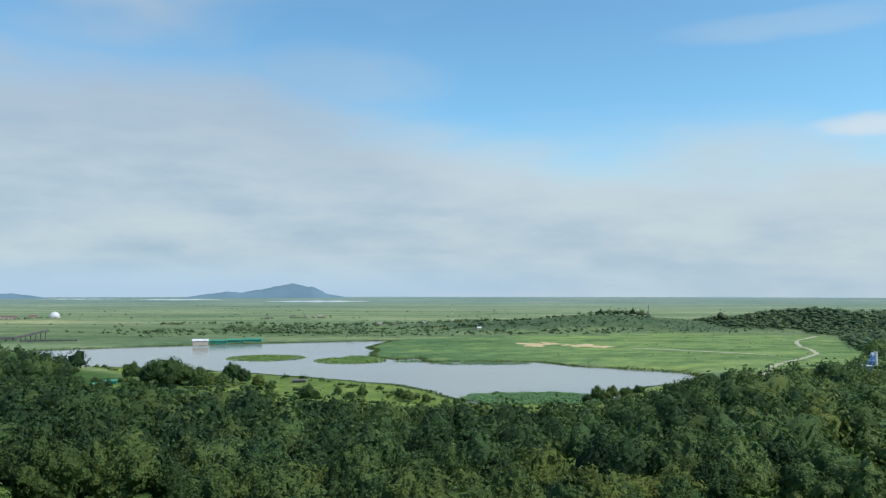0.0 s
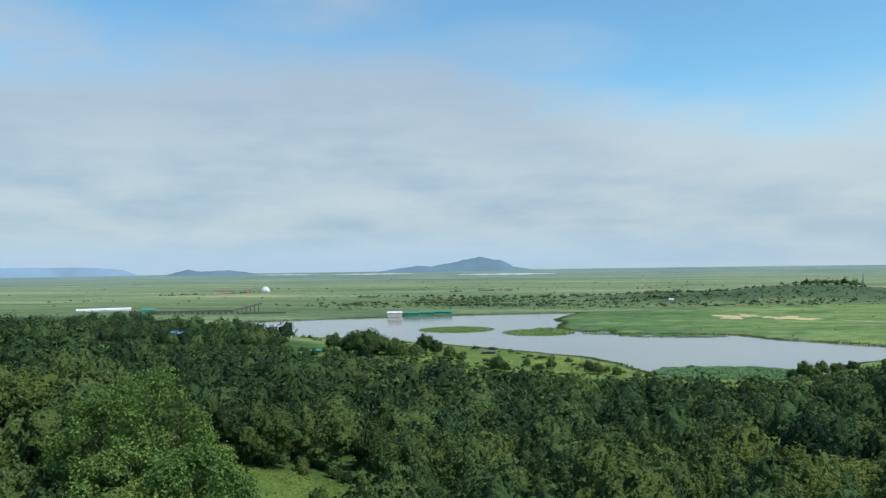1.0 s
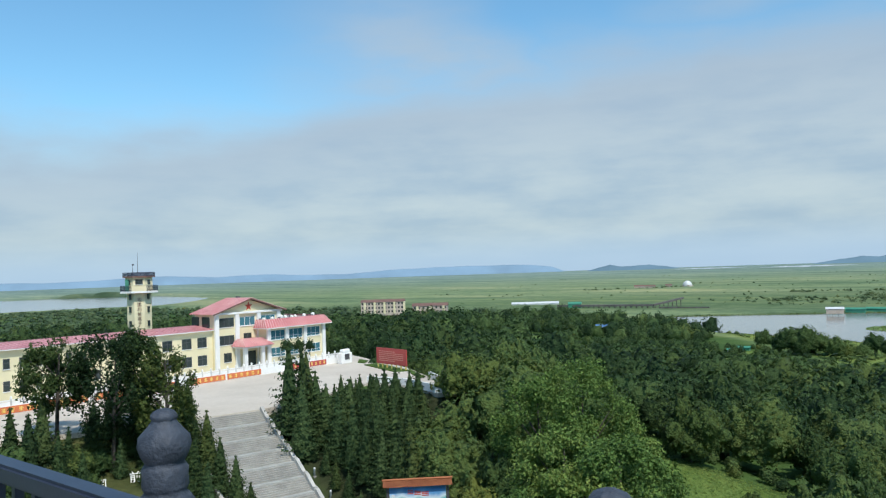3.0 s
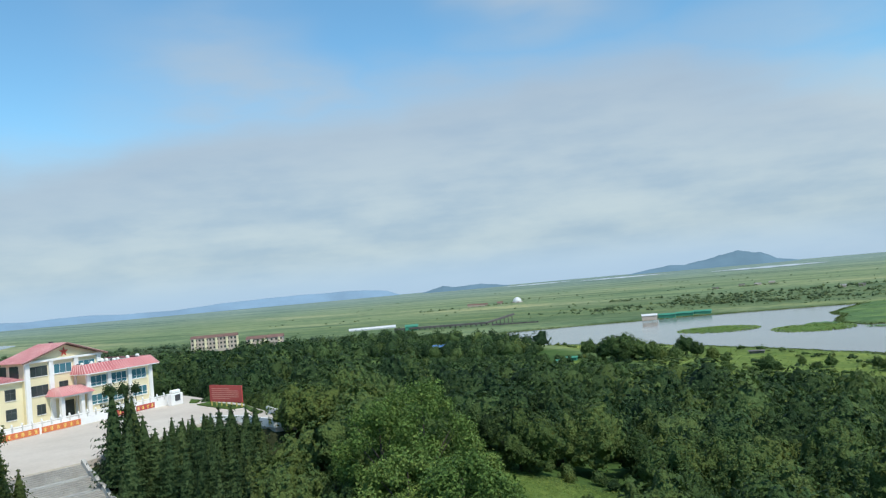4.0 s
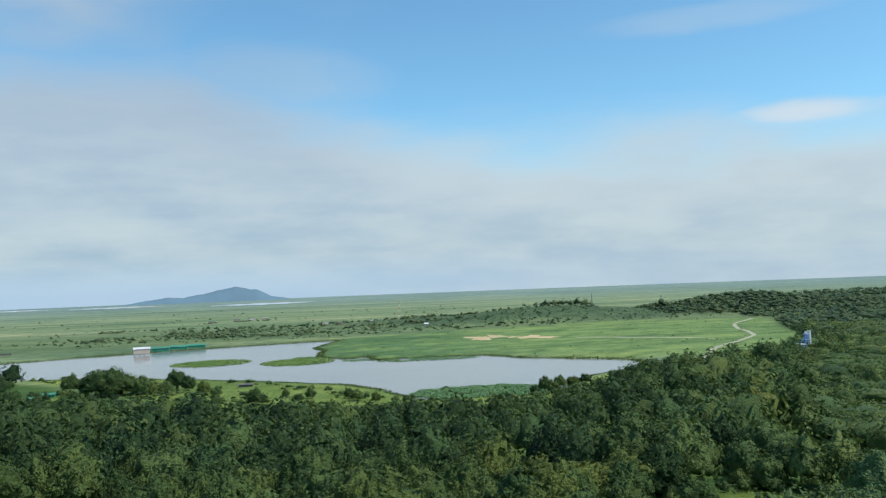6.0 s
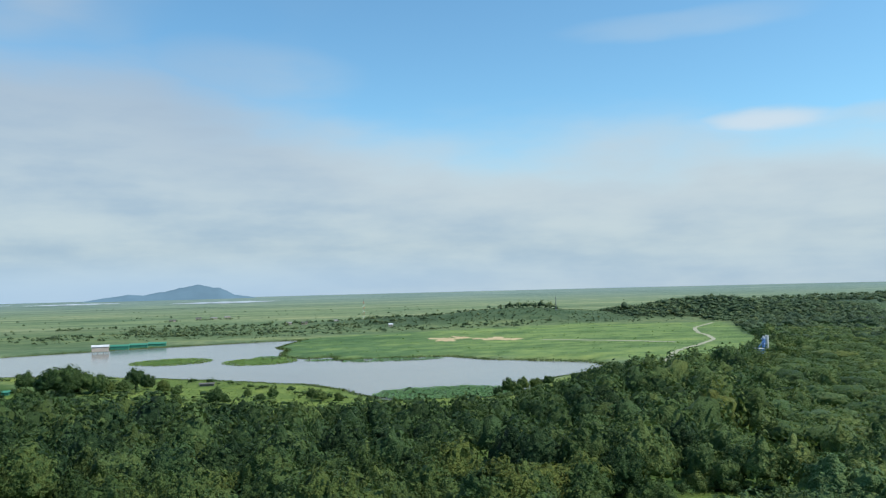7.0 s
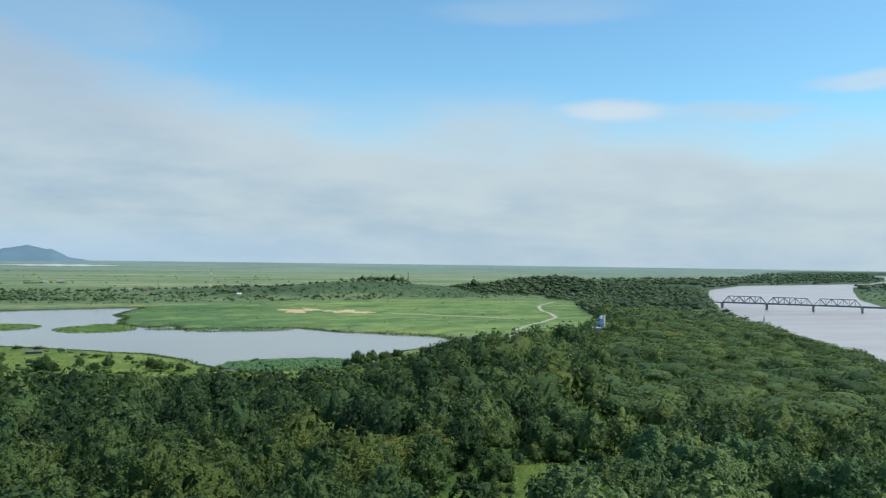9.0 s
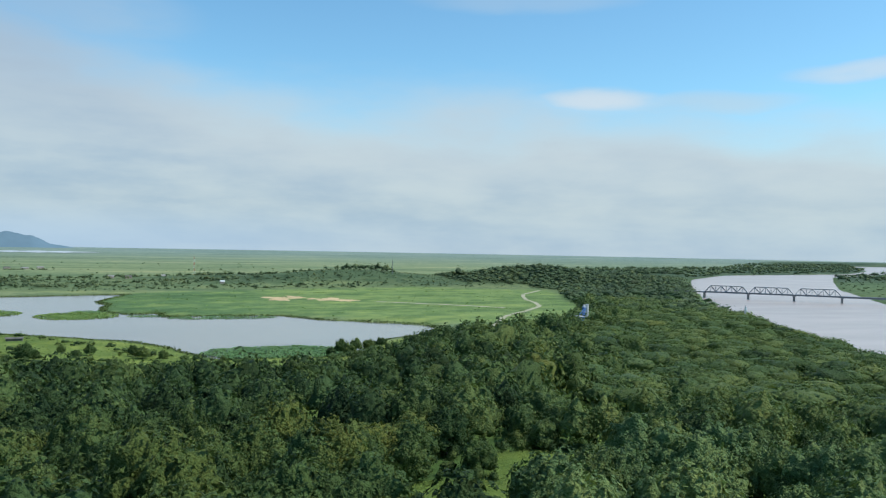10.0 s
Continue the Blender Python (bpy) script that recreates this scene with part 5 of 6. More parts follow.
def lattice(name, x, y, z, h, w, label, mats=("star", "white"), thick=0.16):
    ob = thing(name, pose(x, y, z), label, "mast")
    n = max(4, int(h / 4))
    for i in range(n):
        bm = bmesh.new()
        z0, z1 = h * i / n, h * (i + 1) / n
        w0, w1 = w * (1 - 0.8 * i / n), w * (1 - 0.8 * (i + 1) / n)
        for sx, sy in ((-1, -1), (1, -1), (1, 1), (-1, 1)):
            beam(bm, (sx * w0, sy * w0, z0), (sx * w1, sy * w1, z1), thick)
        for s in (-1, 1):
            beam(bm, (-w0, s * w0, z0), (w1, s * w1, z1), 0.1)
            beam(bm, (s * w0, -w0, z0), (s * w1, w1, z1), 0.1)
        part("mast_section", bm, MAT[mats[i % 2]], ob)
    part("antenna", beam(bmesh.new(), (0, 0, h), (0, 0, h * 1.12), 0.14), MAT["steel"], ob)
    return ob


x, y = place(-0.7, 1200)
lattice("radio_mast", x, y, 2, 29, 1.6, "slender red and white lattice mast on the plain")
x, y = place(-14.5, 985)
lattice("hill_mast", x, y, 17, 17, 0.8, "thin grey lattice mast on the knoll", ("steel", "steel"))
x, y = place(-39.1, 600)
lattice("river_marker", x, y, 2.5, 10, 0.9, "small white marker tower at the river bank", ("white", "white"), 0.45)


def blue_works():
    x, y = place(-28.3, 512)
    ob = thing("blue_silo_plant", pose(x, y, gz(x, y) + 1.0, 0, 0, 12), "small blue and white steel plant among trees", "plant")
    part("tower_frame", boxed((-0.75, -0.75, 0), (0.75, 0.75, 9.5), 0.1), MAT["tin_blue"], ob)
    part("silo", tube(bmesh.new(), (2.4, 0, 3.0), (2.4, 0, 11.0), 1.05, 1.05, 14), MAT["tin_white"], ob, "white silo")
    part("silo_cone", tube(bmesh.new(), (2.4, 0, 0.5), (2.4, 0, 3.0), 0.25, 1.05, 14), MAT["tin_white"], ob)
    part("silo", tube(bmesh.new(), (0, 0, 9.5), (0, 0, 10.8), 0.9, 0.5, 14), MAT["tin_white"], ob)
    part("shed", boxed((-9, -2.5, -1), (-2, 3, 3.4), 0.1), MAT["tin_blue"], ob)
    part("shed_roof", boxed((-9.4, -2.9, 3.42), (-1.8, 3.4, 3.7)), MAT["tin_white"], ob)
    part("conveyor", beam(bmesh.new(), (-5.5, -1, 3.6), (0, -1.2, 9.0), 0.4, 0.35), MAT["tin_blue"], ob)
    for z in (3.0, 6.0, 9.0):
        part("walkway", boxed((-1.1, -1.1, z), (1.1, 1.1, z + 0.2)), MAT["tin_white"], ob)


blue_works()


def rail_bridge():
    ob = thing("railway_bridge", pose(0, 0, 0), "dark steel truss railway bridge on concrete piers", "bridge")
    p0, way = Vector((557, 754, 0)), Vector((0.718, -0.696, 0))
    span, dz, th = 46.0, 6.4, 7.2
    side = Vector((-way.y, way.x, 0))
    at = lambda s, z, k=0.0: p0 + way * s + side * k + Vector((0, 0, z))
    for i in range(7):
        bm = bmesh.new()
        w = at(i * span, 0)
        m = Matrix.Translation(w) @ Matrix(((way.x, side.x, 0, 0), (way.y, side.y, 0, 0), (0, 0, 1, 0), (0, 0, 0, 1)))
        box(bm, (-1.1, -3.4, -3), (1.1, 3.4, dz - 1.3), 0.3, m)
        box(bm, (-1.6, -3.9, dz - 1.3), (1.6, 3.9, dz - 0.9), 0.05, m)
        part("pier", bm, MAT["concrete"], ob)
    part("deck_girder", beam(bmesh.new(), at(-60, dz - 0.1), at(3 * span, dz - 0.1), 5.6, 1.2), MAT["steel"], ob)
    part("deck_girder", beam(bmesh.new(), at(3 * span, dz - 0.1), at(6 * span + 40, dz - 0.1), 5.0, 2.0), MAT["steel"], ob)
    for s in range(3):
        tr = part("truss", beam(bmesh.new(), at(s * span + 0.8, dz + 0.6), at((s + 1) * span - 0.8, dz + 0.6), 5.4, 0.4), MAT["steel"], ob)
        n = 8
        for k in (-2.7, 2.7):
            bm = bmesh.new()
            x0, L = s * span + 0.8, span - 1.6
            beam(bm, at(x0 + L / n, dz + th, k), at(x0 + L - L / n, dz + th, k), 0.55)
            beam(bm, at(x0, dz + 0.6, k), at(x0 + L, dz + 0.6, k), 0.55)
            for i in range(n):
                a, b = x0 + L * i / n, x0 + L * (i + 1) / n
                if i % 2 == 0:
                    beam(bm, at(a, dz + 0.6, k), at(b, dz + th, k), 0.48)
                else:
                    beam(bm, at(a, dz + th, k), at(b, dz + 0.6, k), 0.48)
                if 0 < i < n:
                    beam(bm, at(a, dz + 0.6, k), at(a, dz + th, k), 0.26)
            part("truss_side", bm, MAT["steel"], tr)
        bm = bmesh.new()
        for i in range(1, n):
            beam(bm, at(x0 + L * i / n, dz + th, -2.7), at(x0 + L * i / n, dz + th, 2.7), 0.3)
        part("top_bracing", bm, MAT["steel"], tr)


rail_bridge()


# ---------------------------------------------------------------- trees
def ico(level):
    bm = bmesh.new()
    bmesh.ops.create_icosphere(bm, subdivisions=level, radius=1.0)
    v = np.array([q.co[:] for q in bm.verts])
    f = np.array([[q.index for q in g.verts] for g in bm.faces])
    bm.free()
    return v, f


ICO1, ICO2, ICO3 = ico(2), ico(3), ico(4)


def cards(rng, centres, normals, size, ragged=0.55, own=1.0):
    """Leaf clumps: small ragged triangles about the given places, facing roughly the given ways."""
    n = len(centres)
    unit = normals / np.linalg.norm(normals, axis=1, keepdims=True)
    nor = unit + rng.normal(0, ragged, (n, 3))
    nor /= np.linalg.norm(nor, axis=1, keepdims=True)
    a = np.cross(nor, rng.normal(0, 1, (n, 3)))
    a /= np.linalg.norm(a, axis=1, keepdims=True) + 1e-9
    b = np.cross(nor, a)
    s = size * rng.uniform(0.6, 1.45, (n, 1))
    t = s * rng.uniform(0.7, 1.1, (n, 1))
    v = np.stack([centres + a * s, centres - a * s * 0.55 + b * t, centres - a * s * 0.55 - b * t], 1).reshape(-1, 3)
    soft = unit * (1 - own) + nor * own
    return v, np.arange(n * 3).reshape(-1, 3), np.repeat(soft / np.linalg.norm(soft, axis=1, keepdims=True), 3, 0)


def even_dirs(rng, n, low):
    """Directions spread evenly over a dome that reaches down to the sine low."""
    i = np.arange(n)
    s = np.clip(1 - (1 - low) * (i + 0.5) / n + rng.normal(0, 0.6 / n ** 0.75, n), low, 1)
    a = rng.uniform(0, 6.28) + 2.39996 * i + rng.normal(0, 1.1 / n ** 0.5, n)
    return np.column_stack([np.cos(a) * (1 - s * s) ** 0.5, np.sin(a) * (1 - s * s) ** 0.5, s])


def crown(rng, h, r, lobes, knobs, each, size, core, bottom=0.0, deep=0.42, bold=2.2, rough=0.075):
    """A domed crown about (0, 0): boughs that swell out of it, each set with knobs of leaves, over a leafy inside that follows them."""
    mid = h * (bottom + (1 - bottom) * 0.40)
    up, under = h - mid, mid - h * bottom
    low = -0.55
    axes = np.array([r, r, up])
    big, small = even_dirs(rng, lobes, low), even_dirs(rng, knobs, low)
    reach, rise = rng.uniform(0.76, 1.12, lobes), rng.uniform(0.35, 1.0, knobs)
    wb, ws = 1.62 * ((1 - low) / lobes) ** 0.5, 1.62 * ((1 - low) / knobs) ** 0.5

    def swell(w):
        gap = np.linalg.norm(w[:, None, :] - big[None], axis=2)
        hit = (1 - deep + deep * np.sqrt(np.clip(1 - (gap / wb) ** 2, 0, 1))) * reach
        best = hit.argmax(axis=1)
        return hit[np.arange(len(w)), best], best

    def knob(w):
        gap = np.linalg.norm(w[:, None, :] - small[None], axis=2)
        return (np.sqrt(np.clip(1 - (gap / ws) ** 2, 0, 1)) * rise).max(axis=1)

    def spread(p):
        return np.column_stack([p[:, 0] * r, p[:, 1] * r, mid + np.where(p[:, 2] > 0, p[:, 2] * up, p[:, 2] * under)])

    lump = 0.75 * ws
    base, own = swell(small)
    mine = np.repeat(np.arange(knobs), each)
    off = rng.normal(0, 1, (len(mine), 3))
    off /= np.linalg.norm(off, axis=1, keepdims=True)
    off = np.where(((off * small[mine]).sum(1) < 0)[:, None], -off, off) + small[mine] * 0.45          # on the outer side of the knob
    off /= np.linalg.norm(off, axis=1, keepdims=True)
    heart = small * (base + lump * (rise - 0.75) * 0.9)[:, None]
    p = heart[mine] + off * lump * rng.uniform(0.84, 1.14, (len(mine), 1))
    bough = p - big[own[mine]] * 0.62
    face = off + bough / np.linalg.norm(bough, axis=1, keepdims=True) * 0.65 + small[mine] * 0.3 + [0, 0, 0.1]
    v, f, q = cards(rng, spread(p), face / axes * r, size, 0.2, 0.5)
    cv, cf = core
    cf = cf[cv[cf][:, :, 2].mean(1) > low - 0.1]
    used, cf = np.unique(cf, return_inverse=True)
    cv, cf = cv[used], cf.reshape(-1, 3)
    k, _ = swell(cv)
    m = spread(cv * ((k * 0.97 + lump * ((knob(cv) - 0.66) * bold - 0.25)) * rng.normal(1, rough, len(cv)))[:, None])
    tri = m[cf]
    fn = np.cross(tri[:, 1] - tri[:, 0], tri[:, 2] - tri[:, 0])
    cn = np.zeros_like(m)
    for j in range(3):
        np.add.at(cn, cf[:, j], fn)
    cn /= np.linalg.norm(cn, axis=1, keepdims=True) + 1e-9
    return np.concatenate([v, m]), np.concatenate([f, cf + len(v)]), np.concatenate([q, cn])


def open_crown(rng, h, r, lobes, count, size, bottom):
    """A thin crown of separate sprays of leaves."""
    V, F, Q, k = [], [], [], 0
    mid, half = h * (bottom + 1) / 2, h * (1 - bottom) / 2
    for i in range(lobes):
        g = rng.normal(0, 1, 3)
        g /= np.linalg.norm(g)
        c = np.array([g[0] * r * 0.72, g[1] * r * 0.72, mid + (g[2] * 0.85 + 0.1) * half * 0.72])
        q = np.array([r, r, half * 0.8]) * 1.75 / lobes ** 0.5 * rng.uniform(0.7, 1.25)
        w = rng.normal(0, 1, (count // lobes, 3))
        w /= np.linalg.norm(w, axis=1, keepdims=True)
        v, f, m = cards(rng, c + w * q * rng.uniform(0.35, 1.1, (len(w), 1)), w + [0, 0, 0.3], size)
        V.append(v)
        F.append(f + k)
        Q.append(m)
        k += len(v)
    return np.concatenate(V), np.concatenate(F), np.concatenate(Q)


def spruce(rng, h, r, tiers, size, core=0.5):
    """A cone of drooping boughs in tiers, each bough a flat spray of needled twigs, over a dark inside."""
    P, N = [], []
    for k in range(tiers):
        s = (k + rng.uniform(-0.35, 0.35)) / tiers
        L = r * max(0.0, 1 - s) ** 0.85 * min(1.0, 0.6 + 2.4 * max(s, 0.0)) + 0.06
        n = int(6 + 7 * (1 - s))
        a0 = rng.uniform(0, 6.28)
        for i in range(n):
            a = a0 + 6.2832 * i / n + rng.normal(0, 0.15)
            out, side = np.array([math.cos(a), math.sin(a), 0]), np.array([-math.sin(a), math.cos(a), 0])
            reach = L * rng.uniform(0.72, 1.15)
            m = max(2, int(reach / 0.27))
            for j in range(m):
                t = (j + 0.75) / m
                z = h * (0.04 + 0.95 * s) - reach * (0.10 * t + 0.22 * t * t - 0.26 * t ** 4) + rng.normal(0, 0.05)
                wide = 0.30 * reach * (1 - t) * min(1.0, t * 4) + 0.04
                for q in ((-1, 1) if wide > 0.12 else (0,)):
                    P.append(out * reach * t + side * wide * q * rng.uniform(0.6, 1.1) + [0, 0, z - abs(q) * wide * 0.3])
                    N.append(out * (0.3 + 0.6 * t) + side * q * 0.4 + [0, 0, 0.75])
    v, f, n = cards(rng, np.array(P), np.array(N), size, 0.35)
    k = 12
    ring = [[0, 0, h * 0.97]]
    for j in range(1, 7):
        for i in range(k):
            e = r * core * (j / 6.0) ** 0.85 * rng.uniform(0.8, 1.15)
            ring.append([e * math.cos(6.2832 * i / k), e * math.sin(6.2832 * i / k), h * (0.97 - 0.92 * j / 6.0)])
    ring = np.array(ring)
    cf = [[0, 1 + i, 1 + (i + 1) % k] for i in range(k)]
    for j in range(5):
        for i in range(k):
            b, c = 1 + j * k + i, 1 + j * k + (i + 1) % k
            cf += [[b, b + k, c], [c, b + k, c + k]]
    cn = ring * [1, 1, 0] + [0, 0, 0.3]
    cn /= np.linalg.norm(cn, axis=1, keepdims=True)
    return np.concatenate([v, ring]), np.concatenate([f, np.array(cf) + len(v)]), np.concatenate([n, cn])


def stem(h, r, rng, limbs=4, reach=2.0, lean=0.4):
    bm = bmesh.new()
    top = Vector((rng.uniform(-lean, lean), rng.uniform(-lean, lean), h))
    fork = top * 0.5
    tube(bm, (0, 0, -0.6), fork, r, r * 0.7)
    tube(bm, fork, top, r * 0.7, r * 0.25)
    for i in range(limbs):
        a = 2 * math.pi * i / limbs + rng.uniform(-0.4, 0.4)
        s = rng.uniform(0.38, 0.7)
        tube(bm, top * s, top * s + Vector((math.cos(a) * reach, math.sin(a) * reach, h * 0.28)), r * 0.42, r * 0.12, 5)
    return bm


def free_ground(x, y):
    """Where trees may stand."""
    ok = np.hypot(x, y) > 40
    for cx, cy, rx, ry in CLEARINGS:
        ok &= np.hypot((x - cx) / rx, (y - cy) / ry) > 1.0
    ok &= edge_distance(COURT, x, y) > 2.0
    r, down = uv(x, y)
    ok &= ~((r > -STAIR_W - 3) & (r < 2.5) & (down > -2) & (down < 40))
    az = np.degrees(np.arctan2(-x, y))
    ok &= ~((az > 40.5) & (az < 72) & (np.hypot(x, y) < 108))     # planted by hand below
    ok &= ~((az > 26.5) & (az < 41) & (np.hypot(x, y) < 88))
    ok &= ~((az > 31) & (az < 37) & (np.hypot(x, y) > 463) & (np.hypot(x, y) < 473))
    ok &= ~((az > -29.3) & (az < -27.2) & (np.hypot(x, y) > 470) & (np.hypot(x, y) < 520))      # round the silo plant
    ok &= ~((az > 31.1) & (az < 32.8) & (np.hypot(x, y) > 486) & (np.hypot(x, y) < 612))      # the grassy ride
    ok &= ~((az > 15) & (az < 24.6) & (np.hypot(x, y) > 462))
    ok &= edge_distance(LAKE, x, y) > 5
    ok &= edge_distance(RIVER, x, y) > 4
    return ok


def scatter(rng, lo, hi, step):
    gx, gy = np.meshgrid(np.arange(lo[0], hi[0], step), np.arange(lo[1], hi[1], step))
    x, y = gx.ravel(), gy.ravel()
    x = x + (np.arange(len(x)) % 2) * 0 + rng.uniform(-0.62, 0.62, x.size) * step
    return x, y + rng.uniform(-0.62, 0.62, y.size) * step


def in_sector(x, y):
    az = np.degrees(np.arctan2(-x, y))
    return (az > -53) & (az < 76)


rng = np.random.default_rng(5)


def merged(name, models, places, mat, label, category, group=""):
    """Many trees in one mesh: places are x, y, z, turn, scale, model, tint."""
    V, F, T, Q, k = [], [], [], [], 0
    for x, y, z, a, s, m, tint in places:
        v, f, p = models[int(m)]
        c, q = math.cos(a), math.sin(a)
        w = np.empty_like(v)
        w[:, 0] = (v[:, 0] * c - v[:, 1] * q) * s + x
        w[:, 1] = (v[:, 0] * q + v[:, 1] * c) * s + y
        w[:, 2] = v[:, 2] * s + z
        Q.append(np.column_stack([p[:, 0] * c - p[:, 1] * q, p[:, 0] * q + p[:, 1] * c, p[:, 2]]))
        V.append(w)
        F.append(f + k)
        T.append(np.full(len(w), tint))
        k += len(w)
    me = mesh_np(name, np.concatenate(V), np.concatenate(F), np.concatenate(T), np.concatenate(Q))
    return tagged(link(name, me, mat), label, category, group, "stuff")


def plant(name, label, category, group, trunk_me, crown_me, x, y, turn, s):
    ob = thing(name, pose(x, y, gz(x, y) - 0.1, 0, 0, turn) @ Matrix.Diagonal((s, s, s, 1)), label, category, group)
    link("trunk", trunk_me, MAT["bark"], ob)
    link("crown", crown_me, None, ob)
    return ob


# the wood's nearest trees stand singly
near_models = []
for i in range(10):
    h, r = rng.uniform(6.9, 9.4), rng.uniform(3.6, 4.8)
    v, f, q = crown(rng, h, r, 36, 260, 6, 0.205, ICO3)
    cm = mesh_np("crown", v, f, None, q)
    cm.materials.append(MAT["leaf_own"])
    bm = stem(h * 0.72, 0.2, rng, 5, r * 0.5)
    tm = bpy.data.meshes.new("trunk")
    bm.to_mesh(tm)
    bm.free()
    tm.materials.append(MAT["bark"])
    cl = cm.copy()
    cl.materials[0] = MAT["leaf_sunlit"]
    near_models.append((tm, cm, cl))

x, y = scatter(rng, (-210, 20), (210, 200), 8.0)
close = np.hypot(x, y) < 190
fx, fy = scatter(rng, (-420, 20), (420, 640), 9.6)
away = np.hypot(fx, fy) >= 190
x, y = np.concatenate([x[close], fx[away]]), np.concatenate([y[close], fy[away]])
keep = in_sector(x, y) & inside(FOREST, x, y) & free_ground(x, y) & (rng.random(x.size) > 0.05)
x, y = x[keep], y[keep]
d = np.hypot(x, y)
order = np.argsort(d)
x, y, d = x[order], y[order], d[order]
z = ground_z(x, y)
az = np.degrees(np.arctan2(-x, y))
size = 0.70 + 0.68 * rng.random(x.size) ** 1.5 * np.where(ripple(x, y, 34.0, 3.0) > 0.45, 0.82, 1.0)
size *= np.where((az > -28) & (az < 23), np.clip(0.42 + edge_distance(FOREST, x, y) / -75.0, 0.42, 1.0), 1.0)           # lower towards the wood's edge
size *= np.where(d < 190, 1.12, 1.3)
willow = smooth(az, -25, -33) * smooth(d, 150, 240)                             # willow scrub by the river
size *= 1 - 0.42 * willow
size *= np.where(az > 46, 0.78, 1.0)
# the wood is kept low before the ride and stands tall beyond it
brow = EYE - d * np.tan(np.radians(-0.55 * smooth(d, 380, 430) + np.interp(az, [15, 18, 22, 25.7, 29.6, 33.6, 37.7, 42], [6.9, 6.6, 6.3, 5.9, 5.7, 5.4, 5.1, 4.6])))
size = np.where((az > 15) & (az < 42) & (d > 230) & (d < 470), np.minimum(size, np.maximum(0.3, (brow - z) / 8.6)), size)
size *= np.where((az > 20) & (az < 42) & (d > 480), 0.85, 1.0)
turn = rng.uniform(0, 360, x.size)
model = rng.integers(0, 8, x.size)
# the bearing terms paint light: paler to the sunny right, darker to the left
tint = np.clip(rng.normal(0.42, 0.26, x.size) + 0.2 * ripple(x, y, 45.0, 9.0) + 0.22 * willow - 0.14 * smooth(az, 8, 26) + 0.2 * smooth(az, -8, -26) - 0.13 * smooth(az, -26, -12), 0, 1)
bushy = (willow > rng.random(x.size)) & (d >= 190)
model = np.where(bushy, 8 + model % 4, model)
size = np.where(bushy, size * 1.5, size)
NEAR = 190
for i in range(min(NEAR, len(x))):
    tm, cm, cl = near_models[(model[i] + i) % 10]
    # trees to the right get the leaves with sunlight painted in
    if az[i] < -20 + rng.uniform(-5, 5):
        plant("tree", "broad-leaved tree with a crown painted light green as sunlit", "tree", "hillside wood", tm, cl, x[i], y[i], turn[i], size[i])
    else:
        plant("tree", "broad-leaved tree with a dense dark green crown", "tree", "hillside wood", tm, cm, x[i], y[i], turn[i], size[i])

mid_models, far_models = [], []
for i in range(8):
    h, r = rng.uniform(6.9, 9.4), rng.uniform(3.6, 4.8)
    mid_models.append(crown(rng, h, r, 34, 150, 4, 0.29, ICO2))
    far_models.append(crown(rng, h, r, 28, 68, 4, 0.39, ICO1))
far_models += [crown(rng, 4.4, 5.6, 36, 84, 4, 0.34, ICO1, 0.0, 0.34) for i in range(4)]
rest = np.column_stack([x, y, z - 0.2, np.radians(turn), size, model, tint])[NEAR:]
dd = d[NEAR:]
middle = dd < 235 - 45 * (az[NEAR:] < 20)
merged("woodland", mid_models, rest[middle & (rest[:, 5] < 8)], MAT["leaf"], "dense broad-leaved wood on the hillside", "trees")
merged("woodland", far_models, rest[~(middle & (rest[:, 5] < 8))], MAT["leaf"], "dense dark green wood towards the water", "trees")

# outlying woods: the left hill, the knolls, the river banks and hedges on the plain
px, py = scatter(rng, (-1350, 0), (700, 1250), 16.0)
dense = inside(FOREST, px, py) & ((np.hypot(px, py) > 600) | (px < -418)) & (px > -1300)
hilly = np.zeros(px.size, bool)
for kx, ky, rx, ry, h in KNOLLS[2:4] + KNOLLS[7:8]:
    hilly |= np.exp(-((px - kx) / rx) ** 2 - ((py - ky) / ry) ** 2) > (0.22 if kx > 400 else 0.4)
bank_wood = (edge_distance(RIVER, px, py) < 70) & (px > 400) & (py > 500)
keep = in_sector(px, py) & (dense | (hilly & (rng.random(px.size) > 0.2)) | bank_wood) & (edge_distance(RIVER, px, py) > 6) & (edge_distance(LAKE, px, py) > 6) & (edge_distance(WEST_WATER, px, py) > 8)
px, py = px[keep], py[keep]
outer = np.column_stack([px, py, ground_z(px, py) - 0.5, rng.uniform(0, 6.28, px.size), rng.uniform(0.7, 1.3, px.size) * np.where((px > 0) & (px < 400) & (py > 900), 0.5, 1.0) * np.where(px < -418, 0.85, 1.0) * np.where((px > 640) & (py < 800 + (px - 640) * 1.1), 0.4, 1.0), rng.integers(0, 7, px.size), np.clip(rng.normal(0.35, 0.2, px.size), 0, 1)])
bush_models = [crown(rng, 7.5, 6.2, 11, 16, 1, 0.6, ICO1, 0.0, 0.42, 2.0, 0.09) for i in range(5)]
outer[:, 5] %= 5
hx, hy = scatter(rng, (330, 740), (760, 1130), 8.5)
wooded = sum(np.exp(-((hx - kx) / rx) ** 2 - ((hy - ky) / ry) ** 2) for kx, ky, rx, ry, h in KNOLLS[2:4]) > 0.2
wooded |= inside(FOREST, hx, hy)
wooded |= (hx > 400) & (hy > 760) & (hy < 960)
wooded &= (edge_distance(RIVER, hx, hy) > 6) & (np.hypot(hx - 385, hy - 822) > 26) & ~inside(MEADOW, hx, hy)
hx, hy = hx[wooded], hy[wooded]
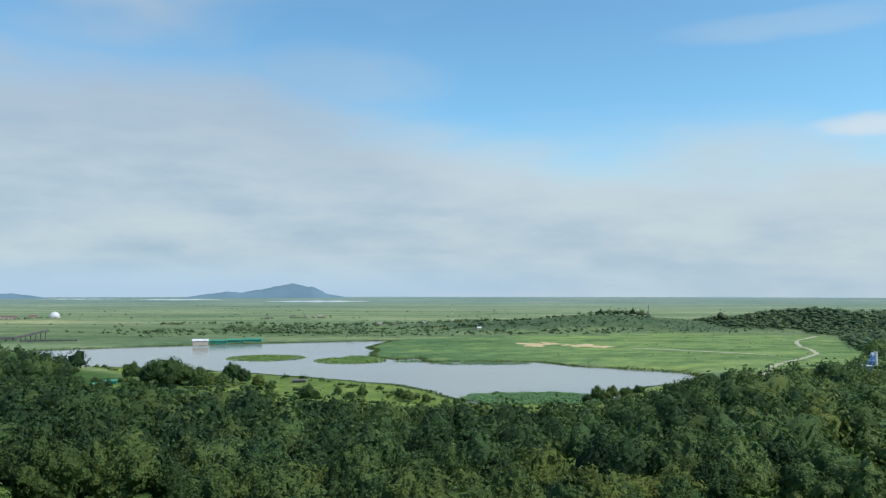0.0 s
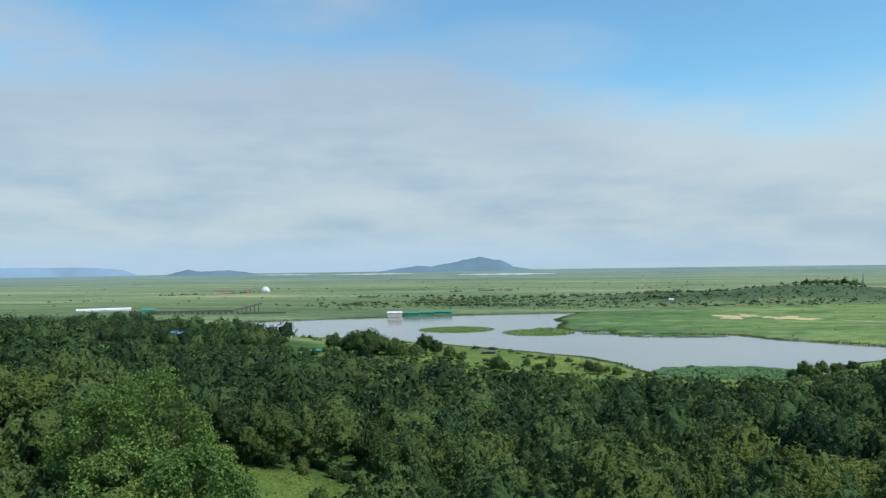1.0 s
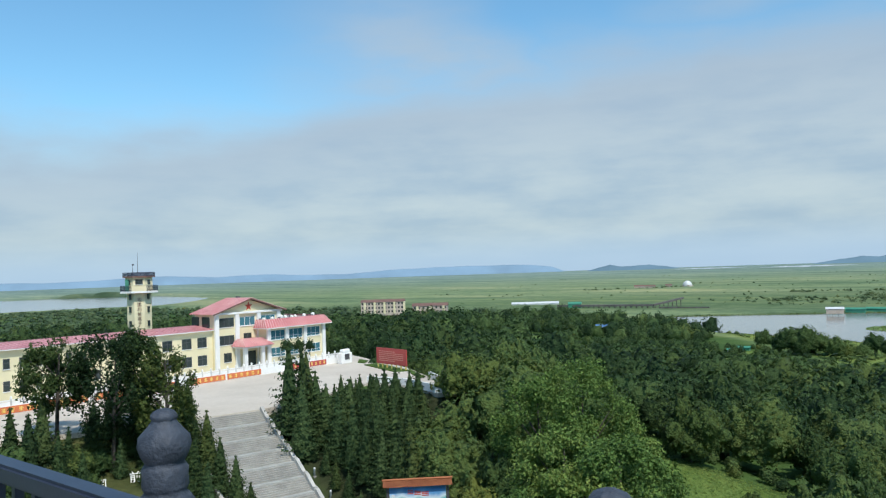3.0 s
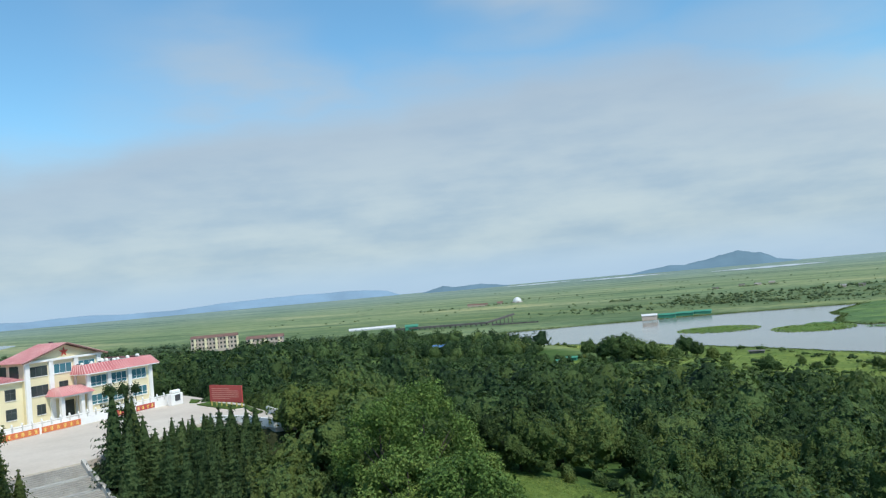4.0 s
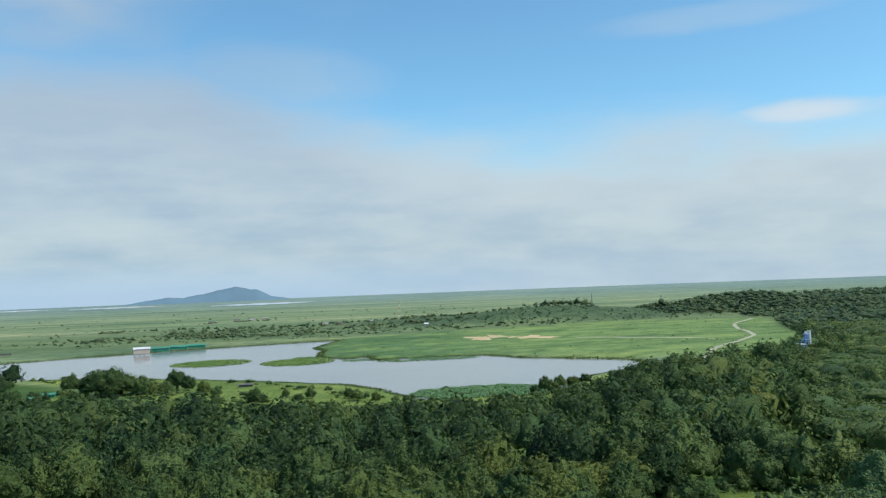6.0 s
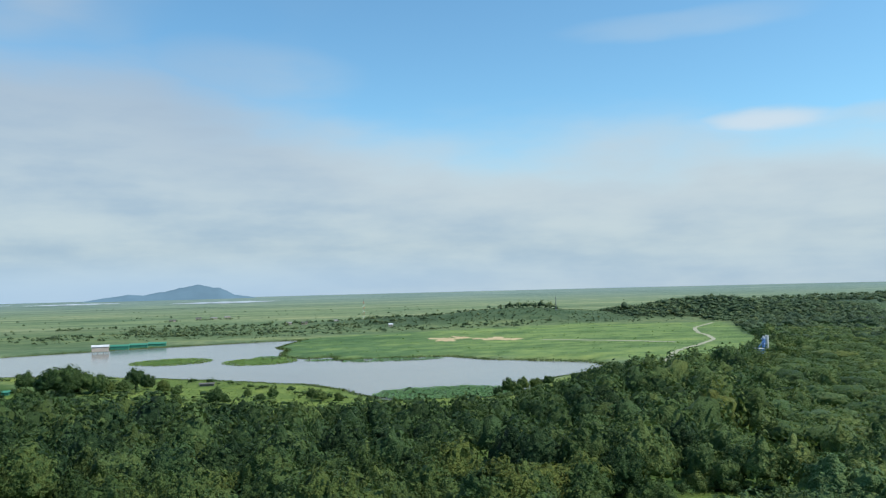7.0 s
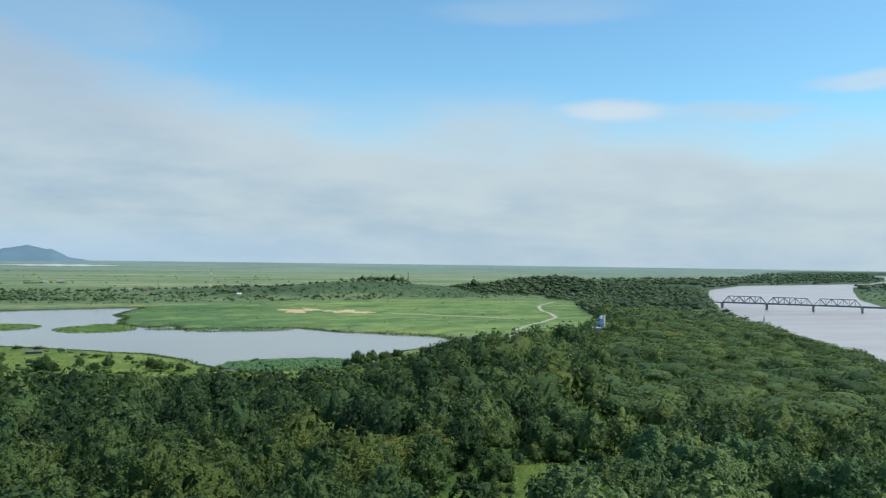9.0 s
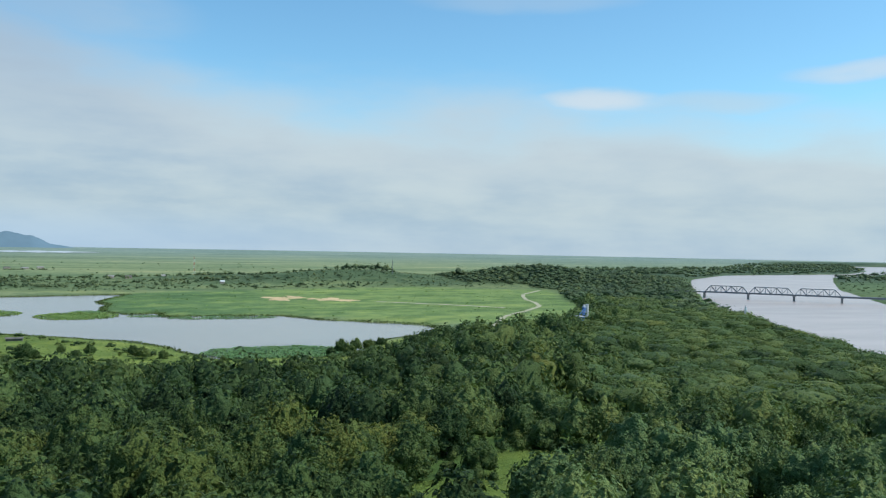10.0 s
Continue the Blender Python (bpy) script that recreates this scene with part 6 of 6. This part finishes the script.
outer = np.concatenate([outer, np.column_stack([hx, hy, ground_z(hx, hy) - 0.5, rng.uniform(0, 6.28, hx.size), rng.uniform(0.5, 1.0, hx.size), rng.integers(0, 5, hx.size), np.clip(rng.normal(0.42, 0.2, hx.size), 0, 1)])])
merged("far_woodland", bush_models, outer, MAT["leaf_hazy"], "distant woods on the knolls and river bank", "trees")

ox, oy = scatter(rng, (650, 600), (3000, 2700), 25.0)
s_r = edge_distance(RIVER, ox, oy)
keep = in_sector(ox, oy) & (s_r > 4) & (s_r < 420) & (ox > 700) & ((oy > 1150) | (s_r < 90)) & (rng.random(ox.size) > 0.25)
ox, oy = ox[keep], oy[keep]
banks = np.column_stack([ox, oy, ground_z(ox, oy) - 0.5, rng.uniform(0, 6.28, ox.size), rng.uniform(0.6, 1.5, ox.size) * np.where(oy < 1150, 0.35, 1.0), rng.integers(0, 5, ox.size), np.clip(rng.normal(0.35, 0.15, ox.size), 0, 1)])
merged("river_bank_woods", bush_models, banks, MAT["leaf_hazy"], "distant woods along the far river bank", "trees")

bx = np.concatenate([rng.uniform(-340, 220, 70).repeat(9) + rng.normal(0, 13, 630), rng.uniform(-900, 200, 260), rng.uniform(-30, 420, 160), rng.uniform(-420, 400, 260)])
by = np.concatenate([rng.normal(985, 75, 70).repeat(9) + rng.normal(0, 9, 630), rng.uniform(820, 2000, 260), rng.uniform(860, 980, 160), rng.normal(900, 40, 260)])
keep = in_sector(bx, by) & (edge_distance(LAKE, bx, by) > 6) & ~inside(MEADOW, bx, by)
bx, by = bx[keep], by[keep]
bs = rng.uniform(0.2, 0.75, bx.size) ** 1.6
# hedgerows of low trees between the fields behind the lake
rx, ry = [], []
for k in range(62):
    x0, y0, run = rng.uniform(-420, 190), rng.uniform(880, 1190), rng.uniform(18, 95)
    n = int(run / 4.2)
    u = rng.random(n) * run
    rx.append(x0 + u)
    ry.append(y0 + u * rng.uniform(-0.12, 0.12) + rng.normal(0, 2.6, n))
rx, ry = np.concatenate(rx), np.concatenate(ry)
keep = (edge_distance(LAKE, rx, ry) > 8) & ~inside(MEADOW, rx, ry)
rx, ry = rx[keep], ry[keep]
bx, by, bs = np.concatenate([bx, rx]), np.concatenate([by, ry]), np.concatenate([bs, rng.uniform(0.28, 0.85, rx.size)])
# close low scrub over the first knoll and along its foot, taller trees on its top
kx, ky = scatter(rng, (-40, 900), (430, 1130), 6.6)
heap = np.exp(-((kx - 215) / 150) ** 2 - ((ky - 1000) / 70) ** 2) + 0.8 * np.exp(-((kx - 380) / 110) ** 2 - ((ky - 985) / 75) ** 2) + 0.7 * np.exp(-((kx - 40) / 120) ** 2 - ((ky - 1010) / 45) ** 2)
keep = heap + 0.22 * ripple(kx, ky, 21.0, 4.0) + rng.normal(0, 0.32, kx.size) - 0.35 * smooth(ky, 985, 1010) * smooth(kx, 300, 250) > 0.50
kx, ky = kx[keep], ky[keep]
ks = rng.uniform(0.10, 0.34, kx.size)
# hedge lines on the far plain
lx, ly = [], []
for k in range(16):
    d0, a0, w0 = rng.uniform(1300, 3000), rng.uniform(8, 44), rng.uniform(0.6, 2.5)
    n = int(w0 * d0 * 0.0175 / 13)
    a = np.radians(a0 + w0 * rng.random(n))
    lx.append(-(d0 + rng.normal(0, 9, n)) * np.sin(a))
    ly.append((d0 + rng.normal(0, 9, n)) * np.cos(a))
lx, ly = np.concatenate(lx), np.concatenate(ly)
keep = (edge_distance(RIVER, lx, ly) > 10) & (edge_distance(WEST_WATER, lx, ly) > 10)
lx, ly = lx[keep], ly[keep]
for a0, d0, n in ((32.2, 1500, 16), (31.2, 1520, 14), (28.9, 1530, 12), (27.6, 1560, 16), (26.6, 1570, 10), (10.3, 1440, 22), (8.6, 1450, 18), (12.5, 1400, 16)):
    a = np.radians(a0 + rng.normal(0, 0.35, n))
    lx, ly = np.concatenate([lx, -d0 * np.sin(a)]), np.concatenate([ly, d0 * np.cos(a) + rng.normal(0, 12, n)])
top_x, top_y = rng.normal(226, 21, 34), rng.normal(1015, 10, 34)
bx, by = np.concatenate([bx, kx, lx, top_x, [345, 352, 339]]), np.concatenate([by, ky, ly, top_y, [985, 990, 992]])
bs = np.concatenate([bs, ks, rng.uniform(0.25, 0.6, lx.size), rng.uniform(0.8, 1.5, 34), [1.9, 1.6, 1.3]])
hedge = np.column_stack([bx, by, ground_z(bx, by) - 0.2, rng.uniform(0, 6.28, bx.size), bs, rng.integers(0, 5, bx.size), np.clip(rng.normal(0.66, 0.2, bx.size), 0, 1)])
scrub_models = [crown(rng, 7.0, 5.2, 7, 9, 1, 0.7, ICO1, 0.0, 0.42, 2.0, 0.08) for i in range(5)]
merged("scrub", scrub_models, hedge, MAT["leaf_hazy"], "scattered bushes and low trees on the plain", "bushes")

ux, uy = [], []
for cx, cy, rx, ry in CLEARINGS:
    n = int((rx + ry) * 1.9)
    a, k = rng.uniform(0, 6.2832, n), 1.0 + 0.42 * rng.random(n) ** 1.4
    ux.append(cx + rx * k * np.cos(a))
    uy.append(cy + ry * k * np.sin(a))
ux, uy = np.concatenate(ux), np.concatenate(uy)
keep = free_ground(ux, uy)
ux, uy = ux[keep], uy[keep]
under = np.column_stack([ux, uy, ground_z(ux, uy) - 0.2, rng.uniform(0, 6.28, ux.size), rng.uniform(0.12, 0.40, ux.size), rng.integers(0, 8, ux.size), np.clip(rng.normal(0.55, 0.22, ux.size), 0, 1)])
merged("undergrowth", far_models, under, MAT["leaf"], "low bushes round the grassy clearings", "bushes")

sx, sy = scatter(rng, (-260, 280), (90, 530), 6.0)
keep = inside(SHORE_GRASS, sx, sy) & (edge_distance(LAKE, sx, sy) > 14) & (ripple(sx, sy, 17.0, 6.0) + rng.normal(0, 0.25, sx.size) + smooth(edge_distance(FOREST, sx, sy), 55, 0) > 0.42)
sx, sy = sx[keep], sy[keep]
low = np.column_stack([sx, sy, ground_z(sx, sy) - 0.3, rng.uniform(0, 6.28, sx.size), rng.uniform(0.22, 0.55, sx.size), rng.integers(0, 5, sx.size), np.clip(rng.normal(0.5, 0.2, sx.size), 0, 1)])
merged("shore_scrub", bush_models, low, MAT["leaf"], "low scrub on the grassy lake shore", "bushes")


# ---------------------------------------------------------------- planted trees round the court
def model(trunk_bm, shape, mat):
    cm = mesh_np("crown", shape[0], shape[1], None, shape[2])
    cm.materials.append(MAT[mat])
    tm = bpy.data.meshes.new("trunk")
    trunk_bm.to_mesh(tm)
    trunk_bm.free()
    tm.materials.append(MAT["bark"])
    return tm, cm


spruces = []
for i in range(5):
    shape = spruce(rng, 9.0, rng.uniform(2.7, 3.3), 16, 0.17)
    spruces.append(model(tube(bmesh.new(), (0, 0, -0.6), (0, 0, 8.6), 0.16, 0.02), shape, "needle"))


tall_spruces = [model(tube(bmesh.new(), (0, 0, -0.6), (0, 0, 8.6), 0.16, 0.02), spruce(rng, 9.0, 2.75, 14, 0.16, 0.36), "needle") for i in range(2)]


def put_spruce(x, y, h):
    tm, cm = spruces[rng.integers(0, 5)] if h < 10.9 else tall_spruces[int(h) % 2]
    plant("spruce_tree", "dark green spruce with drooping boughs", "conifer", "spruces by the stairs", tm, cm, x, y, rng.uniform(0, 360), h / 9.0)


gx, gy = scatter(rng, (-95, 30), (-40, 90), 2.3)
u, w = uv(gx, gy)
clear = edge_distance(COURT, gx, gy) > 1.2
az = np.degrees(np.arctan2(-gx, gy))
d = np.hypot(gx, gy)
keep = (u > 4.4) & clear & (az > 44.6) & (az < 58) & (d > np.where(az < 49.5, 73, 58)) & (d < 112)
for x, y in zip(gx[keep], gy[keep]):
    slope = np.interp(math.degrees(math.atan2(-x, y)), [45, 46, 47, 48.9, 50.8, 52.6, 54, 56], [8.5, 8.3, 8.1, 7.5, 7.0, 7.2, 7.2, 7.6])
    dist = math.hypot(x, y)
    slope += (15.0 - slope) * max(0.0, (104 - dist) / 46.0) ** 1.15               # younger and lower down the slope
    tall = EYE - dist * math.tan(radians(slope)) - gz(x, y)
    put_spruce(x, y, min(rng.uniform(8.2, 10.8), max(2.6, tall + rng.uniform(-0.5, 1.3))))
for a, dist, h in ((54.4, 94, 12.0), (53.5, 95, 10.95), (45.9, 100, 8.8), (45.3, 101, 8.2), (53.2, 97, 9.5), (52.6, 94, 8.5), (53.6, 91, 9.0), (46.9, 101, 8.6), (47.7, 100, 8.4), (48.5, 97, 8.0), (47.2, 98, 7.6), (46.2, 97, 7.0), (69.3, 84, 6.5), (67.9, 82, 5.2), (71.0, 86, 8.0), (63.2, 88, 7.5), (61.3, 90, 8.0), (64.5, 90, 7.0), (66.0, 92, 6.5), (67.2, 90, 6.0), (70.2, 90, 7.0), (72.0, 88, 8.0), (63.8, 84, 5.5), (65.6, 87, 4.5), (68.7, 88, 5.5)):
    put_spruce(*place(a, dist), h)

for r, down, h in ((-10.2, 1.5, 7.5), (-9.8, 4.5, 7.0), (-9.2, 7.5, 7.2), (-9.0, 10.5, 6.4), (-8.6, 13.5, 6.6), (-8.4, 16.5, 6.0), (-11.5, 6.0, 7.8), (-11.8, 11.0, 7.0), (-12.0, 15.0, 6.6), (-7.6, 19.5, 5.2), (-5.2, 21.6, 3.2),
                   (2.7, 6.0, 3.8), (2.5, 8.5, 3.4), (2.7, 11.0, 3.6), (2.5, 13.5, 3.4), (2.6, 16.0, 3.5), (2.5, 18.5, 3.2), (2.6, 21.0, 3.2), (4.8, 7.5, 7.6), (4.6, 10.5, 7.8), (4.7, 13.5, 7.4), (4.5, 16.5, 7.0), (4.6, 19.5, 6.6), (4.8, 22.5, 6.4), (7.0, 9.0, 8.4), (7.2, 12.0, 8.2), (7.0, 15.0, 8.0), (7.2, 18.0, 7.6), (7.0, 21.0, 7.2)):
    p = STAIR_TOP + US * r + NS * down
    put_spruce(p.x, p.y, h)

# open-crowned trees with visible limbs beside the stairs
for a, dist, h, r in ((66.1, 88, 15.0, 5.0), (62.6, 86, 14.0, 3.6), (69.4, 92, 11.0, 4.2), (64.4, 92, 12.0, 3.0)):
    shape = open_crown(rng, h * 1.06, r, 44, 7000, 0.16, 0.06)
    tm, cm = model(stem(h * 0.85, 0.24, rng, 8, r * 0.62, 0.6), shape, "leaf_court")
    plant("court_tree", "tall open-crowned tree with visible limbs", "tree", "trees by the court", tm, cm, *place(a, dist), rng.uniform(0, 360), 1.0)

# light green trees before the tower
for a, dist, h, r in ((33.9, 76, 18.0, 6.2), (36.6, 73, 15.5, 5.4), (31.2, 79, 13.5, 4.8), (31.0, 57, 15.5, 5.0), (34.2, 56, 12.6, 4.8), (37.2, 54, 10.2, 4.4), (28.8, 61, 9.6, 3.8), (35.4, 64, 12.8, 4.8), (32.8, 66, 13.0, 4.4)):
    shape = open_crown(rng, h * 1.03, r, 64, 15000, 0.13, 0.22)
    tm, cm = model(stem(h * 0.85, 0.2, rng, 6, r * 0.5, 0.4), shape, "leaf_young")
    plant("young_ash_tree", "light green upright young tree on the slope", "tree", "young trees", tm, cm, *place(a, dist), rng.uniform(0, 360), 1.0)

# broad-leaved trees between the spruces and the wood
for a, dist, h, r in ((39.2, 72, 7.5, 4.2), (40.6, 62, 4.6, 3.4), (42.0, 82, 6.0, 4.2), (41.2, 70, 5.5, 3.0), (44.2, 84, 8.5, 3.8), (43.2, 78, 8.0, 3.5), (42.4, 92, 9.0, 4.0), (45.4, 96, 3.4, 3.0), (41.3, 101, 5.6, 3.4), (41.8, 104, 9.0, 4.0)):
    tm, cm, cl = near_models[rng.integers(0, 10)]
    plant("tree", "broad-leaved tree with a dense dark green crown", "tree", "hillside wood", tm, cm, *place(a, dist), rng.uniform(0, 360), h / 8.8)

# small pruned pines on the terrace
for a, dist, h in ((54.5, 136, 4.6), (53.6, 138, 4.2), (52.9, 140, 3.8)):
    shape = crown(rng, 4.0, 1.0, 9, 60, 6, 0.1, ICO2, 0.42)
    tm, cm = model(tube(bmesh.new(), (0, 0, -0.2), (0, 0, 2.6), 0.1, 0.06), shape, "needle")
    ob = plant("clipped_pine", "small clipped pine with a bare stem", "conifer", "terrace pines", tm, cm, *place(a, dist), rng.uniform(0, 360), h / 4.0)
    ob.location.z = PLAZA_Z + 0.7

# shrubs near the lawn characters and in front of the long wing
for a, dist, s in ((67.6, 84, 0.26), (68.6, 83, 0.26), (70.2, 82, 0.3), (66.9, 88, 0.34), (65.0, 90, 0.3), (68.0, 88, 0.36), (19.2, 104, 0.46), (22.5, 108, 0.36), (29.6, 118, 0.42), (-20.5, 112, 0.4), (-25.5, 106, 0.45), (-30.5, 150, 0.4), (-31.6, 165, 0.36), (-29.3, 178, 0.42)):
    tm, cm, cl = near_models[rng.integers(0, 10)]
    plant("shrub", "rounded light green shrub", "shrub", "shrubs", tm, cm, *place(a, dist), rng.uniform(0, 360), s)

# single trees and bushes on the lake's grassy shore
for a, dist, h in ((19.6, 433, 18.0), (18.8, 430, 17.5), (17.9, 431, 13.0), (20.4, 438, 8.5), (19.0, 424, 8.0), (17.0, 412, 10.8), (16.4, 414, 7.5), (15.5, 420, 8.0), (14.8, 440, 11.5), (14.0, 430, 8.0), (21.3, 462, 10.0),
                   (13.0, 405, 7.4), (12.2, 398, 6.0), (9.6, 347, 7.8), (9.1, 352, 5.4), (5.8, 364, 5.0), (7.5, 372, 4.4), (6.6, 358, 4.6), (2.5, 349, 6.4), (3.1, 356, 5.0), (1.2, 340, 4.4), (-1.0, 338, 4.0),
                   (10.6, 340, 4.5), (12.2, 352, 5.2), (24.8, 505, 5.4), (-10.9, 366, 7.5), (-12.0, 364, 7.2), (-12.9, 370, 6.6), (-10.2, 356, 5.0), (-13.8, 386, 6.2), (-11.5, 356, 5.6)):
    tm, cm, cl = near_models[rng.integers(0, 10)]
    plant("shore_tree", "dark rounded tree on the grassy lake shore", "tree", "shore trees", tm, cm, *place(a, dist), rng.uniform(0, 360), h / 8.9)


# ---------------------------------------------------------------- grass, reeds and lotus
def tufts(name, x, y, z, h, mat, label, category, flat=False, wide=0.35):
    n = len(x)
    if flat:
        v, f, q = cards(rng, np.column_stack([x, y, z + h]), np.tile([0, 0, 1.0], (n, 1)), wide, 0.22, 0.4)
    else:
        a = rng.uniform(0, math.pi, n)
        c, s = np.cos(a) * wide, np.sin(a) * wide
        lean = rng.normal(0, 0.25, (n, 2))
        top = h * rng.uniform(0.6, 1.3, n)
        v = np.stack([np.column_stack([x - c, y - s, z]), np.column_stack([x + c, y + s, z]), np.column_stack([x + c * 0.6 + lean[:, 0] * top, y + s * 0.6 + lean[:, 1] * top, z + top]),
                      np.column_stack([x - c * 0.6 + lean[:, 0] * top, y - s * 0.6 + lean[:, 1] * top, z + top * 0.9])], 1).reshape(-1, 3)
        i = np.arange(n)[:, None] * 4
        f = np.concatenate([i + [0, 1, 2], i + [0, 2, 3]], 1).reshape(-1, 3)
    if not flat:
        q = np.tile([0.2, -0.3, 0.93], (len(v), 1))
    me = mesh_np(name, v, f, np.repeat(np.clip(0.5 + 0.45 * ripple(x, y, 9.0, 5.0), 0, 1), len(v) // n), q)
    return tagged(link(name, me, mat), label, category, kind="stuff")


def blob_points(cx, cy, rx, ry, n):
    a, r = rng.uniform(0, 2 * math.pi, n), np.sqrt(rng.random(n))
    return cx + rx * r * np.cos(a), cy + ry * r * np.sin(a)


for cx, cy, rx, ry in CLEARINGS[:2] + CLEARINGS[4:]:
    gx, gy = blob_points(cx, cy, rx * 1.05, ry * 1.05, int(34 * rx * ry))
    tufts("long_grass", gx, gy, ground_z(gx, gy) + 0.3 * rng.random(gx.size) ** 2, 0.06, MAT["grass"], "long light green grass in a clearing", "grass", True, 0.17)
for cx, cy, rx, ry in ((-133, 600, 30, 30), (-67, 579, 27, 30)):
    bm = bmesh.new()
    k = 40
    top = bm.verts.new((cx, cy, 0.35))
    ring = [bm.verts.new((cx + rx * (1 + 0.06 * math.sin(5 * t) + 0.04 * math.sin(9 * t + 1)) * math.cos(t), cy + ry * (1 + 0.07 * math.sin(4 * t + 2)) * math.sin(t), -0.15)) for t in (2 * math.pi * i / k for i in range(k))]
    for i in range(k):
        bm.faces.new((top, ring[i], ring[(i + 1) % k]))
    ob = part("reed_islet", bm, MAT["reed"])
    tagged(ob, "low green reed islet in the lake", "islet", "reed islets")
    gx, gy = blob_points(cx, cy, rx * 0.97, ry * 0.97, 2600)
    tufts("reeds", gx, gy, np.zeros(gx.size) + 0.1, 0.12, MAT["reed"], "reeds growing on a lake islet", "reeds", True, 0.7)
gx = rng.uniform(8, 78, 9000)
gy = rng.uniform(352, 402, 9000)
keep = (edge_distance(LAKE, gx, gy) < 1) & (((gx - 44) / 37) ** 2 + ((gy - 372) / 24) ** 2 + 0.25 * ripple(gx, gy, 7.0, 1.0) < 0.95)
tufts("lotus_bed", gx[keep], gy[keep], np.zeros(keep.sum()), 0.45, MAT["lotus"], "bed of green lotus leaves at the lake's edge", "lotus", True, 0.62)
for cx, cy, rx, ry in ((26, 556, 36, 12), (-20, 572, 16, 8), (-62, 612, 13, 9)):
    gx, gy = blob_points(cx, cy, rx, ry, int(rx * ry * 4))
    keep = (edge_distance(LAKE, gx, gy) < 1) & (ripple(gx, gy, 9.0, 3.0) > -0.45)
    tufts("lotus_bed", gx[keep], gy[keep], np.zeros(keep.sum()), 0.25, MAT["lotus"], "thin bed of lotus leaves off the meadow's edge", "lotus", True, 0.6)
# a ragged reed fringe round the lake, its dark green standing for the bank's shadow
per = []
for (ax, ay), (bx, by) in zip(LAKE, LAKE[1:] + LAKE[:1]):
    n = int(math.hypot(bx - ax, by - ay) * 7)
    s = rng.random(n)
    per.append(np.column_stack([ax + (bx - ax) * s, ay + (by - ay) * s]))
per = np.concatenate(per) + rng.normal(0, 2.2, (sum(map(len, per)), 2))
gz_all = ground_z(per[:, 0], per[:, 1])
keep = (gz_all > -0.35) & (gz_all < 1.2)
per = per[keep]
tufts("reed_fringe", per[:, 0], per[:, 1], np.maximum(gz_all[keep], 0.0), 0.5, MAT["sedge"], "ragged reed fringe along the lake shore, darkened for bank shadow", "reeds", wide=0.4)
# tussocks in the marsh meadow
gx, gy = rng.uniform(-70, 400, 30000), rng.uniform(440, 900, 30000)
keep = inside(MEADOW, gx, gy) & (edge_distance(LAKE, gx, gy) > 3) & (ripple(gx, gy * 2.2, 26.0, 2.0) + rng.normal(0, 0.15, gx.size) > 0.42)
gx, gy = gx[keep], gy[keep]
tufts("marsh_grass", gx, gy, ground_z(gx, gy), 0.3, MAT["reed"], "tussocks of marsh grass in the meadow", "grass", True, 0.7)
gx, gy = rng.uniform(-260, 90, 22000), rng.uniform(290, 530, 22000)
keep = inside(SHORE_GRASS, gx, gy) & (edge_distance(LAKE, gx, gy) > 2)
gx, gy = gx[keep], gy[keep]
tufts("shore_grass", gx, gy, ground_z(gx, gy), 0.25, MAT["grass"], "long light green grass along the lake shore", "grass", True, 0.45)
